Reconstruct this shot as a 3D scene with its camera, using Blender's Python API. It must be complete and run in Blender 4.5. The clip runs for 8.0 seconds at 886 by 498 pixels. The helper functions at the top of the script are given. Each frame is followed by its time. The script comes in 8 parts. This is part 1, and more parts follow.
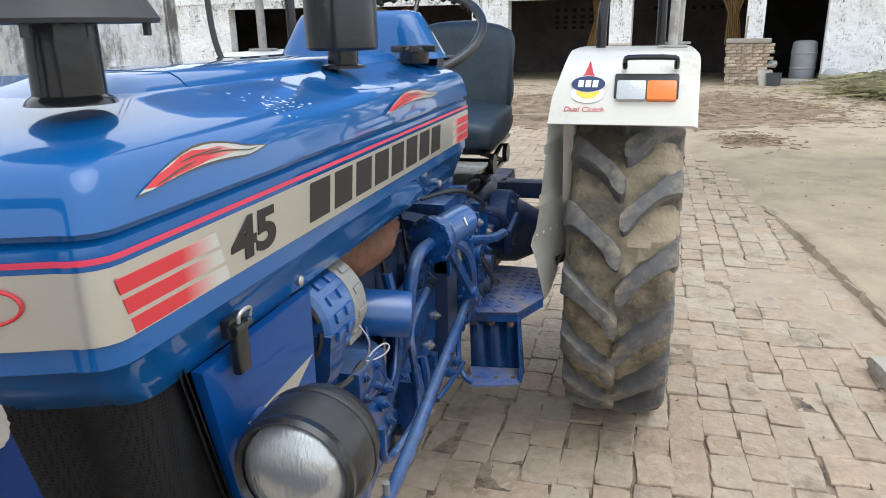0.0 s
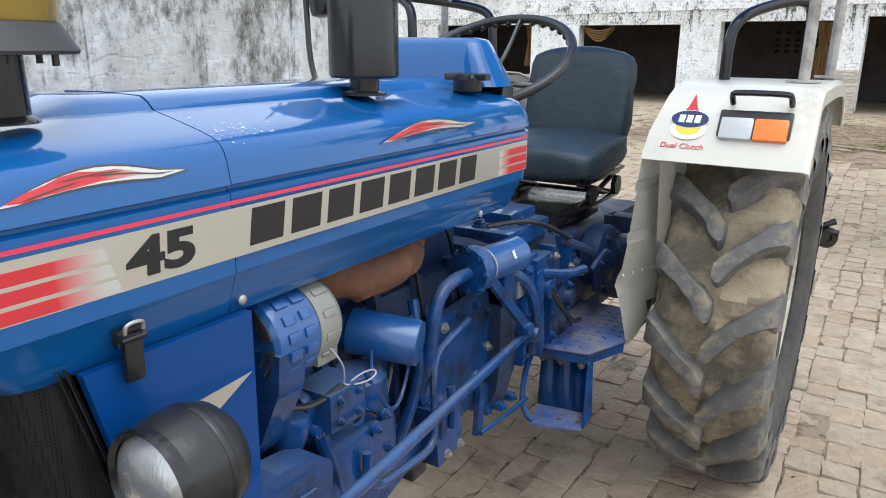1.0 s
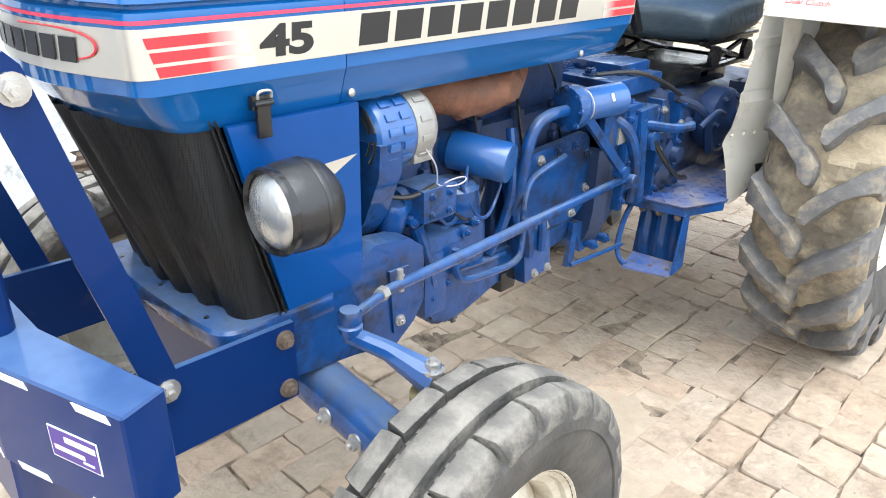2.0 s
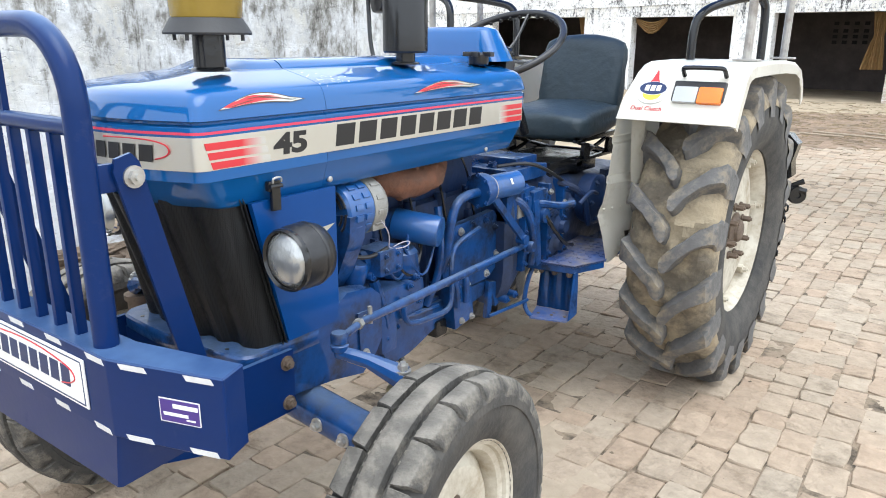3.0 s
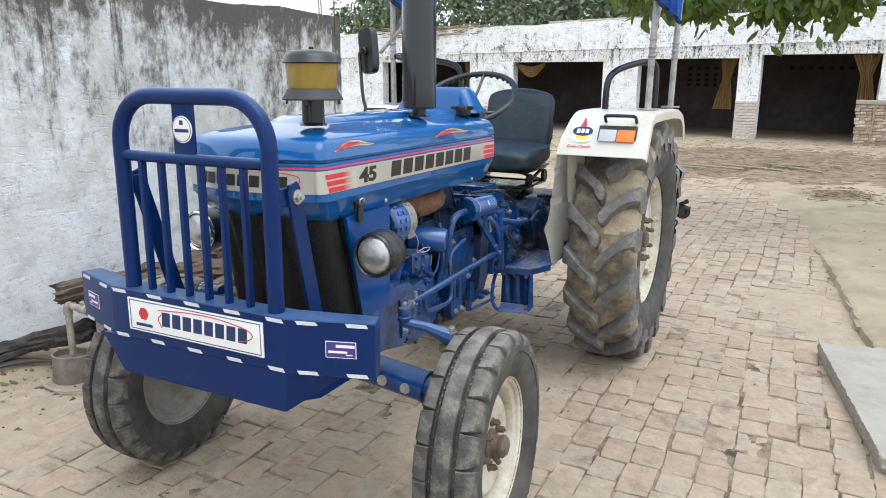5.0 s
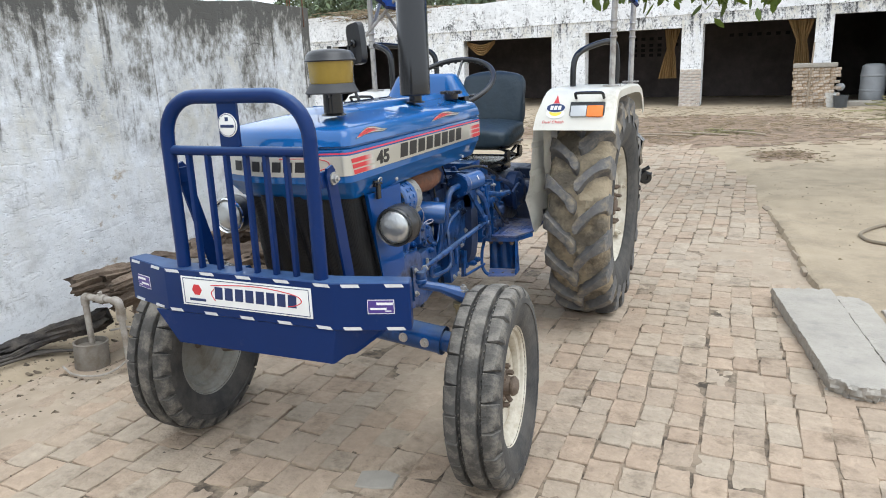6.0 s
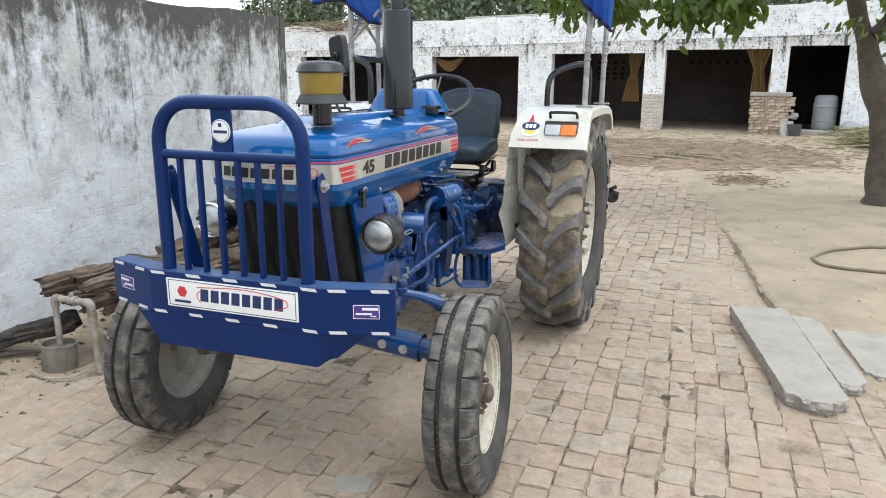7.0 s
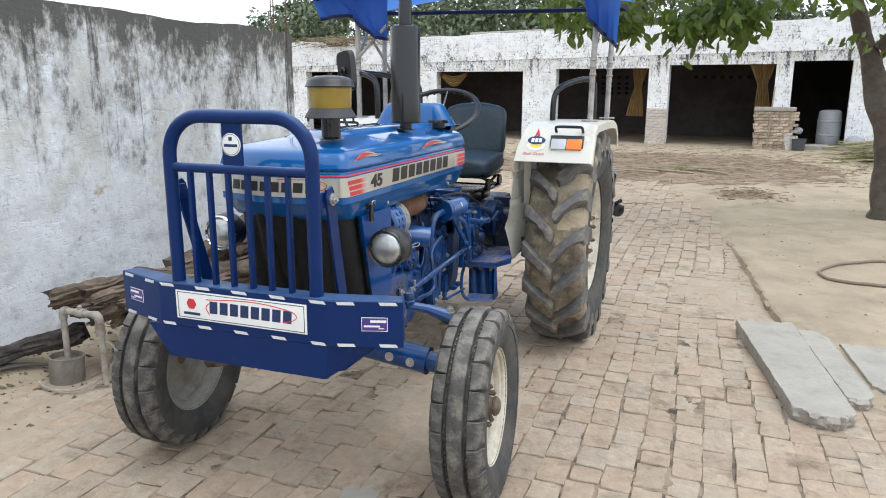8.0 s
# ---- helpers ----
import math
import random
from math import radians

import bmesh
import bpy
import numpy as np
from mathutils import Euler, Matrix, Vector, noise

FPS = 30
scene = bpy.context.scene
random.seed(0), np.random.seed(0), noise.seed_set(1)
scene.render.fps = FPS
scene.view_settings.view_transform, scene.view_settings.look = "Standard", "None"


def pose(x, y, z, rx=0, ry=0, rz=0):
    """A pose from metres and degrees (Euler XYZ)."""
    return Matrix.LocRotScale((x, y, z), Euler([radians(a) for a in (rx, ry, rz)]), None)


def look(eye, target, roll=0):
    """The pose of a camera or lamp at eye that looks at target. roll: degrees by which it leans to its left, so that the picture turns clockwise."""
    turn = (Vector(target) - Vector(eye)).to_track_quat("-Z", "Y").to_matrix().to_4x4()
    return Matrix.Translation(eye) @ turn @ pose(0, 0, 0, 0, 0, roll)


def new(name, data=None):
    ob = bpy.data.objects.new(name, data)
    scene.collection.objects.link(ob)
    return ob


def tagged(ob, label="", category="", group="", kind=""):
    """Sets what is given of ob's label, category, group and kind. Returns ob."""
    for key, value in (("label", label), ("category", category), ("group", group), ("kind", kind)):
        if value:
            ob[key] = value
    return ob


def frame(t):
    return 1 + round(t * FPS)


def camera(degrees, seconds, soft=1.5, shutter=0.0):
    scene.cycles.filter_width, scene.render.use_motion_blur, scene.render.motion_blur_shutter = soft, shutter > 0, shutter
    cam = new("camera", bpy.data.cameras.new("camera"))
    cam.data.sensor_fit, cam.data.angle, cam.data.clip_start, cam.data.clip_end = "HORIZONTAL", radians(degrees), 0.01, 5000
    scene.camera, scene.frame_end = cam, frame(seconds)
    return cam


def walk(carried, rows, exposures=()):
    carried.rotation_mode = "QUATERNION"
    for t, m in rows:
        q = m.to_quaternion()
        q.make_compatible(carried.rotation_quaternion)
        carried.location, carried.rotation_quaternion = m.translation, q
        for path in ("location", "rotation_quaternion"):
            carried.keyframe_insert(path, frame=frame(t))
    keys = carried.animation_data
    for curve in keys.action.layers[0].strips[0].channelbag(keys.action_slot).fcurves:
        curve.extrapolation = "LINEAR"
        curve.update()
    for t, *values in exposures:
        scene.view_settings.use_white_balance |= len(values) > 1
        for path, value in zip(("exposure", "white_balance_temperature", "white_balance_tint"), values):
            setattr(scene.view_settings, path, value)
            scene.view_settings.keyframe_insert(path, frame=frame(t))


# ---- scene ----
cam = camera(63.0, 8.0, 1.0)
PATH = [
    (0, (0.677, -0.711, 1.427), (0.152, 1.129, 0.844), -0.9),
    (0.3, (0.813, -0.657, 1.435), (0.024, 1.109, 0.929), -3.8),
    (0.5, (0.853, -0.599, 1.436), (0.011, 1.152, 0.959), -2.4),
    (0.7, (0.916, -0.574, 1.444), (0.005, 1.163, 1.056), -0.6),
    (1, (0.978, -0.545, 1.45), (-0.033, 1.094, 0.909), 0.6),
    (1.2, (1.052, -0.542, 1.418), (-0.105, 0.962, 0.783), 0.2),
    (1.4, (1.118, -0.538, 1.408), (-0.09, 0.836, 0.6), 0.7),
    (1.5, (1.141, -0.557, 1.382), (-0.061, 0.791, 0.524), 1.3),
    (1.7, (1.177, -0.583, 1.369), (-0.057, 0.692, 0.451), 0.9),
    (2, (1.218, -0.66, 1.384), (-0.044, 0.647, 0.548), 1.2),
    (2.2, (1.255, -0.738, 1.41), (0.044, 0.674, 0.674), 2.2),
    (3.3, (1.503, -1.244, 1.44), (0.373, 0.31, 0.885), 0.3),
    (3.5, (1.502, -1.332, 1.453), (0.334, 0.177, 0.854), -0.7),
    (4, (1.419, -1.539, 1.492), (0.471, 0.17, 1.066), 0.5),
    (4.2, (1.386, -1.623, 1.491), (0.446, 0.082, 1.034), -0.2),
    (5.3, (1.522, -2.037, 1.509), (0.657, -0.292, 1.052), 0.5),
    (5.5, (1.528, -2.118, 1.521), (0.645, -0.399, 1.007), 0.5),
    (5.8, (1.498, -2.228, 1.538), (0.7, -0.462, 1.039), -0.4),
    (6, (1.459, -2.298, 1.536), (0.694, -0.521, 1.028), -2.2),
    (6.3, (1.426, -2.355, 1.542), (0.709, -0.571, 0.988), -0.9),
    (6.5, (1.424, -2.391, 1.541), (0.684, -0.612, 1.003), -0.6),
    (6.8, (1.42, -2.4, 1.54), (0.733, -0.582, 1.064), 0.0),
    (7, (1.419, -2.401, 1.542), (0.753, -0.576, 1.07), 0.2),
    (7.5, (1.417, -2.41, 1.542), (0.761, -0.571, 1.11), 0.0),
    (8, (1.413, -2.419, 1.541), (0.733, -0.589, 1.107), 0.2),
]
EXPOSURE = 1.03
BRIGHTER = [(0.0, 0.0), (0.5, -0.05), (1.0, 0.0), (1.2, 0.27), (1.4, 0.62), (1.5, 0.8), (1.7, 1.02), (2.0, 1.02), (2.2, 0.85), (3.3, 0.42), (3.5, 0.38), (4.0, 0.15), (5.5, 0.05), (6.5, 0.0), (8.0, -0.05)]
walk(cam, [(t, look(eye, target, roll)) for t, eye, target, roll in PATH], [(t, EXPOSURE + e) for t, e in BRIGHTER])

# ---- light: bright overcast day ----
SUN_ELEV, SUN_ROT = 70.0, 110.0
world = bpy.data.worlds.new("sky")
scene.world = world
world.use_nodes = True
wn = world.node_tree.nodes
wl = world.node_tree.links
sky = wn.new("ShaderNodeTexSky")
sky.sky_type = "NISHITA"
sky.sun_disc = False
sky.sun_elevation = radians(SUN_ELEV)
sky.sun_rotation = radians(SUN_ROT)
sky.air_density, sky.dust_density, sky.ozone_density = 1.0, 4.0, 1.0
soft_sky = wn.new("ShaderNodeHueSaturation")
soft_sky.inputs["Saturation"].default_value = 0.15
wl.new(sky.outputs[0], soft_sky.inputs["Color"])
cloud = wn.new("ShaderNodeMix")
cloud.data_type, cloud.blend_type = "RGBA", "MULTIPLY"
cloud.inputs[0].default_value = 1.0
cloud.inputs[7].default_value = (0.91, 0.99, 1.09, 1)
wl.new(soft_sky.outputs[0], cloud.inputs[6])
# an even white cloud cover over the clear sky
cover = wn.new("ShaderNodeMix")
cover.data_type = "RGBA"
cover.inputs[0].default_value = 0.75
cover.inputs[7].default_value = (5.75, 6.3, 6.95, 1)
wl.new(cloud.outputs[2], cover.inputs[6])
wl.new(cover.outputs[2], wn["Background"].inputs["Color"])
wn["Background"].inputs["Strength"].default_value = 0.135
sun_data = bpy.data.lights.new("sun", "SUN")
sun_data.energy, sun_data.angle, sun_data.color = 0.6, radians(50), (0.95, 0.98, 1.0)
sun = new("sun", sun_data)
_az = radians(SUN_ROT)
sun.matrix_world = look((0, 0, 0), (-math.sin(_az) * math.cos(radians(SUN_ELEV)), -math.cos(_az) * math.cos(radians(SUN_ELEV)), -math.sin(radians(SUN_ELEV))))


# ---- materials ----
def material(name, base, rough=0.6, metal=0.0, var=0.12, scale=6.0, bump=0.15, bscale=80.0, coat=0.0, dirt=None, dirt_at=0.6, dirt_scale=3.0, dirt_soft=0.15, rvar=0.1, rand=0.0, island=0.0, hue=0.0, stretch=(1, 1, 1), trans=0.0, dist=0.004, world=False):
    m = bpy.data.materials.new(name)
    m.use_nodes = True
    n, l = m.node_tree.nodes, m.node_tree.links
    b = n["Principled BSDF"]
    b.inputs["Roughness"].default_value = rough
    b.inputs["Metallic"].default_value = metal
    if coat:
        b.inputs["Coat Weight"].default_value = coat
        b.inputs["Coat Roughness"].default_value = 0.03
    tc = n.new("ShaderNodeTexCoord")
    mp = n.new("ShaderNodeMapping")
    mp.inputs["Scale"].default_value = stretch
    l.new(n.new("ShaderNodeNewGeometry").outputs["Position"] if world else tc.outputs["Object"], mp.inputs["Vector"])
    big = n.new("ShaderNodeTexNoise")
    big.inputs["Scale"].default_value = scale
    big.inputs["Detail"].default_value = 6.0
    big.inputs["Roughness"].default_value = 0.65
    l.new(mp.outputs[0], big.inputs["Vector"])
    mix = n.new("ShaderNodeMix")
    mix.data_type = "RGBA"
    mix.inputs[6].default_value = (*[max(0.0, c * (1 - 2 * var)) for c in base], 1)
    mix.inputs[7].default_value = (*[min(1.0, c * (1 + 2 * var)) for c in base], 1)
    l.new(big.outputs["Fac"], mix.inputs[0])
    col = mix.outputs[2]
    if dirt:
        dn = n.new("ShaderNodeTexNoise")
        dn.inputs["Scale"].default_value = dirt_scale
        dn.inputs["Detail"].default_value = 9.0
        dn.inputs["Roughness"].default_value = 0.7
        l.new(mp.outputs[0], dn.inputs["Vector"])
        rp = n.new("ShaderNodeMapRange")
        rp.inputs[1].default_value = dirt_at - dirt_soft
        rp.inputs[2].default_value = dirt_at + dirt_soft
        l.new(dn.outputs["Fac"], rp.inputs[0])
        dm = n.new("ShaderNodeMix")
        dm.data_type = "RGBA"
        dm.inputs[7].default_value = (*dirt, 1)
        l.new(rp.outputs[0], dm.inputs[0])
        l.new(col, dm.inputs[6])
        col = dm.outputs[2]
        rr = n.new("ShaderNodeMapRange")
        rr.inputs[3].default_value = rough
        rr.inputs[4].default_value = max(rough, 0.85)
        l.new(rp.outputs[0], rr.inputs[0])
        l.new(rr.outputs[0], b.inputs["Roughness"])
    if rand or island:
        hs = n.new("ShaderNodeHueSaturation")
        mr = n.new("ShaderNodeMapRange")
        amount = rand or island
        mr.inputs[3].default_value = 1 - amount
        mr.inputs[4].default_value = 1 + amount
        if rand:
            src = n.new("ShaderNodeObjectInfo").outputs["Random"]
        else:
            src = n.new("ShaderNodeNewGeometry").outputs["Random Per Island"]
        l.new(src, mr.inputs[0])
        if hue:
            spin = n.new("ShaderNodeMath")
            spin.operation = "MULTIPLY"
            spin.inputs[1].default_value = 7.31
            part_of = n.new("ShaderNodeMath")
            part_of.operation = "FRACT"
            shift = n.new("ShaderNodeMapRange")
            shift.inputs[3].default_value, shift.inputs[4].default_value = 0.5 - hue, 0.5 + hue
            fade = n.new("ShaderNodeMapRange")
            fade.inputs[3].default_value, fade.inputs[4].default_value = 1.1, 0.9
            l.new(src, spin.inputs[0])
            l.new(spin.outputs[0], part_of.inputs[0])
            l.new(part_of.outputs[0], shift.inputs[0])
            l.new(part_of.outputs[0], fade.inputs[0])
            l.new(shift.outputs[0], hs.inputs["Hue"])
            l.new(fade.outputs[0], hs.inputs["Saturation"])
        l.new(mr.outputs[0], hs.inputs["Value"])
        l.new(col, hs.inputs["Color"])
        col = hs.outputs[0]
    l.new(col, b.inputs["Base Color"])
    if bump:
        fine = n.new("ShaderNodeTexNoise")
        fine.inputs["Scale"].default_value = bscale
        fine.inputs["Detail"].default_value = 5.0
        l.new(mp.outputs[0], fine.inputs["Vector"])
        bp = n.new("ShaderNodeBump")
        bp.inputs["Strength"].default_value = bump
        bp.inputs["Distance"].default_value = dist
        l.new(fine.outputs["Fac"], bp.inputs["Height"])
        l.new(bp.outputs[0], b.inputs["Normal"])
    if trans:
        b.inputs["Transmission Weight"].default_value = trans
    return m


blue = material("bonnet_paint", (0.0015, 0.086, 0.28), 0.4, 0.0, 0.05, 2.0, 0.012, 6, coat=1.0, dirt=(0.08, 0.17, 0.38), dirt_at=0.78, dirt_scale=9, dirt_soft=0.1)
engine_blue = material("engine_paint", (0.005, 0.048, 0.175), 0.34, 0.0, 0.34, 11.0, 0.5, 38, coat=1.0, dirt=(0.012, 0.02, 0.042), dirt_at=0.565, dirt_scale=9, dirt_soft=0.08)
# Bonnet paint darkened for the side panel: its shade is in the colour.
shaded_panel_blue = material("shaded_panel_paint", (0.001, 0.05, 0.205), 0.42, 0.0, 0.08, 3.0, 0.02, 8, coat=0.5)
navy = material("guard_paint", (0.0025, 0.0205, 0.1), 0.36, 0.0, 0.08, 4.0, 0.06, 40, coat=0.3, dirt=(0.05, 0.06, 0.12), dirt_at=0.74, dirt_scale=6)

for paint in (blue, engine_blue, shaded_panel_blue, navy):
    # saturated enamel: little haze face-on, mirror-like only at a slant
    paint.node_tree.nodes["Principled BSDF"].inputs["Specular IOR Level"].default_value = 0.12
    paint.node_tree.nodes["Principled BSDF"].inputs["Coat IOR"].default_value = 1.38
blue.node_tree.nodes["Principled BSDF"].inputs["Coat IOR"].default_value = 1.5


def dusty_lit_top(m, colour, most, scale=9.0):
    """Settled dust and sky sheen put into the colour: a pale film on whatever faces the sky, worn thin in patches."""
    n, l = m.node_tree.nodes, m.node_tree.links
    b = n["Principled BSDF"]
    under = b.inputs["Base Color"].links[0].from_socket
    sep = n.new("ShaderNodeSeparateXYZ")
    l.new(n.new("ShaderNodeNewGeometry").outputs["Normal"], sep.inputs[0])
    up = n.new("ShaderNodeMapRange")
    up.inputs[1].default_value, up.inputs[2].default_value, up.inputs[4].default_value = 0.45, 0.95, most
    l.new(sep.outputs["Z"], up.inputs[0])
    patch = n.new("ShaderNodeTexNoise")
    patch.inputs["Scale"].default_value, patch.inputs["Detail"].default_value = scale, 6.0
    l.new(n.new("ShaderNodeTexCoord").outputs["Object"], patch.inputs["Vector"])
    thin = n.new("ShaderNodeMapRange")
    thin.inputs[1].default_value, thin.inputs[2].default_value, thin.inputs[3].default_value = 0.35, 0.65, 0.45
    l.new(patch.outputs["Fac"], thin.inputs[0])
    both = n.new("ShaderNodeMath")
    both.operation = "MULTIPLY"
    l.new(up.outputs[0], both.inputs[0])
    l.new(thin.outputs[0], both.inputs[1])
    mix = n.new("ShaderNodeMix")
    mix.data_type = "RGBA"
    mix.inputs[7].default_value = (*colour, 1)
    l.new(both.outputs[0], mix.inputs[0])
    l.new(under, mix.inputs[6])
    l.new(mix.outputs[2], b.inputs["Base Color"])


# Blue-tinted tops stand for the sky's reflection as well as dust.
dusty_lit_top(navy, (0.11, 0.2, 0.36), 0.55)
dusty_lit_top(engine_blue, (0.15, 0.22, 0.34), 0.5)
cream = material("cream_paint", (0.66, 0.63, 0.55), 0.35, 0.0, 0.05, 4.0, 0.05, 40, coat=0.3, dirt=(0.33, 0.27, 0.18), dirt_at=0.7, dirt_scale=6)
rim_paint = material("rim_paint", (0.58, 0.54, 0.45), 0.5, 0.0, 0.1, 6.0, 0.12, 40, dirt=(0.3, 0.24, 0.16), dirt_at=0.56, dirt_scale=9)
# Rim paint darkened: the inner side's shadow is put into the colour.
rim_dusty_shade = material("dusty_shaded_rim", (0.26, 0.255, 0.225), 0.4, 0.0, 0.15, 6.0, 0.2, 40, dirt=(0.17, 0.14, 0.105), dirt_at=0.56, dirt_scale=9)
rubber = material("tyre_rubber", (0.034, 0.0335, 0.033), 0.82, 0.0, 0.25, 12.0, 0.5, 90, dirt=(0.12, 0.108, 0.092), dirt_at=0.6, dirt_scale=7, dirt_soft=0.2)
mud_rubber = material("muddy_rubber", (0.15, 0.126, 0.094), 0.95, 0.0, 0.4, 11.0, 1.0, 40, dirt=(0.34, 0.276, 0.185), dirt_at=0.52, dirt_scale=5, dirt_soft=0.07, dist=0.008)
lug_rubber = material("lug_rubber", (0.13, 0.126, 0.122), 0.8, 0.0, 0.32, 16.0, 1.0, 60, dirt=(0.27, 0.225, 0.16), dirt_at=0.59, dirt_scale=8, dirt_soft=0.07)
front_lug = material("front_tread_rubber", (0.068, 0.064, 0.058), 0.9, 0.0, 0.35, 14.0, 1.0, 70, dirt=(0.21, 0.188, 0.155), dirt_at=0.58, dirt_scale=14, dirt_soft=0.1, dist=0.007)
# Tread tops paler: dust with the sky's light mixed into the colour.
dusty_lit_top(front_lug, (0.28, 0.255, 0.218), 0.62, 14.0)
black_plastic = material("black_plastic", (0.016, 0.016, 0.0175), 0.3, 0.0, 0.15, 10, 0.15, 120)
black_metal = material("black_metal", (0.0125, 0.013, 0.014), 0.18, 0.0, 0.12, 8, 0.08, 70)
grille_black = material("grille_mesh", (0.028, 0.028, 0.029), 0.3, 0.1, 0.3, 14, 0.4, 420, dirt=(0.09, 0.08, 0.065), dirt_at=0.62, dirt_scale=6)
gn, gl = grille_black.node_tree.nodes, grille_black.node_tree.links
cell = gn.new("ShaderNodeTexVoronoi")
cell.inputs["Scale"].default_value = 230.0
cell.inputs["Randomness"].default_value = 0.0
hole = gn.new("ShaderNodeMapRange")
hole.inputs[1].default_value, hole.inputs[2].default_value = 0.3, 0.4
web = gn.new("ShaderNodeMix")
web.data_type = "RGBA"
web.inputs[6].default_value, web.inputs[7].default_value = (0.006, 0.006, 0.006, 1), (0.034, 0.034, 0.035, 1)
gl.new(gn.new("ShaderNodeTexCoord").outputs["Object"], cell.inputs["Vector"])
gl.new(cell.outputs["Distance"], hole.inputs[0])
gl.new(hole.outputs[0], web.inputs[0])
gl.new(web.outputs[2], gn["Principled BSDF"].inputs["Base Color"])
steel = material("bolt_steel", (0.45, 0.44, 0.42), 0.4, 0.8, 0.2, 30, 0.2, 200)
chrome = material("chrome", (0.8, 0.8, 0.8), 0.08, 1.0, 0.02, 5, 0.0)
rust = material("rusty_iron", (0.16, 0.065, 0.035), 0.8, 0.1, 0.35, 25, 0.7, 90, dirt=(0.09, 0.05, 0.035), dirt_at=0.55, dirt_scale=16)
rusty_bolt = material("rusty_bolt", (0.15, 0.112, 0.085), 0.7, 0.4, 0.3, 40, 0.5, 150)
seat_cloth = material("seat_cover", (0.026, 0.043, 0.056), 0.5, 0.0, 0.2, 12, 0.35, 35, dist=0.01)
band_silver = material("silver_decal", (0.6, 0.585, 0.53), 0.36, 0.8, 0.04, 5, 0.0, coat=0.15)
decal_pink = material("pink_decal", (0.64, 0.045, 0.1), 0.35, 0, 0.05, 8, 0.0)
decal_red = material("red_decal", (0.56, 0.03, 0.04), 0.35, 0, 0.06, 8, 0.0)
decal_black = material("black_decal", (0.012, 0.012, 0.014), 0.35, 0, 0.1, 8, 0.0)
decal_white = material("white_decal", (0.78, 0.78, 0.76), 0.4, 0, 0.04, 12, 0.0)
decal_yellow = material("yellow_decal", (0.75, 0.6, 0.06), 0.4, 0, 0.06, 12, 0.0)
decal_blue = material("blue_decal", (0.008, 0.025, 0.1), 0.4, 0, 0.06, 12, 0.0)
decal_violet = material("violet_decal", (0.06, 0.03, 0.2), 0.4, 0, 0.06, 12, 0.0)
reflector_tape = material("reflective_tape", (0.7, 0.72, 0.74), 0.25, 0.3, 0.08, 60, 0.1, 300)
amber = material("amber_lens", (0.82, 0.185, 0.008), 0.18, 0, 0.04, 9, 0.25, 160, coat=0.5)
clear_lens = material("clear_lens", (0.46, 0.47, 0.47), 0.15, 0.35, 0.06, 9, 0.3, 160, coat=0.6)
yellow_bowl = material("yellow_plastic", (0.3, 0.205, 0.036), 0.25, 0, 0.22, 6, 0.05, 40, coat=0.3)
skirt_grey = material("grey_plastic", (0.035, 0.035, 0.037), 0.55, 0, 0.1, 9, 0.1, 90)
alloy = material("cast_alloy", (0.27, 0.262, 0.24), 0.5, 0.3, 0.15, 18, 0.3, 120)
wire_white = material("white_wire", (0.42, 0.38, 0.42), 0.5, 0, 0.1, 20, 0.0)
tarp = material("tarpaulin", (0.02, 0.075, 0.3), 0.55, 0, 0.15, 5, 0.35, 25, dist=0.01)
# daylight glows through the thin weave
tarp_nodes, tarp_links = tarp.node_tree.nodes, tarp.node_tree.links
weave = tarp_nodes.new("ShaderNodeBsdfTranslucent")
weave.inputs["Color"].default_value = (0.08, 0.24, 0.68, 1)
sheet_mix = tarp_nodes.new("ShaderNodeMixShader")
sheet_mix.inputs[0].default_value = 0.5
tarp_links.new(tarp_nodes["Principled BSDF"].outputs[0], sheet_mix.inputs[1])
tarp_links.new(weave.outputs[0], sheet_mix.inputs[2])
tarp_links.new(sheet_mix.outputs[0], tarp_nodes["Material Output"].inputs["Surface"])
tarp_edge = material("tarpaulin_hem", (0.008, 0.012, 0.05), 0.6, 0, 0.1, 8, 0.1, 60)
post_metal = material("galvanised_post", (0.42, 0.4, 0.37), 0.55, 0.4, 0.2, 20, 0.2, 90, dirt=(0.2, 0.17, 0.14), dirt_at=0.6, dirt_scale=12)


def fading(name, base, fade, a, b):
    """A printed stripe that fades along y between a and b."""
    m = material(name, base, 0.35, 0, 0.06, 8, 0.0)
    n, l = m.node_tree.nodes, m.node_tree.links
    tc = n.new("ShaderNodeTexCoord")
    sep = n.new("ShaderNodeSeparateXYZ")
    mr = n.new("ShaderNodeMapRange")
    mr.inputs[1].default_value, mr.inputs[2].default_value = a, b
    mix = n.new("ShaderNodeMix")
    mix.data_type = "RGBA"
    mix.inputs[6].default_value, mix.inputs[7].default_value = (*base, 1), (*fade, 1)
    l.new(tc.outputs["Object"], sep.inputs[0])
    l.new(sep.outputs["Y"], mr.inputs[0])
    l.new(mr.outputs[0], mix.inputs[0])
    l.new(mix.outputs[2], n["Principled BSDF"].inputs["Base Color"])
    return m


fading_red = fading("fading_red", (0.56, 0.03, 0.04), (0.48, 0.465, 0.42), -0.15, -0.095)
rising_red = fading("rising_red", (0.48, 0.465, 0.42), (0.56, 0.03, 0.04), 0.85, 0.9)


# ---- building tools ----
def basis(axis):
    return Vector(axis).normalized().to_track_quat("Z", "Y").to_matrix().to_4x4()


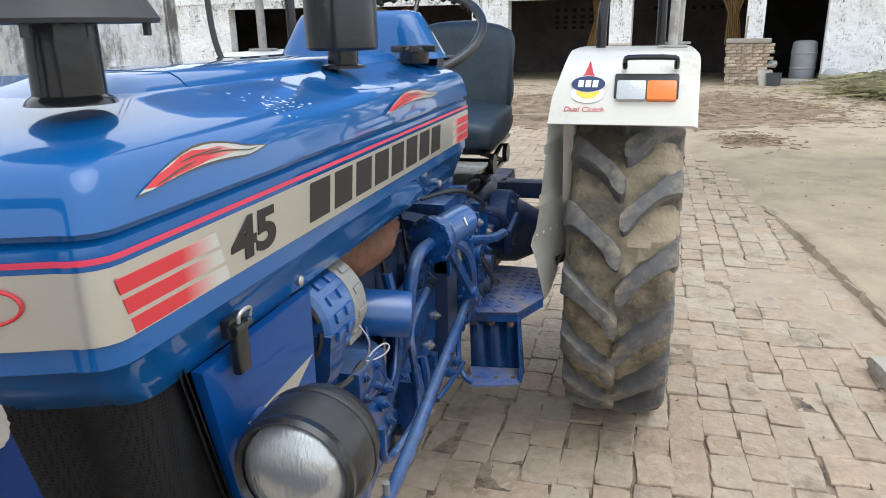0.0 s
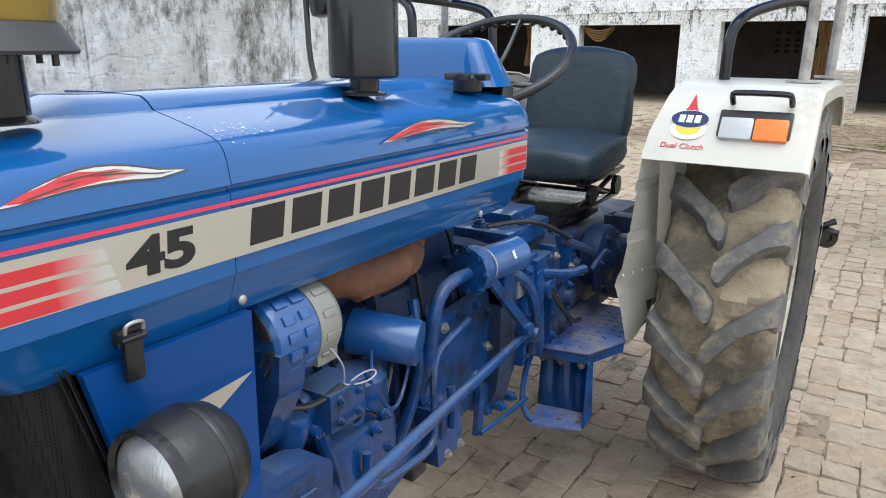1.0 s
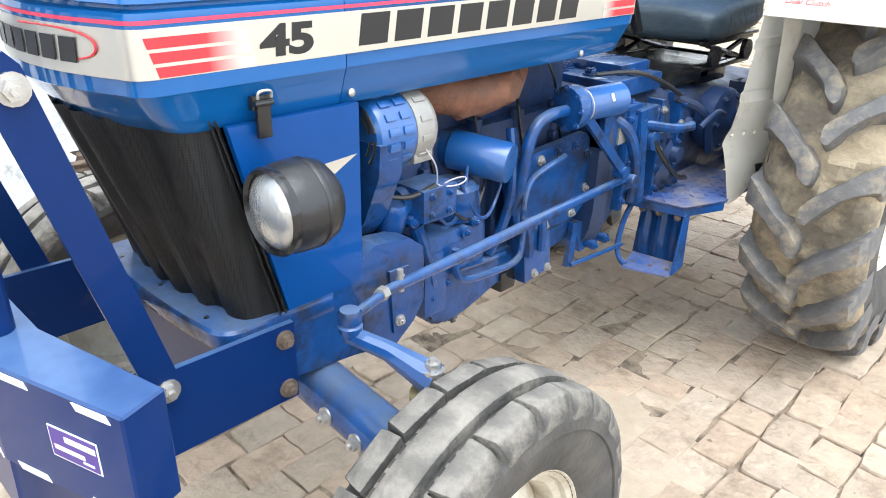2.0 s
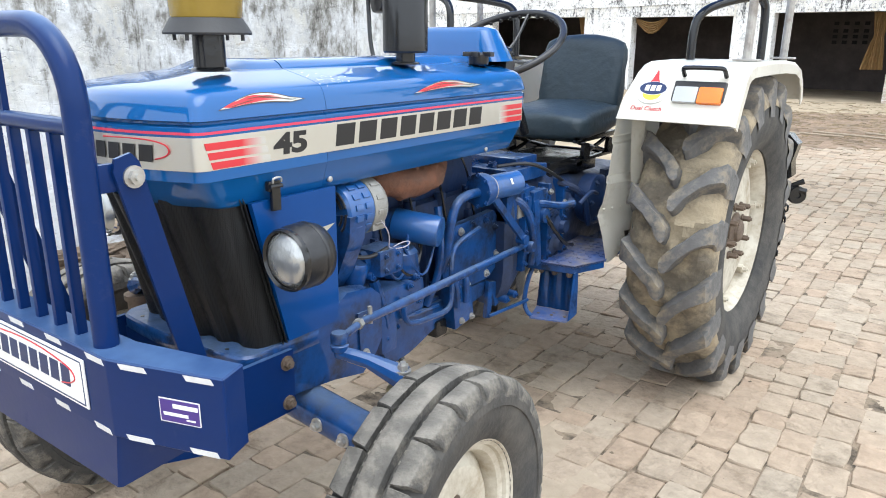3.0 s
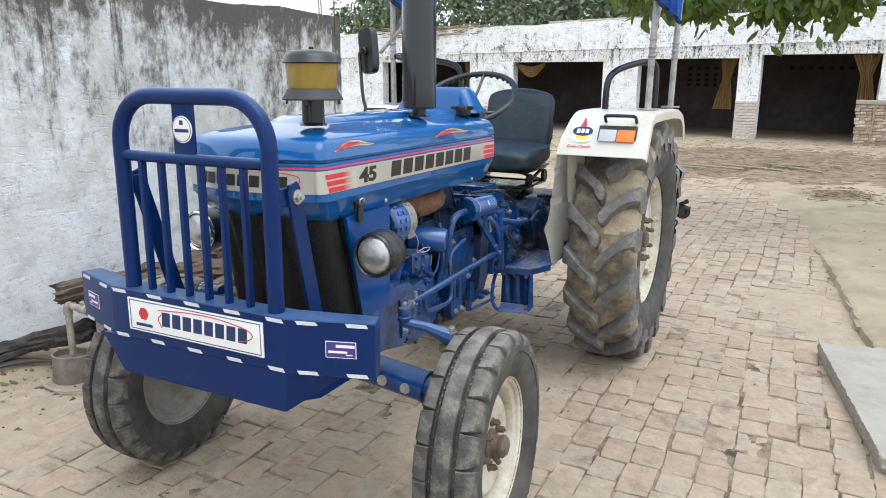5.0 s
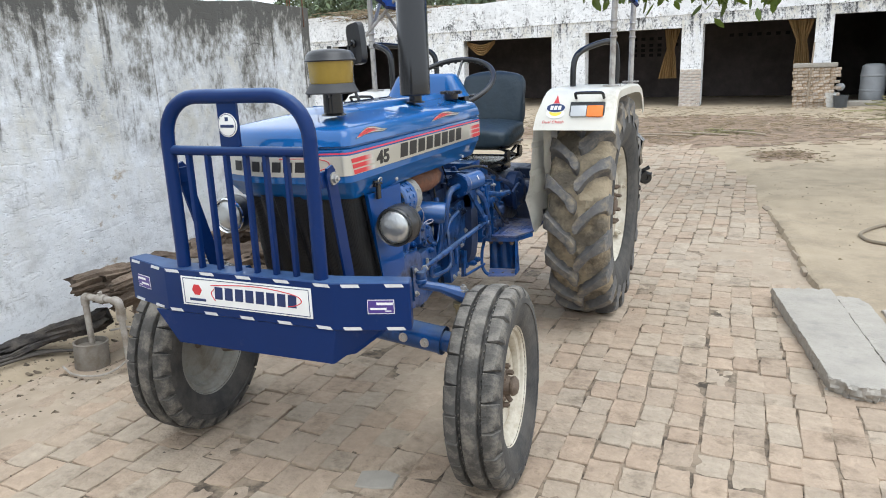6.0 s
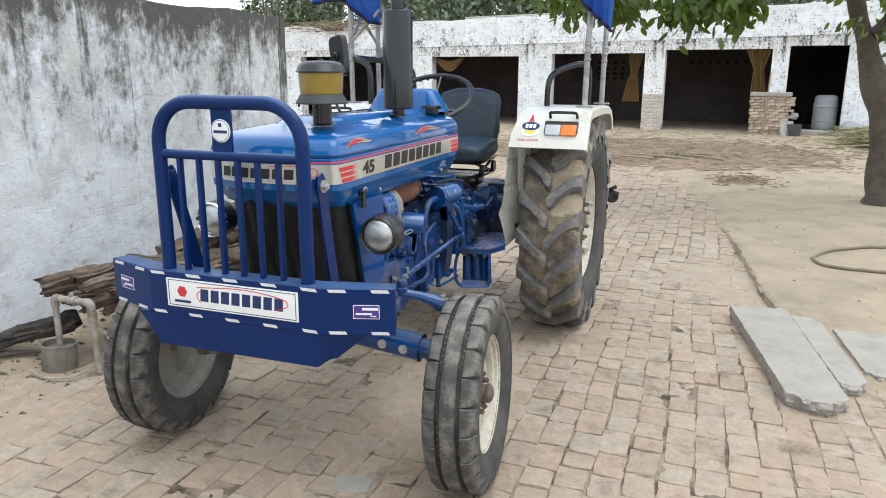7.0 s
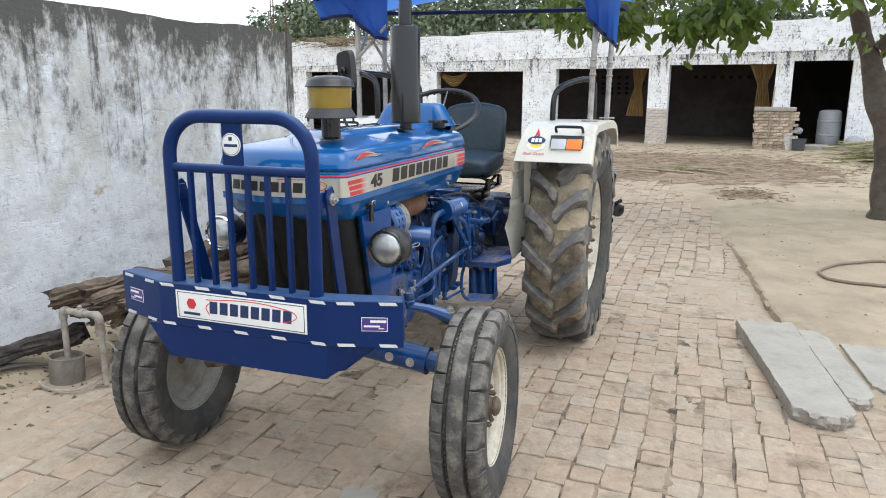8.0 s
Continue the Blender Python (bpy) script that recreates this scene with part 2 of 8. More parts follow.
def ring_faces(bm, rings, closed=True, cap0=True, cap1=True):
    n = len(rings[0])
    for a, b in zip(rings, rings[1:]):
        for i in range(n if closed else n - 1):
            j = (i + 1) % n
            bm.faces.new((a[i], a[j], b[j], b[i]))
    if cap0:
        bm.faces.new(rings[0][::-1])
    if cap1:
        bm.faces.new(rings[-1])


def loft(bm, rings, closed=True, cap0=True, cap1=True):
    ring_faces(bm, [[bm.verts.new(p) for p in r] for r in rings], closed, cap0, cap1)


def cyl(bm, p0, p1, r0, r1=None, n=16, cap=True):
    p0, p1 = Vector(p0), Vector(p1)
    r1 = r0 if r1 is None else r1
    m = basis(p1 - p0).to_3x3()
    circle = [m @ Vector((math.cos(2 * math.pi * i / n), math.sin(2 * math.pi * i / n), 0)) for i in range(n)]
    loft(bm, [[p0 + r0 * c for c in circle], [p1 + r1 * c for c in circle]], True, cap, cap)


def lathe(bm, prof, origin, axis, n=32):
    """prof: rows of radius and height along the axis; open at both ends unless the radius is nearly nothing."""
    o, m = Vector(origin), basis(axis).to_3x3()
    rings = []
    for r, h in prof:
        rings.append([o + m @ Vector((r * math.cos(2 * math.pi * i / n), r * math.sin(2 * math.pi * i / n), h)) for i in range(n)])
    loft(bm, rings, True, prof[0][0] < 0.9, prof[-1][0] < 0.9)


def shell(bm, prof, origin, axis, n=32):
    """As lathe, with the profile closed on itself: a ring."""
    o, m = Vector(origin), basis(axis).to_3x3()
    rings = [[bm.verts.new(o + m @ Vector((r * math.cos(2 * math.pi * i / n), r * math.sin(2 * math.pi * i / n), h))) for i in range(n)] for r, h in prof]
    ring_faces(bm, rings + [rings[0]], True, False, False)


def box(bm, c, s, rot=(0, 0, 0), bev=0.0):
    m = pose(*c, *rot) @ Matrix.Diagonal((*s, 1))
    got = bmesh.ops.create_cube(bm, size=1.0, matrix=m)
    if bev:
        edges = list({e for v in got["verts"] for e in v.link_edges})
        bmesh.ops.bevel(bm, geom=edges, offset=bev, segments=2, affect="EDGES", profile=0.7)


def prism(bm, poly, axis, a, b):
    """poly: points of the two other axes in the order x, y, z; drawn out from a to b along the axis."""
    def put(p, v):
        q = list(p)
        q.insert("xyz".index(axis), v)
        return q
    loft(bm, [[put(p, a) for p in poly], [put(p, b) for p in poly]])


def smooth_line(pts, rounds=2):
    pts = [Vector(p) for p in pts]
    for _ in range(rounds):
        out = [pts[0]]
        for p, q in zip(pts, pts[1:]):
            out += [p.lerp(q, 0.25), p.lerp(q, 0.75)]
        pts = out + [pts[-1]]
    return pts


def tube(bm, pts, r, n=10, closed=False, radii=None):
    pts = [Vector(p) for p in pts]
    rings, up = [], None
    for i, p in enumerate(pts):
        if closed:
            d = pts[(i + 1) % len(pts)] - pts[i - 1]
        else:
            d = pts[min(i + 1, len(pts) - 1)] - pts[max(i - 1, 0)]
        d.normalize()
        if up is None:
            up = Vector((0, 0, 1)) if abs(d.z) < 0.9 else Vector((1, 0, 0))
        side = d.cross(up).normalized()
        up = side.cross(d).normalized()
        k = radii[i] if radii else r
        rings.append([bm.verts.new(p + k * (math.cos(2 * math.pi * j / n) * side + math.sin(2 * math.pi * j / n) * up)) for j in range(n)])
    if closed:
        ring_faces(bm, rings + [rings[0]], True, False, False)
    else:
        ring_faces(bm, rings)


def hexbolt(bm, at, axis, r=0.012, h=0.01):
    at, axis = Vector(at), Vector(axis).normalized()
    cyl(bm, at - axis * 0.004, at + axis * 0.003, r * 1.45, n=14)
    cyl(bm, at, at + axis * h, r, n=6)
    cyl(bm, at + axis * h, at + axis * (h + r * 0.5), r * 0.5, n=8)


def mesh_of(name, bm, mat, angle=35):
    bmesh.ops.recalc_face_normals(bm, faces=bm.faces)
    me = bpy.data.meshes.new(name)
    bm.to_mesh(me)
    bm.free()
    me.materials.append(mat)
    for p in me.polygons:
        p.use_smooth = True
    me.set_sharp_from_angle(angle=radians(angle))
    return me


def part(name, bm, mat, parent, label="", angle=35):
    ob = new(name, mesh_of(name, bm, mat, angle))
    ob.parent = parent
    return tagged(ob, label)


def thing(name, bm, mat, label, category, group="", kind="", angle=35):
    return tagged(new(name, mesh_of(name, bm, mat, angle)), label, category, group, kind)


def base_empty(name, label, category, at=(0, 0, 0), group=""):
    ob = new(name)
    ob.matrix_world = pose(*at)
    return tagged(ob, label, category, group)


def BM():
    return bmesh.new()


def letters(text, size, parent, mat, m, name="lettering", shear=0.0, depth=0.0008, bold=0.0, label=""):
    """Flat writing in the plane of m: x along the line, y up."""
    cu = bpy.data.curves.new(name, "FONT")
    cu.body, cu.size, cu.shear, cu.extrude, cu.offset = text, size, shear, depth, bold
    tmp = new(name + "_outline", cu)
    me = bpy.data.meshes.new_from_object(tmp)
    bpy.data.objects.remove(tmp)
    me.name = name
    me.materials.clear()
    me.materials.append(mat)
    me.transform(m)
    ob = new(name, me)
    ob.parent = parent
    return tagged(ob, label)


# ---- ground, paving ----
def paved_right(y):
    knots = [(-8, 3.9), (1.3, 3.7), (1.6, 2.1), (2.9, 1.88), (4.76, 1.7), (7.0, 1.45), (9.0, 1.0), (10.6, 0.5), (60, 0.4)]
    return float(np.interp(y, [k[0] for k in knots], [k[1] for k in knots]))


def paved(x, y):
    wob = 0.1 * math.sin(3.1 * y) + 0.06 * math.sin(9.7 * y + 1)
    return -1.97 + wob < x < paved_right(y) + 0.5 * wob and -5.5 < y < 10.3 + 0.4 * math.sin(2.3 * x)


def ground_height(x, y):
    n1 = noise.fractal(Vector((x * 0.9, y * 0.9, 0.3)), 0.8, 2.1, 5)
    n2 = noise.noise(Vector((x * 7, y * 7, 4.0)))
    if abs(x) > 30 or y > 60 or y < -30:
        return 0.0
    edge = min(max((x - paved_right(y)) / 0.15, 0), 1) if y < 12 else 1
    berm = 0.11 * min(max((-1.9 - x) / 0.28, 0), 1) if y < 3.5 else 0.0
    return -0.014 + 0.006 * n1 + 0.003 * n2 + edge * (0.045 + 0.012 * n1) + berm * (1 + 0.25 * n1)


def axis_steps(lo, hi, step, far):
    mid = list(np.arange(lo, hi + 1e-6, step))
    out, s = [], step
    v = hi
    while v < far:
        s *= 1.35
        v += s
        out.append(v)
    low, s, v = [], step, lo
    while v > -far:
        s *= 1.35
        v -= s
        low.append(v)
    return low[::-1] + mid + out


def build_ground(mat):
    xs, ys = axis_steps(-2.6, 4.4, 0.07, 600), axis_steps(-2.5, 12.0, 0.08, 600)
    verts = [(x, y, ground_height(x, y)) for y in ys for x in xs]
    w = len(xs)
    faces = [(j * w + i, j * w + i + 1, (j + 1) * w + i + 1, (j + 1) * w + i) for j in range(len(ys) - 1) for i in range(w - 1)]
    me = bpy.data.meshes.new("ground")
    me.from_pydata(verts, [], faces)
    me.materials.append(mat)
    for p in me.polygons:
        p.use_smooth = True
    return tagged(new("ground", me), "dry sandy beige earth with dust and straw", "ground", kind="structure")


def paver_shape(rng, w=0.1225, l=0.2):
    """One worn brick: an uneven outline of 12 points, chamfered to a slightly domed top."""
    outline = []
    for x, y in ((-1, -1), (-0.33, -1), (0.33, -1), (1, -1), (1, -0.33), (1, 0.33), (1, 1), (0.33, 1), (-0.33, 1), (-1, 1), (-1, 0.33), (-1, -0.33)):
        corner = abs(x) == 1 and abs(y) == 1
        k = rng.uniform(-0.002, 0.0065) if corner else rng.uniform(-0.004, 0.0045)
        outline.append((x * (w / 2 - k), y * (l / 2 - k * 1.2)))
    tip = [rng.uniform(-0.0015, 0.0015) for _ in range(2)]
    wear = rng.uniform(0.002, 0.006)
    n = len(outline)
    verts = [(x, y, -0.05) for x, y in outline] + [(x, y, -wear + rng.uniform(-0.002, 0.002)) for x, y in outline]
    verts += [(x * 0.95, y * 0.97, tip[0] * x / w * 2 + tip[1] * y / l * 2 + rng.uniform(-0.001, 0.001)) for x, y in outline] + [(0, 0, 0.0015)]
    faces = [(2 * n + i, 2 * n + (i + 1) % n, 3 * n) for i in range(n)]
    for a in (0, n):
        faces += [(a + i, a + (i + 1) % n, a + n + (i + 1) % n, a + n + i) for i in range(n)]
    return verts, faces


earth = material("dry_earth", (0.35, 0.28, 0.193), 0.95, 0, 0.16, 2.2, 0.8, 45, dirt=(0.22, 0.175, 0.12), dirt_at=0.6, dirt_scale=1.6, dirt_soft=0.12, dist=0.008)
ground = build_ground(earth)


# ---- boundary wall ----
def plaster_wall_material(name, white, grey, streak_from, top, dark_at=0.5, patch=(0.42, 0.36, 0.28), speck=1.1, joint=0.1):
    """Old lime wash: white below, mould running down from the coping in vertical streaks, bare patches."""
    m = bpy.data.materials.new(name)
    m.use_nodes = True
    n, l = m.node_tree.nodes, m.node_tree.links
    b = n["Principled BSDF"]
    b.inputs["Roughness"].default_value = 0.92
    tc = n.new("ShaderNodeTexCoord")
    sep = n.new("ShaderNodeSeparateXYZ")
    l.new(tc.outputs["Object"], sep.inputs[0])

    def noise_of(scale, stretch, detail=8.0, rough=0.65):
        mp = n.new("ShaderNodeMapping")
        mp.inputs["Scale"].default_value = stretch
        l.new(tc.outputs["Object"], mp.inputs["Vector"])
        t = n.new("ShaderNodeTexNoise")
        t.inputs["Scale"].default_value, t.inputs["Detail"].default_value, t.inputs["Roughness"].default_value = scale, detail, rough
        l.new(mp.outputs[0], t.inputs["Vector"])
        return t.outputs["Fac"]

    def math_of(op, a, c):
        t = n.new("ShaderNodeMath")
        t.operation = op
        for i, v in enumerate((a, c)):
            if isinstance(v, (int, float)):
                t.inputs[i].default_value = v
            else:
                l.new(v, t.inputs[i])
        return t.outputs[0]

    def ramp(v, lo, hi):
        t = n.new("ShaderNodeMapRange")
        t.inputs[1].default_value, t.inputs[2].default_value = lo, hi
        l.new(v, t.inputs[0])
        return t.outputs[0]

    def mixed(f, a, c):
        t = n.new("ShaderNodeMix")
        t.data_type = "RGBA"
        l.new(f, t.inputs[0])
        for i, v in ((6, a), (7, c)):
            if isinstance(v, tuple):
                t.inputs[i].default_value = (*v, 1)
            else:
                l.new(v, t.inputs[i])
        return t.outputs[2]

    def about(v, k):
        return math_of("MULTIPLY", math_of("SUBTRACT", v, 0.5), k)

    flat = n.new("ShaderNodeCombineXYZ")
    l.new(math_of("ADD", sep.outputs["X"], about(noise_of(3.0, (1, 1, 1), 2.0), 0.3)), flat.inputs[0])
    l.new(math_of("ADD", sep.outputs["Z"], about(noise_of(2.4, (1, 1, 1), 4.0), 0.16)), flat.inputs[1])
    course = n.new("ShaderNodeTexBrick")
    for key, value in (("Scale", 1.0), ("Mortar Size", 0.007), ("Mortar Smooth", 0.7), ("Brick Width", 0.24), ("Row Height", 0.078)):
        course.inputs[key].default_value = value
    l.new(flat.outputs[0], course.inputs["Vector"])
    joints = math_of("MULTIPLY", course.outputs["Fac"], ramp(noise_of(3.2, (1, 1, 1.5), 7.0, 0.7), 0.48, 0.68))
    rise = ramp(sep.outputs["Z"], streak_from, top)
    mould = math_of("ADD", math_of("MULTIPLY", rise, 0.52), about(noise_of(2.6, (1.0, 1.0, 0.22)), 1.0))
    streak = math_of("MULTIPLY", ramp(noise_of(3.4, (1.6, 1.6, 0.05), 5.0, 0.6), 0.57, 0.68), ramp(sep.outputs["Z"], streak_from - 0.25, streak_from + 0.7))
    mould = math_of("ADD", mould, math_of("MULTIPLY", streak, 0.5))
    coping = math_of("MULTIPLY", ramp(sep.outputs["Z"], top - 0.26, top - 0.02), noise_of(6.0, (1, 1, 0.5), 5.0))
    mould = math_of("ADD", mould, math_of("MULTIPLY", coping, 0.5))
    damp = math_of("MULTIPLY", ramp(noise_of(2.2, (1, 1, 1.2)), 0.45, 0.65), ramp(sep.outputs["Z"], 0.75, 0.2))
    mould = math_of("ADD", mould, math_of("MULTIPLY", damp, 0.4))
    mould = math_of("ADD", mould, about(noise_of(4.5, (1, 1, 0.8)), 1.2))
    mould = math_of("ADD", mould, about(noise_of(22.0, (1, 1, 0.55), 6.0, 0.75), speck))
    mould = math_of("ADD", mould, math_of("MULTIPLY", joints, joint))
    wash = mixed(ramp(noise_of(1.8, (1, 1, 1)), 0.3, 0.7), tuple(c * 0.8 for c in white), white)
    wash = mixed(ramp(noise_of(5.0, (1, 1, 1.4), 7.0, 0.7), 0.5, 0.7), wash, tuple(c * 0.62 for c in white))
    wash = mixed(ramp(noise_of(30.0, (1, 1, 2.0), 4.0), 0.56, 0.7), wash, tuple(c * 0.72 for c in white))
    aged = math_of("MULTIPLY", ramp(noise_of(2.8, (1, 1, 0.8), 6.0), 0.42, 0.66), ramp(sep.outputs["Z"], streak_from - 0.4, streak_from + 0.5))
    wash = mixed(aged, wash, (white[0] * 0.66, white[1] * 0.62, white[2] * 0.53))
    bare = mixed(ramp(math_of("ADD", noise_of(1.4, (1, 1, 1.3)), about(noise_of(12.0, (1, 1, 1.5)), 0.5)), 0.64, 0.7), wash, patch)
    bare = mixed(ramp(noise_of(26.0, (1, 1, 2.6), 3.0, 0.6), 0.66, 0.71), bare, tuple(c * 0.5 for c in white))
    bare = mixed(ramp(noise_of(55.0, (1, 1, 1.6), 3.0, 0.6), 0.68, 0.74), bare, tuple(c * 0.38 for c in white))
    grime = mixed(ramp(mould, dark_at - 0.12, dark_at + 0.1), bare, tuple((c + w) / 2.2 for c, w in zip(grey, white)))
    grime = mixed(ramp(mould, dark_at + 0.08, dark_at + 0.24), grime, grey)
    black = mixed(ramp(mould, dark_at + 0.26, dark_at + 0.42), grime, tuple(c * 0.36 for c in grey))
    l.new(black, b.inputs["Base Color"])
    bp = n.new("ShaderNodeBump")
    bp.inputs["Strength"].default_value, bp.inputs["Distance"].default_value = 0.45, 0.03
    chips = ramp(noise_of(17.0, (1, 1, 2.2), 3.0, 0.55), 0.6, 0.66)
    rough = math_of("ADD", noise_of(3.0, (1, 1, 1.3), 3.0), math_of("ADD", math_of("MULTIPLY", noise_of(8.0, (1, 1, 1.5), 4.0), 0.45), math_of("MULTIPLY", chips, -0.22)))
    rough = math_of("ADD", rough, math_of("MULTIPLY", joints, -0.12))
    l.new(math_of("ADD", rough, math_of("MULTIPLY", noise_of(70.0, (1, 1, 1)), 0.12)), bp.inputs["Height"])
    l.new(bp.outputs[0], b.inputs["Normal"])
    return m


lime_wall = plaster_wall_material("limewashed_wall", (0.81, 0.83, 0.845), (0.27, 0.262, 0.238), 0.75, 2.1, 0.26, speck=1.3)
shed_wash = plaster_wall_material("shed_limewash", (0.93, 0.935, 0.94), (0.19, 0.19, 0.188), 1.6, 3.1, 0.285, speck=2.4, joint=0.7)


def rough_slab(name, length, height, thick, mat, m, label, category, step=0.12, amp=0.012, top_amp=0.03, seed=0.0, kind="structure"):
    """A hand-plastered wall: a box whose faces swell and whose coping is uneven. Local x along, y thick, z up."""
    bm = BM()
    nx, nz = max(2, int(length / step)), max(2, int(height / step))

    def point(i, k, side):
        x, z = length * i / nx, height * k / nz
        d = amp * noise.fractal(Vector((x * 1.3 + seed, z * 1.3, side * 9.0)), 1.0, 2.0, 4)
        t = top_amp * noise.fractal(Vector((x * 1.1 + seed, 3.3, 0)), 1.0, 2.0, 4) * (k / nz) ** 3
        return (x, side * thick / 2 + d, z + t)
    grid = {}
    for side in (-1, 1):
        for i in range(nx + 1):
            for k in range(nz + 1):
                grid[side, i, k] = bm.verts.new(point(i, k, side))
        for i in range(nx):
            for k in range(nz):
                bm.faces.new([grid[side, i, k], grid[side, i + 1, k], grid[side, i + 1, k + 1], grid[side, i, k + 1]])
    for i in range(nx):
        for k in (0, nz):
            bm.faces.new([grid[-1, i, k], grid[-1, i + 1, k], grid[1, i + 1, k], grid[1, i, k]])
    for k in range(nz):
        for i in (0, nx):
            bm.faces.new([grid[-1, i, k], grid[-1, i, k + 1], grid[1, i, k + 1], grid[1, i, k]])
    ob = thing(name, bm, mat, label, category, kind=kind, angle=50)
    ob.matrix_world = m
    return ob


# The long wall beside the tractor: its face stands at x = -2.21.
wall_west = rough_slab("wall_west", 12.4, 2.125, 0.3, lime_wall, pose(-2.36, 3.42, -0.1, 0, 0, -90), "limewashed brick yard wall with black mould streaks", "wall", step=0.09, amp=0.016, top_amp=0.035)

for _x, _y in ((-2.34, 3.3), (-2.26, 3.22), (-2.2, 3.32)):
    _bm = bmesh.new()
    bmesh.ops.create_cone(_bm, cap_ends=True, segments=8, radius1=0.005, radius2=0.005, depth=1.3, matrix=pose(_x, _y, 2.5, 1.5, 1, 0))
    _me = bpy.data.meshes.new("steel_bar")
    _bm.to_mesh(_me)
    _bm.free()
    _me.materials.append(rust)
    tagged(new("steel_bar", _me), "thin rusty reinforcing bar standing in the wall top", "steel bar", "bars in the wall top")

# ---- cattle shed across the yard ----
SHED = pose(0.25, 18.978, 0, 0, 0, -5)
SHED_TOP = 2.95
OPENINGS = [(-12.3, -8.83, 0.0, 2.08), (-7.29, -4.40, 0.0, 2.05), (-3.38, -0.70, 0.0, 2.11), (-0.154, 2.536, 0.0, 2.19), (2.944, 4.29, 0.14, 2.26)]
# Dark brown plaster with blacker patches, for everything inside the shed.
shed_dark = material("dark_plaster", (0.09, 0.075, 0.07), 0.95, 0, 0.3, 2.5, 0.5, 30, dirt=(0.04, 0.032, 0.03), dirt_at=0.55, dirt_scale=0.9, dist=0.01)
old_brick = material("bare_brick", (0.38, 0.275, 0.18), 0.92, 0, 0.2, 14, 0.6, 60, dirt=(0.62, 0.6, 0.56), dirt_at=0.62, dirt_scale=8, rand=0.2)
washed_brick = material("limewashed_brick", (0.66, 0.62, 0.56), 0.92, 0, 0.15, 14, 0.6, 60, dirt=(0.36, 0.24, 0.17), dirt_at=0.58, dirt_scale=6, rand=0.14)


def shed_walls():
    edges = [-16.0] + [v for o in OPENINGS for v in o[:2]] + [9.5]
    k = 0
    for i in range(0, len(edges), 2):
        a, b = edges[i], edges[i + 1]
        k += 1
        rough_slab(f"wall_shed_{k}", b - a, 2.85, 0.34, shed_wash, SHED @ pose(a, 0.17, -0.1), "whitewashed shed pillar with peeling lime", "wall", step=0.16, amp=0.012, top_amp=0.0, seed=3.0 * i)
    rough_slab("wall_shed_parapet", 25.5, SHED_TOP - 2.16, 0.4, shed_wash, SHED @ pose(-16, 0.17, 2.21, 0, -0.9, 0), "whitewashed shed parapet stained with mould", "wall", step=0.16, amp=0.012, top_amp=0.05, seed=11.0)
    for j, (a, b, lo, hi) in enumerate(OPENINGS):
        bm = BM()
        box(bm, ((a + b) / 2, 0.17, (hi + 2.75) / 2), (b - a - 0.004, 0.36, 2.75 - hi))
        t = thing(f"trim_lintel_{j + 1}", bm, shed_wash, "whitewashed lintel over a shed opening", "lintel", kind="structure")
        t.matrix_world = SHED
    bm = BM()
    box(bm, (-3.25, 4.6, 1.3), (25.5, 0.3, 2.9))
    back = thing("wall_shed_back", bm, shed_dark, "dark back wall inside the cattle shed", "wall", kind="structure")
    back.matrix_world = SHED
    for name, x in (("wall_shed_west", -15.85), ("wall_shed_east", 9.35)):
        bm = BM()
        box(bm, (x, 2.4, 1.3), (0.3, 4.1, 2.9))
        thing(name, bm, shed_dark, "dark end wall of the cattle shed", "wall", kind="structure").matrix_world = SHED
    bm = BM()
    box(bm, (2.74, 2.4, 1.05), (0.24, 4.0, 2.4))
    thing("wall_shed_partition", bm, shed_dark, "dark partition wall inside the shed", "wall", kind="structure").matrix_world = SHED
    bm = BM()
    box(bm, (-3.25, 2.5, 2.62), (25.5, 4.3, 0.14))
    thing("ceiling_shed", bm, shed_dark, "low dark flat shed roof slab", "ceiling", kind="structure").matrix_world = SHED


shed_walls()


# ---- the tractor ----
tractor = base_empty("tractor", "blue farm tractor with navy guard and cream fenders on brick paving", "tractor")

HOOD_LAYERS = [
    (1.086, 0.23, -0.199), (1.091, 0.235, -0.211), (1.12, 0.245, -0.236), (1.149, 0.255, -0.257), (1.153, 0.2578, -0.2615), (1.25, 0.258, -0.264),
    (1.262, 0.257, -0.262), (1.266, 0.250, -0.254), (1.270, 0.250, -0.254), (1.274, 0.260, -0.264), (1.280, 0.259, -0.262),
    (1.300, 0.2555, -0.2555), (1.316, 0.2505, -0.248), (1.326, 0.243, -0.237), (1.333, 0.23, -0.219), (1.3395, 0.209, -0.188),
    (1.346, 0.184, -0.149), (1.3525, 0.157, -0.107), (1.359, 0.129, -0.063), (1.365, 0.103, -0.022), (1.372, 0.05, 0.05),
]


def hood_x(z):
    return float(np.interp(z, [r[0] for r in HOOD_LAYERS], [r[1] for r in HOOD_LAYERS]))


def nose_outline(hw, yf, bow, cr, nf=14):
    """From the right side round the nose to the left side, without the straight flanks."""
    pts = []
    for k in range(6):
        a = math.pi / 2 * k / 5
        pts.append((hw - cr + cr * math.cos(a), yf + cr - cr * math.sin(a)))
    for k in range(1, nf):
        x = (hw - cr) * (1 - 2 * k / nf)
        pts.append((x, yf - bow * (1 - (x / (hw - cr)) ** 2)))
    pts += [(-x, y) for x, y in pts[5::-1]]
    return pts


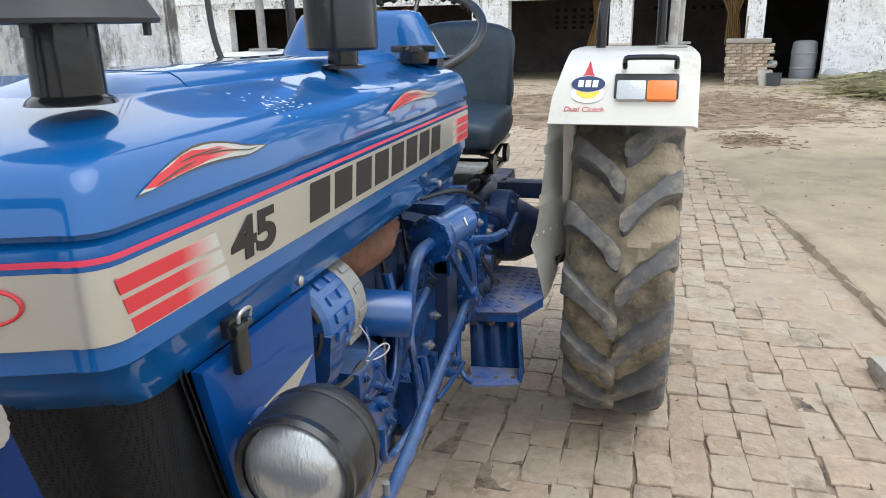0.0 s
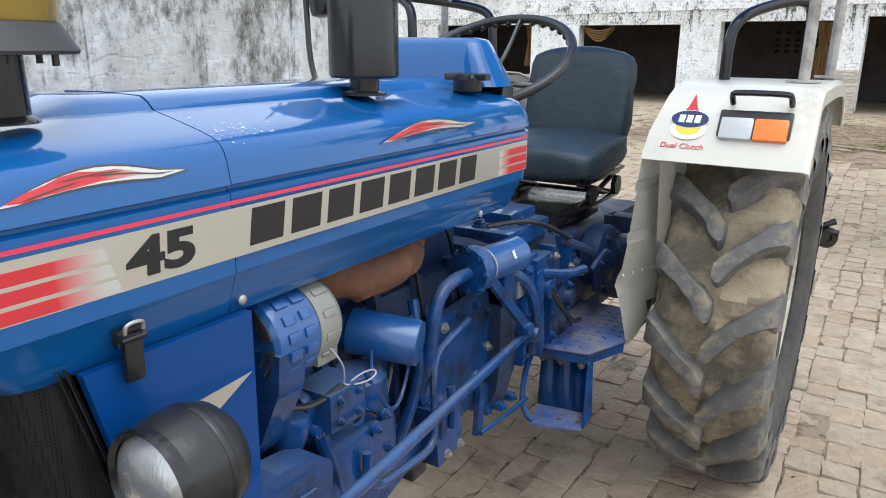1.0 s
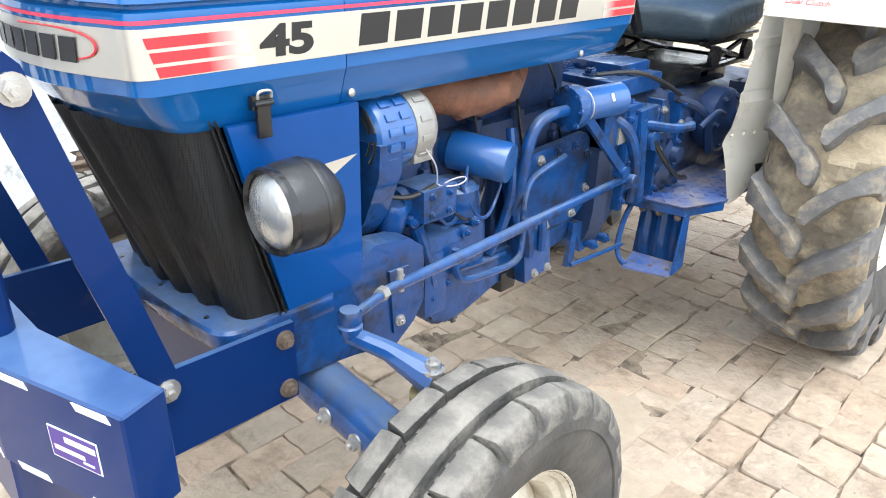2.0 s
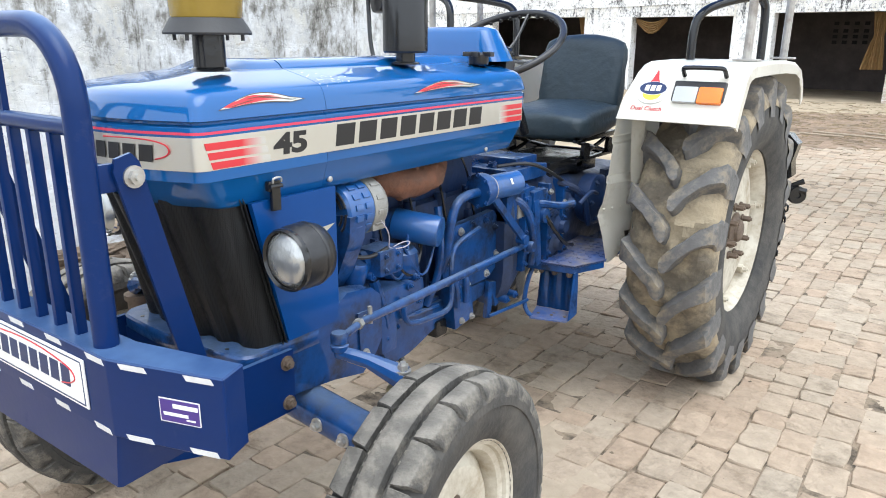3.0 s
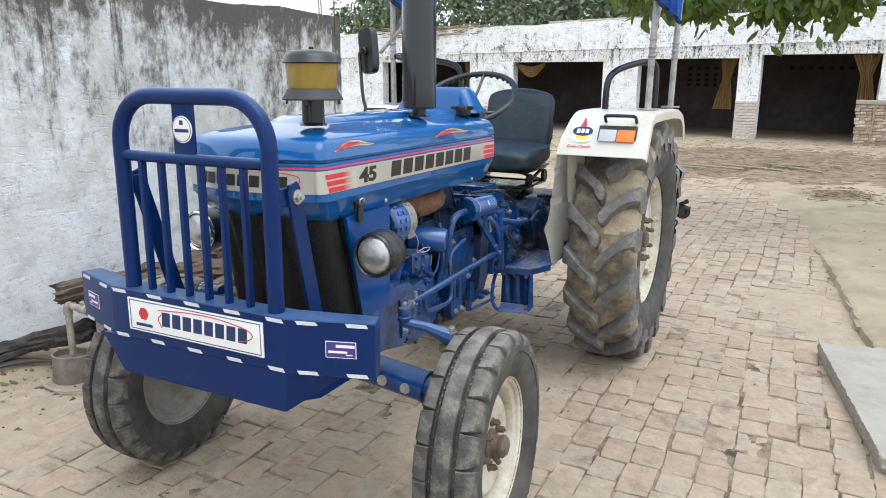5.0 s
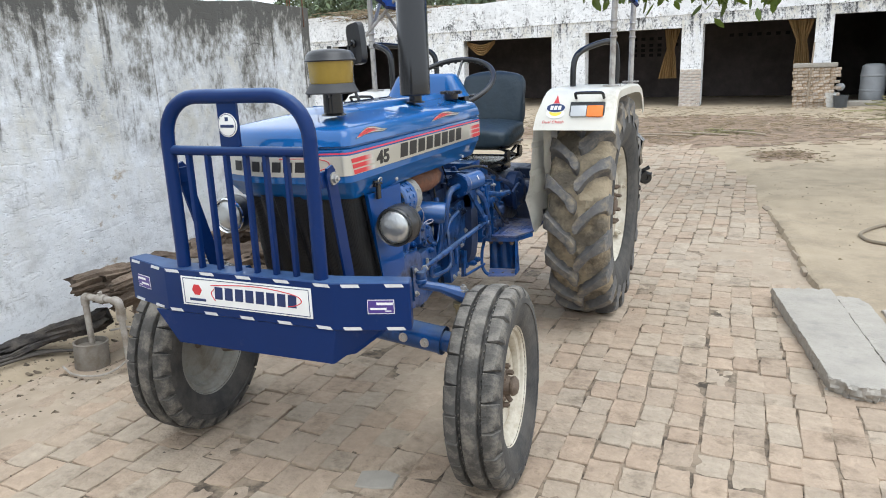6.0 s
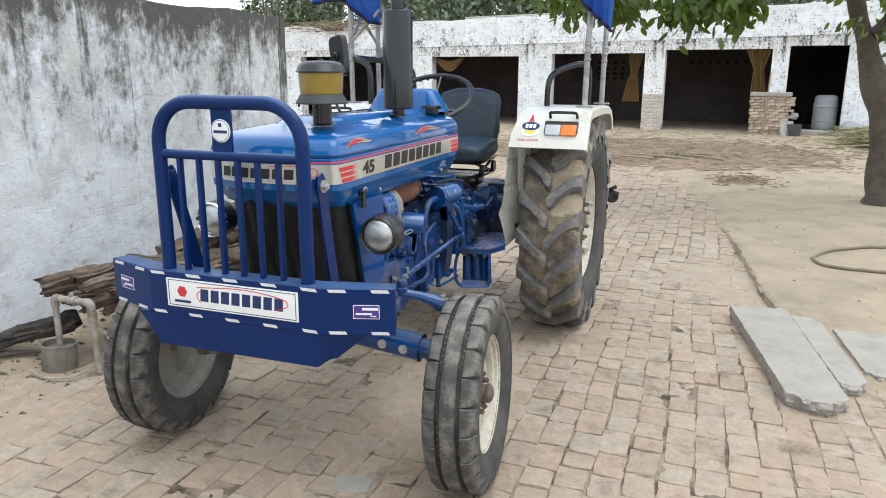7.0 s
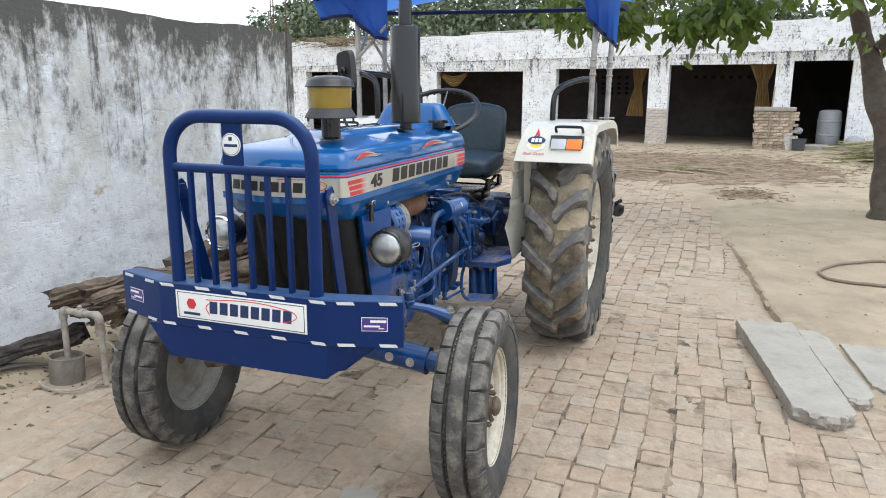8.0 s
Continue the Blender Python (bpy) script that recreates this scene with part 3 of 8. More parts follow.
def front_hood():
    bm = BM()
    rings = []
    for z, hw, yf in HOOD_LAYERS:
        cr = min(0.035, hw * 0.5)
        o = nose_outline(hw, yf, 0.05 * hw / 0.258, cr)
        rings.append([(x, y, z) for x, y in [(hw, 0.095)] + o + [(-hw, 0.095)]])
    loft(bm, rings, True, False, True)
    part("front_hood", bm, blue, tractor, "glossy blue hinged nose of the bonnet", angle=28)


def rear_hood():
    bm = BM()
    rings = []
    for i, (z, hw, _) in enumerate(HOOD_LAYERS):
        hw -= 0.003
        yr = 1.05 - 0.06 * max(0, (z - 1.26) / 0.11) ** 2 - 0.05 * max(0, (1.2 - z) / 0.12)
        cr = min(0.06, hw * 0.7)
        pts = [(hw, 0.099, z)]
        for k in range(6):
            a = math.pi / 2 * k / 5
            pts.append((hw - cr + cr * math.cos(a), yr - cr + cr * math.sin(a), z))
        rings.append(pts + [(-x, y, zz) for x, y, zz in pts[::-1]])
    loft(bm, rings, True, False, True)
    part("rear_hood", bm, blue, tractor, "glossy blue rear bonnet panel over the engine", angle=28)


front_hood()
rear_hood()


def hood_ridge():
    """The raised flat strip down the middle of the bonnet top."""
    for name, y0, y1 in (("hood_ridge", -0.1, 0.0955), ("hood_ridge", 0.0985, 0.9)):
        bm = BM()
        rows = []
        for y, k in ((y0, 1.0), (y0 + 0.1, 1.0), (y1 - 0.06, 1.0), (y1, 0.9)):
            h = 0.010 * k
            rows.append([(-0.118, y, 1.3595), (-0.104, y, 1.367 + h * 0.6), (-0.09, y, 1.3705 + h), (0.0, y, 1.3725 + h), (0.09, y, 1.3705 + h), (0.104, y, 1.367 + h * 0.6), (0.118, y, 1.3595)])
        if y0 < 0:
            # the strip runs out flush with the nose
            rows[0] = [(x * 0.8, y0, 1.3515) for x, y, z in rows[0]]
        loft(bm, rows, False, False, False)
        loft(bm, [rows[0], [(x, y, 1.352) for x, y, z in rows[0]]], False, False, False)
        part(name, bm, blue, tractor, angle=28)


hood_ridge()


def hood_band():
    """The silver band with its pink line, running round the nose and back along both flanks."""
    for name, z0, z1, off, mat in (("silver_band", 1.176, 1.2425, 0.0009, band_silver), ("pink_line", 1.2475, 1.253, 0.001, decal_pink)):
        rows = []
        for z in (z0, z1):
            hw = hood_x((z0 + z1) / 2) + off
            o = nose_outline(hw, -0.264 - off, 0.05, 0.035)
            rows.append([(hw, 0.988, z), (hw, 0.1, z)] + [(x, y, z) for x, y in o] + [(-hw, 0.1, z), (-hw, 0.988, z)])
        bm = BM()
        loft(bm, rows, False, False, False)
        part(name, bm, mat, tractor)


hood_band()


def flank_decal(name, poly, mat, lift=0.003, side=1):
    """A flat sticker on the bonnet's flank: points of y and z, laid on the curved panel."""
    bm = BM()
    rings = []
    for d in (lift - 0.0008, lift):
        rings.append([(side * (hood_x(z) + d), y, z) for y, z in poly])
    loft(bm, rings)
    part(name, bm, mat, tractor)


for s in (1, -1):
    for k in range(3):
        z = 1.231 - 0.0195 * k
        y = -0.24 + 0.006 * k
        flank_decal("red_stripe", [(y, z), (y + 0.15, z), (y + 0.155, z - 0.0145), (y + 0.004, z - 0.0145)], fading_red, 0.0014, s)
        flank_decal("red_stripe", [(0.85, z), (0.985, z), (0.985, z - 0.0145), (0.85, z - 0.0145)], rising_red, 0.0014, s)
    for k in range(8):
        y = 0.122 + 0.0795 * k
        flank_decal("brand_block", [(y + 0.008, 1.237), (y + 0.071, 1.237), (y + 0.063, 1.186), (y, 1.186)], decal_black, 0.0015, s)
for k in range(8):
    bm = BM()
    x0 = -0.175 + 0.043 * k
    quad = [(x0, 1.192), (x0 + 0.033, 1.192), (x0 + 0.036, 1.226), (x0 + 0.004, 1.226)]
    on_nose = lambda x, lift: -0.2658 - lift - 0.05 * (1 - (x / 0.2248) ** 2)  # noqa: E731
    loft(bm, [[(x, on_nose(x, 0.0006), z) for x, z in quad], [(x, on_nose(x, 0.0014), z) for x, z in quad]])
    part("brand_block", bm, decal_black, tractor)
bm = BM()
tube(bm, smooth_line([(x, -0.2668 - 0.05 * (1 - (x / 0.2248) ** 2), z) for x, z in ((0.03, 1.236), (0.14, 1.238), (0.19, 1.23), (0.2, 1.216), (0.19, 1.204), (0.165, 1.198))], 2), 0.0016, 6)
part("red_arc", bm, decal_red, tractor)
letters("45", 0.062, tractor, decal_black, Matrix.Translation((0.2593, -0.064, 1.189)) @ Matrix(((0, 0, 1, 0), (1.55, 0, 0, 0), (0, 1, 0, 0), (0, 0, 0, 1))), "model_number", shear=0.05, bold=0.0025, label="bold black number on the silver band")
letters("45", 0.062, tractor, decal_black, Matrix.Translation((-0.2593, 0.034, 1.187)) @ Matrix(((0, 0, -1, 0), (-1.55, 0, 0, 0), (0, 1, 0, 0), (0, 0, 0, 1))), "model_number", shear=0.05, bold=0.0025, label="bold black number on the silver band")


decal_olive = material("olive_decal", (0.07, 0.055, 0.03), 0.4, 0, 0.15, 20, 0.0)


def swoosh(y, length, z, side):
    def arc(t, up):
        return (y + length * t, z + 0.0185 * math.sin(math.pi * min(1, t * 1.25) * 0.8) + up * 0.8)
    top = [arc(t / 12, 0.014 * math.sin(math.pi * t / 12)) for t in range(13)]
    low = [arc(t / 12, -0.012 * math.sin(math.pi * t / 12)) for t in range(13)]
    flank_decal("swoosh_edge", top + low[-2:0:-1], decal_olive, 0.002, side)
    top = [arc(0.02 + 0.95 * t / 12, 0.0115 * math.sin(math.pi * (0.04 + 0.95 * t / 12))) for t in range(13)]
    low = [arc(0.02 + 0.95 * t / 12, -0.0095 * math.sin(math.pi * (0.04 + 0.95 * t / 12))) for t in range(13)]
    flank_decal("swoosh_field", top + low[-2:0:-1], band_silver, 0.0026, side)
    jag = (0, 0.0015, -0.002, 0.001, 0.0, -0.003, 0.001, -0.001, 0)
    top = [arc(0.05 + 0.72 * t / 8, 0.0102 * math.sin(math.pi * (0.1 + 0.85 * t / 8)) + min(0, jag[t])) for t in range(9)]
    low = [arc(0.05 + 0.72 * t / 8, -0.0078 * math.sin(math.pi * (0.1 + 0.85 * t / 8)) + max(0, jag[8 - t])) for t in range(9)]
    flank_decal("swoosh", top + low[-2:0:-1], fading("swoosh_red", (0.56, 0.03, 0.04), (0.52, 0.42, 0.36), y + length * 0.5, y + length * 0.78), 0.0034, side)
    for a, b, u in ((0.3, 0.62, 0.004), (0.45, 0.9, 0.001), (0.12, 0.4, -0.002)):
        bar = [arc(a + (b - a) * t / 6, u + 0.0008) for t in range(7)] + [arc(a + (b - a) * t / 6, u - 0.0008) for t in range(5, 0, -1)]
        flank_decal("swoosh_line", bar, decal_olive, 0.0042, side)


for s in (1, -1):
    swoosh(-0.2, 0.235, 1.292, s)
    swoosh(0.42, 0.33, 1.291, s)


def paint_scuffs():
    """Chipped pale specks in the paint behind the seam of the bonnet."""
    rng = random.Random(4)
    bm = BM()
    for k in range(46):
        y, z = 0.145 + rng.gauss(0, 0.036), 1.337 + rng.gauss(0, 0.006)
        r = 0.0004 + 0.0006 * rng.random() ** 2
        if y < 0.104:
            continue
        quad = [(y - r, z), (y, z - r * 0.8), (y + r * 1.3, z + r * 0.2), (y, z + r)]
        loft(bm, [[(hood_x(zz) - 0.0035 + d, yy, zz) for yy, zz in quad] for d in (0.0, 0.0028)])
    tagged(part("paint_chips", bm, decal_white, tractor, "pale chips in the blue paint"), kind="stuff")


paint_scuffs()


def hood_fittings():
    for s in (1, -1):
        for y, z in ((0.118, 1.106), (0.809, 1.098)):
            bm = BM()
            x = s * hood_x(z)
            lathe(bm, [(0.0075, -0.002), (0.0075, 0.002), (0.005, 0.004), (0.001, 0.0045)], (x, y, z), (s, 0, 0), 14)
            part("bonnet_screw", bm, steel, tractor, "bright steel bonnet screw")
        bm = BM()
        box(bm, (s * 0.256, -0.072, 1.122), (0.012, 0.034, 0.022), bev=0.003)
        box(bm, (s * 0.262, -0.072, 1.095), (0.01, 0.024, 0.055), bev=0.003)
        cyl(bm, (s * 0.266, -0.088, 1.122), (s * 0.266, -0.056, 1.122), 0.005, n=10)
        latch = part("latch", bm, black_metal, tractor, "black toggle latch with a steel hook")
        bm = BM()
        tube(bm, smooth_line([(s * 0.27, -0.084, 1.13), (s * 0.272, -0.084, 1.142), (s * 0.272, -0.06, 1.142), (s * 0.27, -0.06, 1.13)]), 0.0024, 8)
        part("latch_hook", bm, steel, latch)


hood_fittings()


def cowl():
    bm = BM()
    rings = []
    for z, hw, y0, y1 in ((1.362, 0.205, 0.895, 1.06), (1.385, 0.19, 0.9, 1.06), (1.42, 0.17, 0.91, 1.05), (1.452, 0.152, 0.92, 1.04), (1.464, 0.143, 0.93, 1.03), (1.469, 0.125, 0.945, 1.015)):
        ring = []
        for k in range(28):
            a = 2 * math.pi * k / 28
            c, s_ = math.cos(a), math.sin(a)
            ring.append((hw * math.copysign(abs(c) ** 0.5, c), (y0 + y1) / 2 + (y1 - y0) / 2 * math.copysign(abs(s_) ** 0.5, s_), z))
        rings.append(ring)
    loft(bm, rings, True, False, True)
    part("dash_cowl", bm, blue, tractor, "blue dash cowl rising behind the bonnet")
    bm = BM()
    lathe(bm, [(0.03, 0), (0.032, 0.004), (0.032, 0.03), (0.022, 0.036)], (0.17, 0.86, 1.355), (0, 0, 1), 18)
    for k in range(5):
        a = 2 * math.pi * k / 5
        box(bm, (0.17 + 0.036 * math.cos(a), 0.86 + 0.036 * math.sin(a), 1.386), (0.03, 0.024, 0.014), (0, 0, math.degrees(a)), bev=0.003)
    part("fuel_cap", bm, black_plastic, tractor, "black star-shaped fuel filler cap")


cowl()


def air_cleaner():
    c = (0.13, -0.115)
    bm = BM()
    lathe(bm, [(0.043, 1.362), (0.04, 1.367), (0.034, 1.371), (0.033, 1.45)], (*c, 0), (0, 0, 1), 28)
    stack = part("intake_pipe", bm, black_metal, tractor)
    bm = BM()
    lathe(bm, [(0.04, 1.437), (0.09, 1.437), (0.0915, 1.441), (0.074, 1.47), (0.06, 1.472)], (*c, 0), (0, 0, 1), 40)
    for k in range(4):
        a = 0.4 + k * math.pi / 2
        cyl(bm, (c[0] + 0.08 * math.cos(a), c[1] + 0.08 * math.sin(a), 1.425), (c[0] + 0.08 * math.cos(a), c[1] + 0.08 * math.sin(a), 1.44), 0.004, n=8)
    part("precleaner_skirt", bm, skirt_grey, stack, "grey flared skirt")
    bm = BM()
    lathe(bm, [(0.071, 1.47), (0.074, 1.474), (0.078, 1.54), (0.079, 1.545)], (*c, 0), (0, 0, 1), 40)
    part("precleaner_bowl", bm, yellow_bowl, stack, "translucent yellow dust bowl")
    bm = BM()
    lathe(bm, [(0.086, 1.543), (0.088, 1.547), (0.084, 1.552), (0.08, 1.565), (0.07, 1.576), (0.045, 1.582), (0.012, 1.584)], (*c, 0), (0, 0, 1), 40)
    cyl(bm, (*c, 1.583), (*c, 1.592), 0.008, n=10)
    part("precleaner_lid", bm, black_plastic, stack, "domed black lid")


air_cleaner()


def muffler():
    c = (0.142, 0.53)
    bm = BM()
    lathe(bm, [(0.04, 1.362), (0.04, 1.367), (0.027, 1.37), (0.027, 1.41)], (*c, 0), (0, 0, 1), 24)
    pipe = part("exhaust_neck", bm, black_metal, tractor)
    bm = BM()
    lathe(bm, [(0.03, 1.392), (0.06, 1.393), (0.064, 1.398), (0.064, 1.79), (0.06, 1.798), (0.03, 1.806)], (*c, 0), (0, 0, 1), 14)
    part("muffler", bm, black_metal, pipe, "upright black muffler drum", angle=30)
    bm = BM()
    lathe(bm, [(0.028, 1.8), (0.028, 2.06), (0.024, 2.06), (0.024, 1.9)], (*c, 0), (0, 0, 1), 20)
    part("exhaust_stack", bm, black_metal, pipe)


muffler()


def grille():
    bm = BM()
    rings = []
    for i in range(9):
        t = i / 8
        z = 0.742 + t * 0.36
        hw, yf = 0.244 - 0.01 * t, -0.125 - 0.085 * t
        o = nose_outline(hw, yf, 0.02 + 0.04 * t, 0.06, 40)
        flank = -0.045 - 0.09 * t
        right = [(hw, flank + (o[0][1] - flank) * k / 14) for k in range(14)]
        line = right + o + [(-x, y) for x, y in right[::-1]]
        ring = []
        for k, (x, y) in enumerate(line):
            d = 0.007 * math.copysign(min(1, abs(1.6 * math.sin(k * math.pi / 4))), math.sin(k * math.pi / 4))
            v = Vector((x, y - 0.1, 0)).normalized() * d
            ring.append((x + v.x, y + v.y, z))
        rings.append(ring)
    loft(bm, rings, False, False, False)
    bmesh.ops.solidify(bm, geom=bm.faces[:], thickness=0.006)
    part("grille", bm, grille_black, tractor, "black ribbed wrap-around radiator grille", angle=40)
    bm = BM()
    box(bm, (0, 0.03, 0.92), (0.44, 0.2, 0.33), bev=0.01)
    part("radiator", bm, black_metal, tractor)
    for s in (1, -1):
        bm = BM()
        prism(bm, [(-0.128, 1.09), (0.125, 1.09), (0.123, 0.79), (0.118, 0.755), (0.1, 0.745), (-0.045, 0.745)], "x", s * 0.236, s * 0.25)
        panel = part("side_panel", bm, shaded_panel_blue, tractor, "plain blue side screen below the bonnet")
        bm = BM()
        prism(bm, [(-0.055, 0.99), (0.118, 1.0), (0.0, 0.94)], "x", s * 0.2502, s * 0.2512)
        part("panel_flash", bm, band_silver, panel)


grille()


def headlamp(x, y, z, r):
    bm = BM()
    lathe(bm, [(r * 0.5, 0.1), (r * 0.82, 0.097), (r * 1.04, 0.084), (r * 1.13, 0.066), (r * 1.16, 0.042), (r * 1.15, 0.02), (r * 1.1, 0.008), (r * 1.08, 0.0), (r * 1.02, 0.002)], (x, y, z), (0, 1, 0), 40)
    shell(bm, [(r * 1.155, 0.062), (r * 1.17, 0.06), (r * 1.17, 0.054), (r * 1.155, 0.052)], (x, y, z), (0, 1, 0), 40)
    lamp = part("headlamp", bm, black_plastic, tractor, "round headlamp with a shiny black drum housing")
    bm = BM()
    shell(bm, [(r * 1.1, 0.006), (r * 1.12, -0.004), (r * 1.06, -0.010), (r * 0.98, -0.004), (r * 1.0, 0.004)], (x, y, z), (0, 1, 0), 40)
    part("lamp_rim", bm, chrome if x < 0 else black_metal, lamp)
    bm = BM()
    lathe(bm, [(r * 0.99, 0.004), (r * 0.9, -0.006), (r * 0.7, -0.014), (r * 0.4, -0.02), (r * 0.08, -0.022)], (x, y, z), (0, 1, 0), 40)
    part("lamp_lens", bm, lamp_glass, lamp, "ribbed glass lens over a bright reflector")
    bm = BM()
    tube(bm, smooth_line([(x * 0.8, y + 0.07, z - 0.0), (x * 0.72, y + 0.09, z)]), 0.018, 12)
    part("lamp_bracket", bm, navy, lamp)


lamp_glass = material("lamp_glass", (0.44, 0.45, 0.44), 0.2, 0.65, 0.05, 18, 0.3, 70, coat=0.8, stretch=(3, 1, 1))
headlamp(0.341, -0.118, 0.979, 0.062)
headlamp(-0.372, -0.118, 0.985, 0.062)


# ---- front guard and bumper ----
def guard():
    bm = BM()
    pts = []
    zt, r = 1.452, 0.13
    y = -0.488
    for k in range(9):
        a = math.pi / 2 * k / 8
        pts.append((0.268 - r + r * math.cos(a), y, zt - r + r * math.sin(a)))
    pts = [(0.268, y, 0.885), (0.268, y, 1.1)] + pts
    pts = pts + [(-x, yy, z) for x, yy, z in pts[::-1]]
    tube(bm, pts, 0.0225, 18)
    g = part("guard_hoop", bm, navy, tractor, "navy bent-tube hoop of the front guard")
    bm = BM()
    tube(bm, [(-0.262, y, 1.285), (0.262, y, 1.285)], 0.0155, 14)
    part("cross_bar", bm, navy, g)
    for x in (-0.19, -0.115, -0.042, 0.032, 0.105, 0.18):
        bm = BM()
        box(bm, (x, y, 1.085), (0.014, 0.02, 0.4), bev=0.003)
        part("guard_bar", bm, navy, g)
    bm = BM()
    box(bm, (-0.018, y, 1.364), (0.072, 0.012, 0.15), bev=0.002)
    part("badge_plate", bm, navy, g)
    bm = BM()
    lathe(bm, [(0.036, 0), (0.036, 0.002), (0.034, 0.003)], (-0.018, y - 0.0065, 1.365), (0, -1, 0), 32)
    badge = part("badge", bm, decal_white, g, "round white badge")
    bm = BM()
    shell(bm, [(0.032, 0.0032), (0.0335, 0.0032), (0.0335, 0.0038), (0.032, 0.0038)], (-0.018, y - 0.0065, 1.365), (0, -1, 0), 32)
    box(bm, (-0.018, y - 0.01, 1.362), (0.05, 0.001, 0.009))
    box(bm, (-0.018, y - 0.01, 1.383), (0.012, 0.001, 0.012))
    part("brand_block", bm, decal_blue, g)
    for s in (1, -1):
        # flat braces from the hoop down and back to the chassis plates
        bm = BM()
        a, b = Vector((s * 0.285, -0.425, 1.215)), Vector((s * 0.262, -0.285, 0.69))
        d = (b - a).normalized()
        w = d.cross(Vector((1, 0, 0))).normalized() * 0.026
        x1 = Vector((0.008 * s, 0, 0))
        loft(bm, [[a - d * 0.02 + w * 0.6, a - d * 0.02 - w * 0.6, a - d * 0.02 - w * 0.6 + x1, a - d * 0.02 + w * 0.6 + x1], [a + w, a - w, a - w + x1, a + w + x1], [b + w, b - w, b - w + x1, b + w + x1]])
        brace = part("brace", bm, navy, tractor, "flat navy steel brace of the front guard")
        bm = BM()
        hexbolt(bm, (s * 0.294, -0.414, 1.196), (s, 0, 0), 0.014, 0.012)
        part("bolt", bm, steel, brace)
        bm = BM()
        hexbolt(bm, (s * 0.271, -0.288, 0.705), (s, 0, 0), 0.014, 0.012)
        part("bolt", bm, steel, brace)
        bm = BM()
        box(bm, (s * 0.276, -0.45, 1.197), (0.014, 0.07, 0.05), bev=0.004)
        part("brace_lug", bm, navy, g)


def bumper():
    T = 0.012
    prof = [(-0.552, -0.452), (-0.325, -0.525), (0.325, -0.525), (0.552, -0.452)]
    back = [(-0.53, -0.392), (-0.3, -0.452), (0.3, -0.452), (0.53, -0.392)]
    bm = BM()
    loft(bm, [[(*p, 0.745) for p in prof + back[::-1]], [(*p, 0.897) for p in prof + back[::-1]]])
    bmesh.ops.bevel(bm, geom=bm.edges[:], offset=0.003, segments=1, affect="EDGES")
    b = part("bumper", bm, navy, tractor, "navy welded sheet-steel front bumper with angled wings", angle=20)
    bm = BM()
    prism(bm, [(-0.385, 0.7445), (0.325, 0.7445), (0.305, 0.632), (-0.3, 0.632)], "y", -0.522, -0.516)
    loft(bm, [[(0.325, -0.522, 0.7445), (0.305, -0.522, 0.632), (0.312, -0.516, 0.632), (0.332, -0.516, 0.7445)], [(0.46, -0.47, 0.7445), (0.38, -0.44, 0.69), (0.384, -0.434, 0.69), (0.464, -0.464, 0.7445)]])
    part("bumper_skirt", bm, navy, b)
    n = 0
    for x0, x1, z0, z1 in ((-0.325, 0.325, 0.888, 0.752),):
        for k in range(5):
            x = x0 + 0.035 + (x1 - x0 - 0.07) * k / 4
            for z, w in ((0.888, 0.062), (0.752, 0.058)):
                bm = BM()
                prism(bm, [(x - w / 2, z + 0.005), (x + w / 2 - 0.008, z + 0.005), (x + w / 2, z - 0.005), (x - w / 2 + 0.008, z - 0.005)], "y", -0.5262, -0.5252)
                part("tape_dash", bm, reflector_tape, b)
    for s in (1, -1):
        d = Vector((s * 0.227, 0.073, 0))
        for t in (0.24, 0.8):
            for z in (0.888, 0.752):
                c = Vector((s * 0.325, -0.525, z)) + d * t
                out = Vector((s * 0.31, -0.95, 0)).normalized()
                u = d.normalized()
                bm = BM()
                quad = [c - u * 0.03 + Vector((0, 0, 0.005)), c + u * 0.024 + Vector((0, 0, 0.005)), c + u * 0.03 - Vector((0, 0, 0.005)), c - u * 0.024 - Vector((0, 0, 0.005))]
                loft(bm, [[q + out * 0.0003 for q in quad], [q + out * 0.0014 for q in quad]])
                part("tape_dash", bm, reflector_tape, b)
        # dealer sticker on each wing
        c = Vector((s * 0.325, -0.525, 0.822)) + d * 0.62
        u, out = d.normalized(), Vector((s * 0.31, -0.95, 0)).normalized()
        st = BM()
        up = Vector((0, 0, 1))
        def plate(bm, cu, cv, w, h, lo, hi):
            q = [c + u * (cu + i * w / 2) + up * (cv + j * h / 2) for i, j in ((-1, -1), (1, -1), (1, 1), (-1, 1))]
            loft(bm, [[p + out * lo for p in q], [p + out * hi for p in q]])
        plate(st, 0, 0, 0.082, 0.045, 0.0003, 0.0012)
        sticker = part("sticker", st, decal_white, b, "small violet and white dealer sticker")
        st = BM()
        plate(st, 0, 0, 0.078, 0.041, 0.0012, 0.0018)
        part("sticker_ground", st, decal_violet, b)
        st = BM()
        plate(st, 0.012, 0.01, 0.05, 0.008, 0.0018, 0.0024)
        plate(st, -0.008, -0.006, 0.05, 0.006, 0.0018, 0.0024)
        plate(st, 0.022, -0.013, 0.018, 0.003, 0.0018, 0.0024)
        part("sticker_print", st, decal_white, b)
    # name plate
    bm = BM()
    box(bm, (0, -0.5275, 0.826), (0.506, 0.003, 0.098), bev=0.001)
    pl = part("name_plate", bm, decal_white, b, "white framed name plate with red mark")
    bm = BM()
    for z in (0.869, 0.783):
        box(bm, (0, -0.5294, z), (0.49, 0.0008, 0.0022))
    for x in (-0.244, 0.244):
        box(bm, (x, -0.5294, 0.826), (0.0022, 0.0008, 0.088))
    for k in range(8):
        x = -0.118 + 0.0405 * k
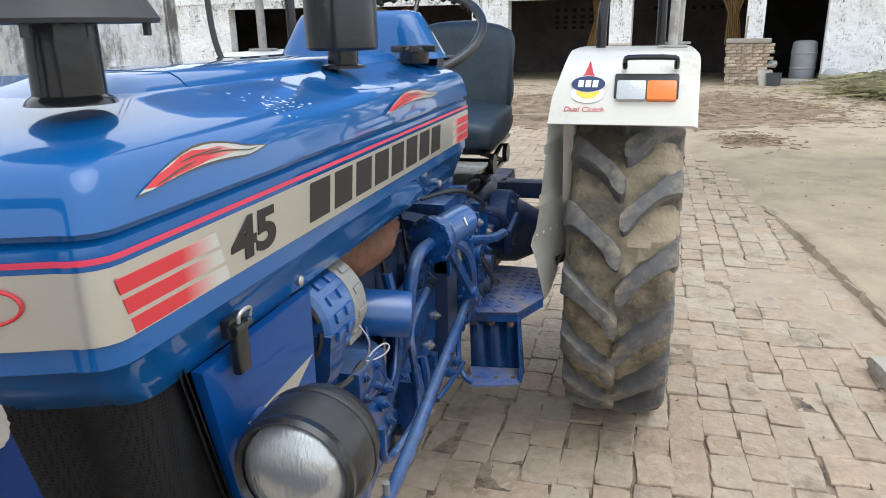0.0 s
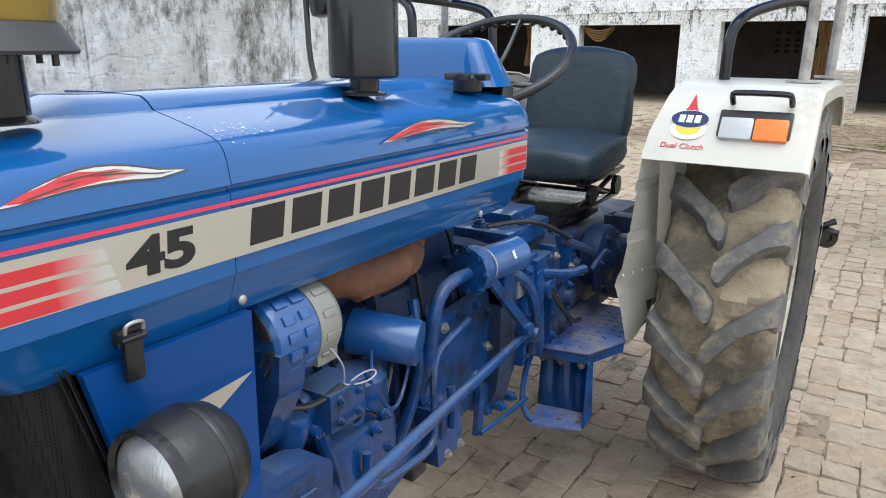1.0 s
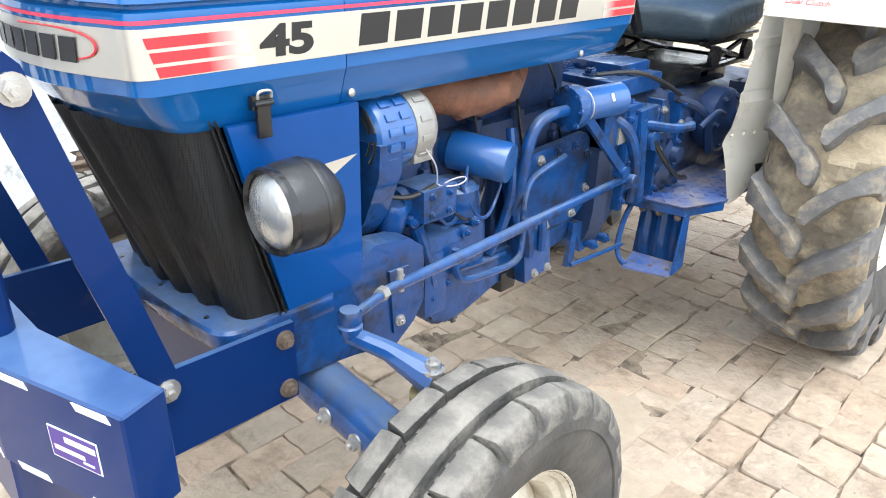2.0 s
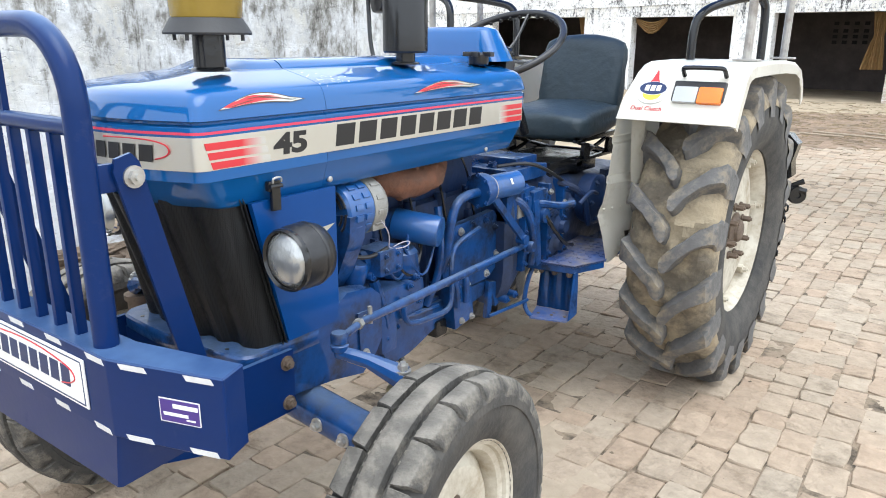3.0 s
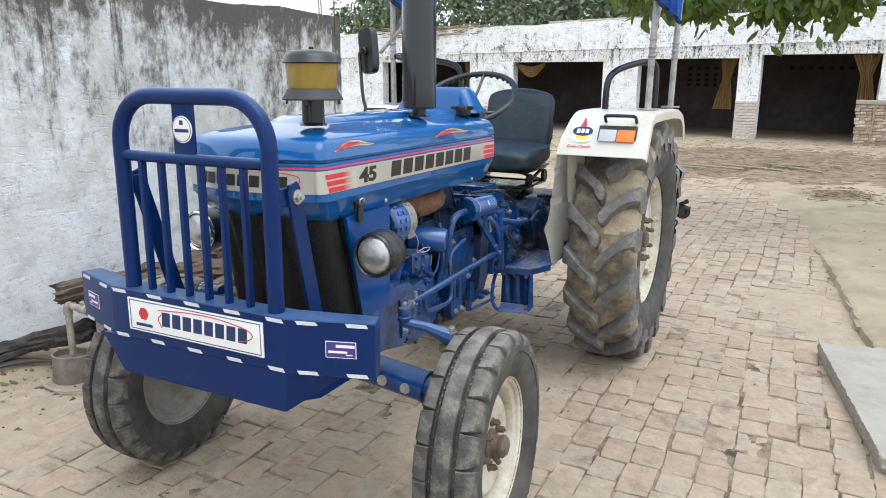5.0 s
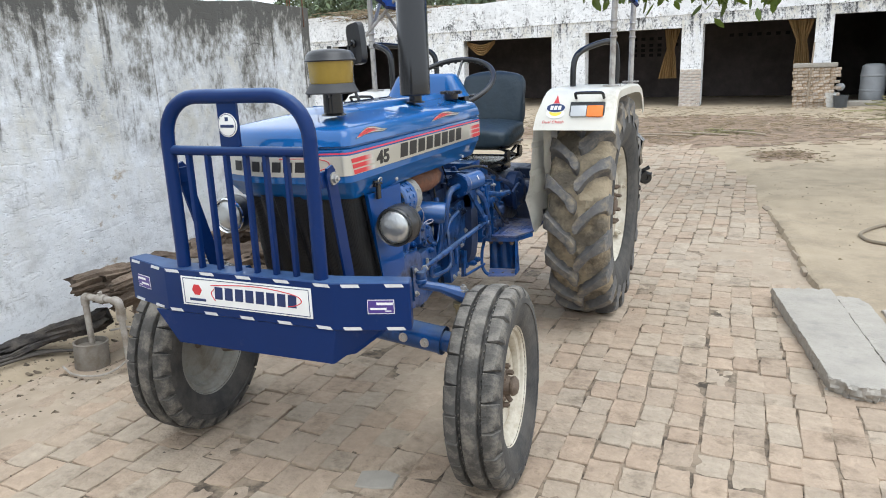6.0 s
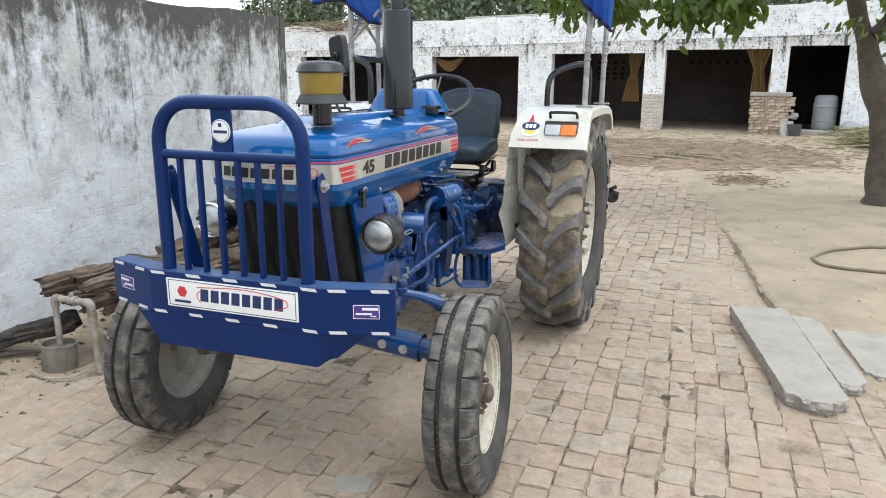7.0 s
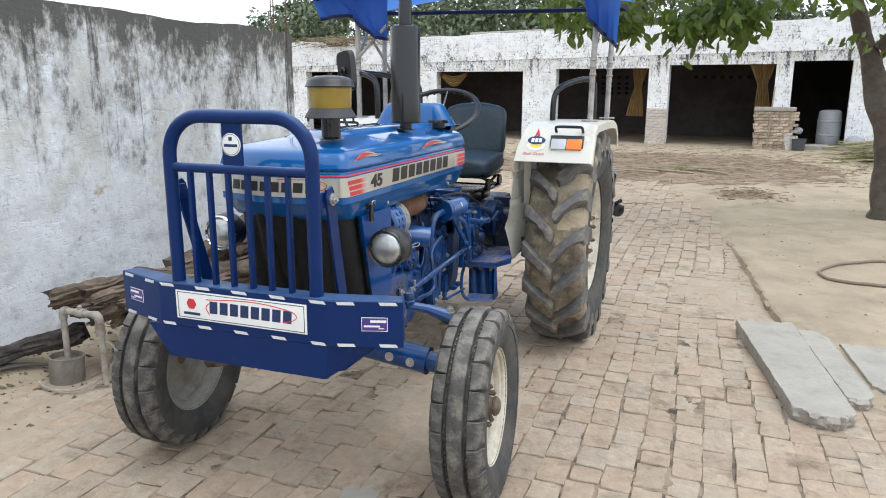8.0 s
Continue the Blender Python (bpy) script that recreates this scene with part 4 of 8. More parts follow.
        prism(bm, [(x, 0.806), (x + 0.031, 0.806), (x + 0.034, 0.848), (x + 0.003, 0.848)], "y", -0.5298, -0.529)
    box(bm, (-0.19, -0.5294, 0.798), (0.066, 0.0008, 0.009))
    part("brand_block", bm, decal_blue, b)
    bm = BM()
    lathe(bm, [(0.02, 0), (0.02, 0.0008)], (-0.19, -0.529, 0.832), (0, -1, 0), 6)
    tube(bm, smooth_line([(-0.13, -0.5294, 0.852), (0.05, -0.5294, 0.866), (0.2, -0.5294, 0.85), (0.222, -0.5294, 0.83), (0.2, -0.5294, 0.815), (0.165, -0.5294, 0.808)]), 0.0016, 6)
    tube(bm, smooth_line([(-0.118, -0.5294, 0.84), (-0.135, -0.5294, 0.825), (-0.118, -0.5294, 0.8)]), 0.0016, 6)
    part("red_mark", bm, decal_red, b)


guard()
bumper()


engine_dark_front = material("oily_axle_paint", (0.006, 0.03, 0.1), 0.5, 0.0, 0.3, 9, 0.5, 45, dirt=(0.02, 0.02, 0.024), dirt_at=0.5, dirt_scale=7)


def chassis_front():
    for s in (1, -1):
        bm = BM()
        prism(bm, [(-0.46, 0.735), (-0.046, 0.728), (-0.046, 0.572), (-0.3, 0.572), (-0.46, 0.62)], "x", s * 0.25, s * 0.262)
        pl = part("chassis_plate", bm, navy, tractor, "navy steel plate joining bumper and axle support")
        for z in (0.7, 0.598):
            bm = BM()
            hexbolt(bm, (s * 0.263, -0.068, z), (s, 0, 0), 0.0125, 0.013)
            part("bolt", bm, rusty_bolt, pl)
        bm = BM()
        box(bm, (s * 0.2, 0.13, 0.69), (0.06, 0.36, 0.09), bev=0.012)
        prism(bm, [(-0.046, 0.725), (0.06, 0.745), (0.13, 0.79), (0.16, 0.806), (0.25, 0.795), (0.288, 0.765), (0.29, 0.64), (0.262, 0.6), (0.21, 0.562), (0.1, 0.585), (-0.04, 0.6)], "x", s * 0.19, s * 0.246)
        prism(bm, [(0.19, 0.74), (0.243, 0.738), (0.246, 0.6), (0.2, 0.595)], "x", s * 0.24, s * 0.252)
        rail = part("side_rail", bm, engine_blue, tractor)
        for y, z in ((0.216, 0.718), (0.215, 0.622)):
            bm = BM()
            hexbolt(bm, (s * 0.253, y, z), (s, 0, 0), 0.0085, 0.009)
            part("bolt", bm, steel, rail)
    bm = BM()
    o = nose_outline(0.25, -0.182, 0.012, 0.045)
    top = [(x, y, 0.742) for x, y in [(0.25, 0.05)] + o + [(-0.25, 0.05)]]
    loft(bm, [[(x * 0.985, y + 0.004, 0.705) for x, y, z in top], [(x, y, 0.712) for x, y, z in top], [(x, y, 0.738) for x, y, z in top], [(x * 0.985, y + 0.004, 0.744) for x, y, z in top]])
    ledge = part("front_support", bm, engine_blue, tractor, "blue cast ledge under the grille")
    bm = BM()
    prism(bm, [(-0.24, 0.704), (0.24, 0.704), (0.236, 0.6), (0.2, 0.57), (-0.2, 0.57), (-0.236, 0.6)], "y", -0.172, -0.158)
    part("support_face", bm, navy, ledge)
    for x in (-0.17, 0.0, 0.17):
        bm = BM()
        cyl(bm, (x, -0.162, 0.742), (x, -0.162, 0.7452), 0.005, n=12)
        part("ledge_hole", bm, black_plastic, ledge)
    bm = BM()
    box(bm, (0, 0.03, 0.63), (0.32, 0.3, 0.15), bev=0.02)
    part("axle_pivot", bm, engine_dark_front, tractor)


chassis_front()


def front_axle():
    for s in (1, -1):
        bm = BM()
        cyl(bm, (0, 0.035, 0.565), (s * 0.44, 0.035, 0.512), 0.052, n=24)
        tube_ = part("axle_tube", bm, engine_blue, tractor, "blue tubular front axle with steel bolts")
        bm = BM()
        cyl(bm, (s * 0.43, 0.035, 0.513), (s * 0.54, 0.035, 0.5), 0.04, n=20)
        cyl(bm, (s * 0.436, 0.035, 0.512), (s * 0.446, 0.035, 0.511), 0.055, n=24)
        part("axle_sleeve", bm, engine_blue, tube_)
        for x, z in ((0.3, 0.527), (0.387, 0.516)):
            bm = BM()
            hexbolt(bm, (s * x, -0.016, z), (0, -1, 0), 0.0125, 0.014)
            part("bolt", bm, steel, tube_)
        bm = BM()
        cyl(bm, (s * 0.53, 0.04, 0.36), (s * 0.53, 0.04, 0.655), 0.034, n=18)
        cyl(bm, (s * 0.53, 0.04, 0.655), (s * 0.53, 0.04, 0.672), 0.042, n=18)
        part("kingpin_housing", bm, rusty_bolt if s < 0 else mustard, tractor)
        bm = BM()
        tube(bm, [(s * 0.386, -0.015, 0.742), (s * 0.45, 0.012, 0.728), (s * 0.53, 0.04, 0.697)], 0.02, 10, radii=[0.016, 0.018, 0.03])
        arm = part("steering_arm", bm, engine_blue, tractor, "blue forged steering arm")
        bm = BM()
        hexbolt(bm, (s * 0.53, 0.035, 0.718), (0, 0, 1), 0.013, 0.016)
        part("bolt", bm, steel, arm)
        bm = BM()
        cyl(bm, (s * 0.53, 0.04, 0.385), (s * 0.6, 0.04, 0.37), 0.035, n=16)
        part("stub_axle", bm, rusty_bolt, tractor)
    bm = BM()
    tube(bm, [(0.386, -0.005, 0.778), (0.35, 0.1, 0.772), (0.33, 0.3, 0.763), (0.25, 0.95, 0.728), (0.232, 1.1, 0.72)], 0.0125, 12, radii=[0.009, 0.01, 0.0125, 0.0125, 0.0115])
    link = part("drag_link", bm, engine_blue, tractor, "long blue steering drag link")
    for p in ((0.386, -0.017, 0.762), (0.23, 1.11, 0.71)):
        bm = BM()
        lathe(bm, [(0.012, -0.03), (0.015, -0.016), (0.02, -0.012), (0.0215, 0.0), (0.0165, 0.004), (0.02, 0.007), (0.0205, 0.024), (0.017, 0.03), (0.007, 0.031)], p, (0, 0, 1) if p[1] < 0.5 else (1, 0, 0.1), 18)
        part("ball_joint", bm, engine_blue, link)
    bm = BM()
    cyl(bm, (0.36, 0.07, 0.775), (0.354, 0.088, 0.7733), 0.0135, n=6)
    part("lock_nut", bm, alloy, link)
    bm = BM()
    tube(bm, [(0.345, 0.135, 0.755), (0.345, 0.133, 0.80)], 0.006, 8)
    part("link_clamp", bm, alloy, link)


mustard = material("grease_housing", (0.2, 0.16, 0.08), 0.7, 0.1, 0.2, 20, 0.3, 80)
front_axle()


def wheel_point(c, r, phi, x, m):
    """A point of a wheel: phi 0 is the front, 90 degrees the top."""
    return m @ Vector((c[0] + x, c[1] - r * math.cos(phi), c[2] + r * math.sin(phi)))


def tyre_ring(bm, prof, c, m, n=72, closed=True):
    rings = []
    for r, x in prof:
        rings.append([bm.verts.new(wheel_point(c, r, 2 * math.pi * k / n, x, m)) for k in range(n)])
    ring_faces(bm, rings + ([rings[0]] if closed else []), True, False, False)


def lug(bm, c, m, rows, worn, crisp):
    """A tread bar swept through rows of (phi, x, half width in radians, top radius, base radius)."""
    rings = []
    for i, (phi, x, w, rt, rb) in enumerate(rows):
        k = worn * noise.noise(Vector((i * 0.9, x * 9, 2.0)))
        j = worn * noise.noise(Vector((i * 0.9, x * 9, 8.0)))
        h = rt - rb
        line = [(rb, -1.75), (rb + h * 0.22, -1.35), (rb + h * 0.55, -1.13 + 8 * j), (rt - worn * 0.7, -1.0 + 10 * j), (rt - worn * 0.15, -0.88 + 10 * j), (rt + k * 0.4, 0.0), (rt - worn * 0.15, 0.9 + 10 * k), (rt - worn * 0.7, 1.0 + 10 * k), (rb + h * 0.4, 1.08), (rb + h * 0.1, 1.22), (rb, 1.5)]
        if crisp:
            line = [(rb, -1.0), (rt - 0.002, -0.985), (rt, -0.95), (rt, 0.95), (rt - 0.002, 0.985), (rb, 1.0)]
        rings.append([bm.verts.new(wheel_point(c, r, phi + f * w, x, m)) for r, f in line])
    ring_faces(bm, rings)


def tread(name, rows_of, n, phase, mat, wheel, worn=0.002):
    """n equal tread bars round a wheel, sharing two meshes."""
    for side in (-1, 1):
        bm = BM()
        lug(bm, (0, 0, 0), Matrix(), rows_of(side), worn, worn == 0)
        if worn:
            for v in bm.verts:
                v.co += 0.0045 * noise.noise_vector(v.co * 34) + 0.004 * noise.noise_vector(v.co * 75)
        me = mesh_of(name, bm, mat, 40)
        for k in range(n):
            ob = new(name, me)
            ob.parent = wheel
            ob.matrix_basis = Matrix.Rotation(-2 * math.pi * (k + (phase if side > 0 else 0)) / n, 4, "X")


def front_wheel(s):
    w = new("front_wheel")
    w.parent = tractor
    w.matrix_basis = Matrix.Translation((0.653 if s > 0 else -0.715, 0.02, 0.37)) @ pose(0, 0, 0, 0, s * -1.5, 4.5)
    tagged(w, "narrow ribbed front wheel with cream rim")
    o, m = (0, 0, 0), Matrix()
    bm = BM()
    half = [(0.215, 0.062), (0.232, 0.078), (0.245, 0.083), (0.28, 0.094), (0.302, 0.0945), (0.304, 0.0985), (0.322, 0.0965), (0.33, 0.089), (0.338, 0.079), (0.345, 0.062), (0.347, 0.047), (0.347, 0.043), (0.347, 0.03), (0.348, 0.02)]
    tyre_ring(bm, [(r, -x) for r, x in half] + half[::-1], o, m)
    part("tyre", bm, rubber, w, "dusty ribbed front tyre with blocked shoulders", angle=30)
    bm = BM()
    tyre_ring(bm, [(0.344, -0.028), (0.367, -0.0255), (0.3705, -0.021), (0.3715, -0.008), (0.3715, 0.008), (0.3705, 0.021), (0.367, 0.0255), (0.344, 0.028)], o, m)
    part("centre_rib", bm, front_lug, w)
    bm = BM()
    for k in range(92):
        a = 2 * math.pi * k / 92
        for side in (-1, 1):
            p = wheel_point(o, 0.35, a, side * 0.0365, m)
            box(bm, p, (0.004, 0.006, 0.008), (math.degrees(-a), 0, 0))
    tagged(part("groove_studding", bm, front_lug, w), kind="stuff")
    tread("tread_block", lambda side: [(0.0, side * 0.0435, 0.1325, 0.366, 0.335), (0.0, side * 0.047, 0.132, 0.3675, 0.335), (0.003, side * 0.062, 0.1285, 0.3672, 0.332), (0.008, side * 0.078, 0.1225, 0.364, 0.33), (0.01, side * 0.083, 0.1205, 0.3605, 0.328), (0.013, side * 0.094, 0.113, 0.34, 0.32), (0.014, side * 0.0965, 0.108, 0.328, 0.318)], 23, 0.5, front_lug, w, 0)
    bm = BM()
    prof = [(0.218, -0.064), (0.226, -0.066), (0.226, -0.06), (0.205, -0.05), (0.19, -0.02), (0.19, 0.02), (0.205, 0.05), (0.226, 0.06), (0.226, 0.068), (0.219, 0.067), (0.214, 0.06), (0.206, 0.056), (0.203, 0.046), (0.19, 0.04), (0.182, 0.022), (0.182, -0.022), (0.198, -0.05)]
    tyre_ring(bm, prof, o, m, 56)
    f = s
    tyre_ring(bm, [(0.184, f * 0.0), (0.15, f * 0.028), (0.1, f * 0.03), (0.07, f * 0.022), (0.03, f * 0.02), (0.03, f * 0.012), (0.07, f * 0.014), (0.1, f * 0.022), (0.15, f * 0.02), (0.184, f * -0.008)], o, m, 56)
    part("rim", bm, rim_paint if s > 0 else rim_dusty_shade, w, "cream pressed-steel rim" if s > 0 else "dusty grey inner face of the rim, darkened for shadow")
    bm = BM()
    lathe(bm, [(0.05, 0.0), (0.05, 0.014), (0.037, 0.02), (0.033, 0.042), (0.037, 0.045), (0.037, 0.055), (0.026, 0.066), (0.012, 0.07)], (s * 0.015, 0, 0), (s, 0, 0), 20)
    cyl(bm, (s * 0.03, 0.0, -0.03), (s * 0.055, 0.0, -0.062), 0.013, 0.009, 10)
    hub = part("hub", bm, rusty_bolt, w, "rusty greasy wheel hub")
    nut_ring(w, 6, 0.072, 0.026, s, 0.0105, 0.022)


def nut_ring(w, n, r, x, s, size, h):
    bm = BM()
    hexbolt(bm, (0, 0, 0), (s, 0, 0), size, h)
    me = mesh_of("wheel_nut", bm, rusty_bolt)
    for k in range(n):
        a = 2 * math.pi * k / n + 0.3
        ob = new("wheel_nut", me)
        ob.parent = w
        ob.matrix_basis = pose(s * x, r * math.cos(a), r * math.sin(a))


def rear_wheel(s):
    w = new("rear_wheel")
    w.parent = tractor
    w.matrix_basis = pose(s * 0.617, 2.08, 0.645)
    tagged(w, "large muddy rear wheel with chevron lugs and cream rim")
    o, m = (0, 0, 0), Matrix()
    bm = BM()
    body = [(0.355, -0.13), (0.4, -0.158), (0.47, -0.175), (0.53, -0.172), (0.575, -0.156), (0.596, -0.128), (0.605, -0.085), (0.609, -0.05), (0.612, 0)]
    tyre_ring(bm, [(min(r, 0.58) - 0.004, x) for r, x in body] + [(min(r, 0.58) - 0.004, -x) for r, x in body[-2::-1]], o, m, 96)
    carcass = part("tyre", bm, rubber, w, "worn rear tyre, dusty black sidewall", angle=30)
    bm = BM()
    crown = [(0.535, 0.1735), (0.558, 0.168), (0.576, 0.156), (0.589, 0.142), (0.598, 0.12), (0.604, 0.09), (0.609, 0.055), (0.612, 0.02)]
    tyre_ring(bm, [(r, -x) for r, x in crown] + crown[::-1], o, m, 200, closed=False)
    for v in bm.verts:
        r = math.hypot(v.co.y, v.co.z)
        k = 1 + 0.02 * max(0.0, r - 0.535) / 0.07 * noise.fractal(v.co * 16, 0.8, 2.1, 5) / r
        v.co.y, v.co.z = v.co.y * k, v.co.z * k
    part("tread_base", bm, mud_rubber, carcass, "dry mud caked between the lugs", angle=30)

    def bar(side):
        rows = [(0.03, side * 0.176, 0.05, 0.52, 0.49), (0.026, side * 0.175, 0.06, 0.575, 0.53), (0.024, side * 0.172, 0.064, 0.625, 0.555)]
        for t, wd, cut in ((0, 0.064, 0), (0.12, 0.057, 0), (0.26, 0.05, 0), (0.42, 0.043, 0), (0.56, 0.043, 0), (0.68, 0.049, 0), (0.79, 0.058, 0), (0.87, 0.061, 0), (0.93, 0.056, 0.007), (0.975, 0.046, 0.018), (1.0, 0.032, 0.03)):
            x = 0.164 - 0.168 * t
            rows.append((0.022 - 0.235 * t ** 1.5 - 0.008 * math.sin(math.pi * t) + cut, side * x, wd, 0.668 - 0.022 * max(0.0, x / 0.16) ** 4, 0.592 if x < 0.11 else 0.56))
        return rows
    tread("tread_lug", bar, 18, 0.5, lug_rubber, w, 0.01)
    bm = BM()
    prof = [(0.372, -0.138), (0.384, -0.142), (0.384, -0.132), (0.355, -0.116), (0.335, -0.06), (0.33, 0.06), (0.355, 0.116), (0.384, 0.132), (0.384, 0.142), (0.372, 0.138), (0.345, 0.116), (0.322, 0.06), (0.325, -0.06), (0.345, -0.116)]
    tyre_ring(bm, prof, o, m, 72)
    f = s
    tyre_ring(bm, [(0.325, f * 0.06), (0.29, f * 0.07), (0.24, f * 0.085), (0.16, f * 0.087), (0.1, f * 0.08), (0.05, f * 0.08), (0.05, f * 0.07), (0.1, f * 0.07), (0.16, f * 0.077), (0.24, f * 0.075), (0.29, f * 0.06), (0.325, f * 0.05)], o, m, 72)
    part("rim", bm, rim_paint, w, "cream dished steel rim")
    for k in range(6):
        a = 2 * math.pi * k / 6 + 0.2
        bm = BM()
        p = Vector((s * 0.068, 0.3 * math.cos(a), 0.3 * math.sin(a)))
        box(bm, p, (0.06, 0.02, 0.05), (math.degrees(a) - 90, 0, 0), bev=0.003)
        hexbolt(bm, p + Vector((s * 0.025, 0, 0)), (s, 0, 0), 0.013, 0.02)
        part("rim_lug", bm, rim_paint, w)
    bm = BM()
    lathe(bm, [(0.078, 0.075), (0.078, 0.088), (0.05, 0.097), (0.047, 0.11), (0.034, 0.118), (0.016, 0.119)], (0, 0, 0), (s, 0, 0), 28)
    part("hub", bm, rusty_bolt, w, "greasy rear hub")
    nut_ring(w, 8, 0.112, 0.088, s, 0.0125, 0.034)


for s in (1, -1):
    front_wheel(s)
    rear_wheel(s)


def fender(s):
    """Cream rear fender: sloped face, flat top, rear drop, inner shield and outer lip."""
    side = [(1.463, 1.152), (1.50, 1.225), (1.56, 1.318), (1.60, 1.344), (1.66, 1.355), (1.9, 1.358), (2.15, 1.356), (2.35, 1.345), (2.45, 1.32), (2.53, 1.26), (2.57, 1.18)]
    T = 0.006
    inner, outer = 0.386, 0.812
    bm = BM()
    rings = []
    for i, (y, z) in enumerate(side):
        d = Vector((side[min(i + 1, len(side) - 1)][0] - side[max(i - 1, 0)][0], side[min(i + 1, len(side) - 1)][1] - side[max(i - 1, 0)][1], 0)).normalized()
        ny, nz = -d.y, d.x
        taper = 0.045 * min(1, max(0, (z - 1.2) / 0.15))
        xi = inner + taper
        drop = 0.05
        row = [(xi, y, z), (outer - 0.012, y, z), (outer, y - ny * 0.012, z - nz * 0.012), (outer, y - ny * drop, z - nz * drop)]
        under = [(outer - T, y - ny * drop, z - nz * drop), (outer - T, y - ny * 0.016, z - nz * 0.016), (outer - 0.016, y - ny * T, z - nz * T), (xi, y - ny * T, z - nz * T)]
        rings.append([(s * x, yy, zz) for x, yy, zz in row + under])
    loft(bm, rings)
    fen = part("fender", bm, cream, tractor, "cream sheet-metal rear fender with worn edges", angle=30)
    # inner shield between wheel and platform: bellied, kicked out at the foot
    front = [(1.335, 0.435, 1.60), (1.25, 0.41, 1.515), (1.152, 0.39, 1.463), (1.09, 0.385, 1.46), (1.082, 0.379, 1.46), (1.06, 0.379, 1.46), (1.052, 0.384, 1.46), (0.94, 0.374, 1.458), (0.932, 0.368, 1.458), (0.91, 0.368, 1.458), (0.902, 0.371, 1.457), (0.83, 0.362, 1.452), (0.8, 0.352, 1.445), (0.775, 0.348, 1.44), (0.76, 0.354, 1.442), (0.7, 0.37, 1.448), (0.61, 0.39, 1.45), (0.594, 0.393, 1.452)]
    bm = BM()
    rows = []
    for z, x, y in front:
        back = 1.66 if z < 0.9 else 1.66 + 0.9 * min(1, (z - 0.9) / 0.3)
        back = max(back, y + 0.05)
        rows.append([(s * (x + (0.432 - x) * t), y + (back - y) * t, z + (0.16 * t * t if z < 0.7 else 0)) for t in (0, 0.05, 0.12, 0.3, 0.6, 1.0)])
    loft(bm, rows, False, False, False)
    bmesh.ops.solidify(bm, geom=bm.faces[:], thickness=0.005)
    part("fender_shield", bm, cream, fen, "cream inner shield, folded out at the foot", angle=25)
    bm = BM()
    loft(bm, [[(s * x, y, z) for x, y, z in ((0.43, 1.5, 1.2), (0.43, 1.535, 0.95), (0.43, 1.6, 0.72))], [(s * x, y, z) for x, y, z in ((0.455, 1.58, 1.2), (0.45, 1.6, 0.95), (0.45, 1.66, 0.72))]], False, False, False)
    bmesh.ops.solidify(bm, geom=bm.faces[:], thickness=0.004)
    part("shield_flange", bm, cream, fen)
    for k in range(4):
        bm = BM()
        t = 0.12 + 0.2 * k
        lathe(bm, [(0.006, -0.003), (0.006, 0.001), (0.003, 0.003)], (s * (0.352 + 0.08 * t), 1.442 + 0.218 * t, 0.802), (s * 0.93, -0.36, 0), 8)
        part("rivet", bm, cream, fen)
    # side marker lamp
    bm = BM()
    box(bm, (s * 0.664, 1.527, 1.252), (0.182, 0.036, 0.078), (-30, 0, 0), bev=0.008)
    lampb = part("marker_lamp", bm, black_plastic, tractor, "front marker lamp, clear and amber, black housing")
    for cx, w, mt, nm in ((0.622, 0.084, clear_lens, "clear_lens"), (0.707, 0.084, amber, "amber_lens")):
        bm = BM()
        box(bm, (s * cx, 1.508, 1.244), (w, 0.026, 0.062), (-30, 0, 0), bev=0.009)
        part(nm, bm, mt, lampb)
    # grab handle above it
    bm = BM()
    tube(bm, smooth_line([(s * 0.60, 1.545, 1.31), (s * 0.60, 1.518, 1.335), (s * 0.61, 1.512, 1.34), (s * 0.735, 1.512, 1.34), (s * 0.745, 1.518, 1.335), (s * 0.745, 1.545, 1.31)], 1), 0.008, 8)
    part("grab_handle", bm, black_metal, fen, "black bent-rod grab handle")
    # hoop
    bm = BM()
    if s > 0:
        line = [(0.505, 1.88, 1.35), (0.505, 1.88, 1.45), (0.512, 1.89, 1.515), (0.54, 1.93, 1.555), (0.6, 2.02, 1.585), (0.66, 2.11, 1.603), (0.695, 2.165, 1.59), (0.7, 2.17, 1.5), (0.7, 2.17, 1.35)]
    else:
        line = [(-0.565, 1.73, 1.35), (-0.565, 1.73, 1.5), (-0.572, 1.735, 1.57), (-0.62, 1.76, 1.61), (-0.72, 1.82, 1.632), (-0.8, 1.9, 1.638), (-0.8, 1.99, 1.64), (-0.72, 2.04, 1.632), (-0.5, 2.08, 1.6), (-0.44, 2.09, 1.57), (-0.425, 2.09, 1.5), (-0.425, 2.09, 1.35)]
    tube(bm, smooth_line(line, 3), 0.017, 12)
    part("fender_hoop", bm, black_metal, fen, "black bent-tube hoop on the fender")
    return fen


fen_l = fender(1)
fender(-1)


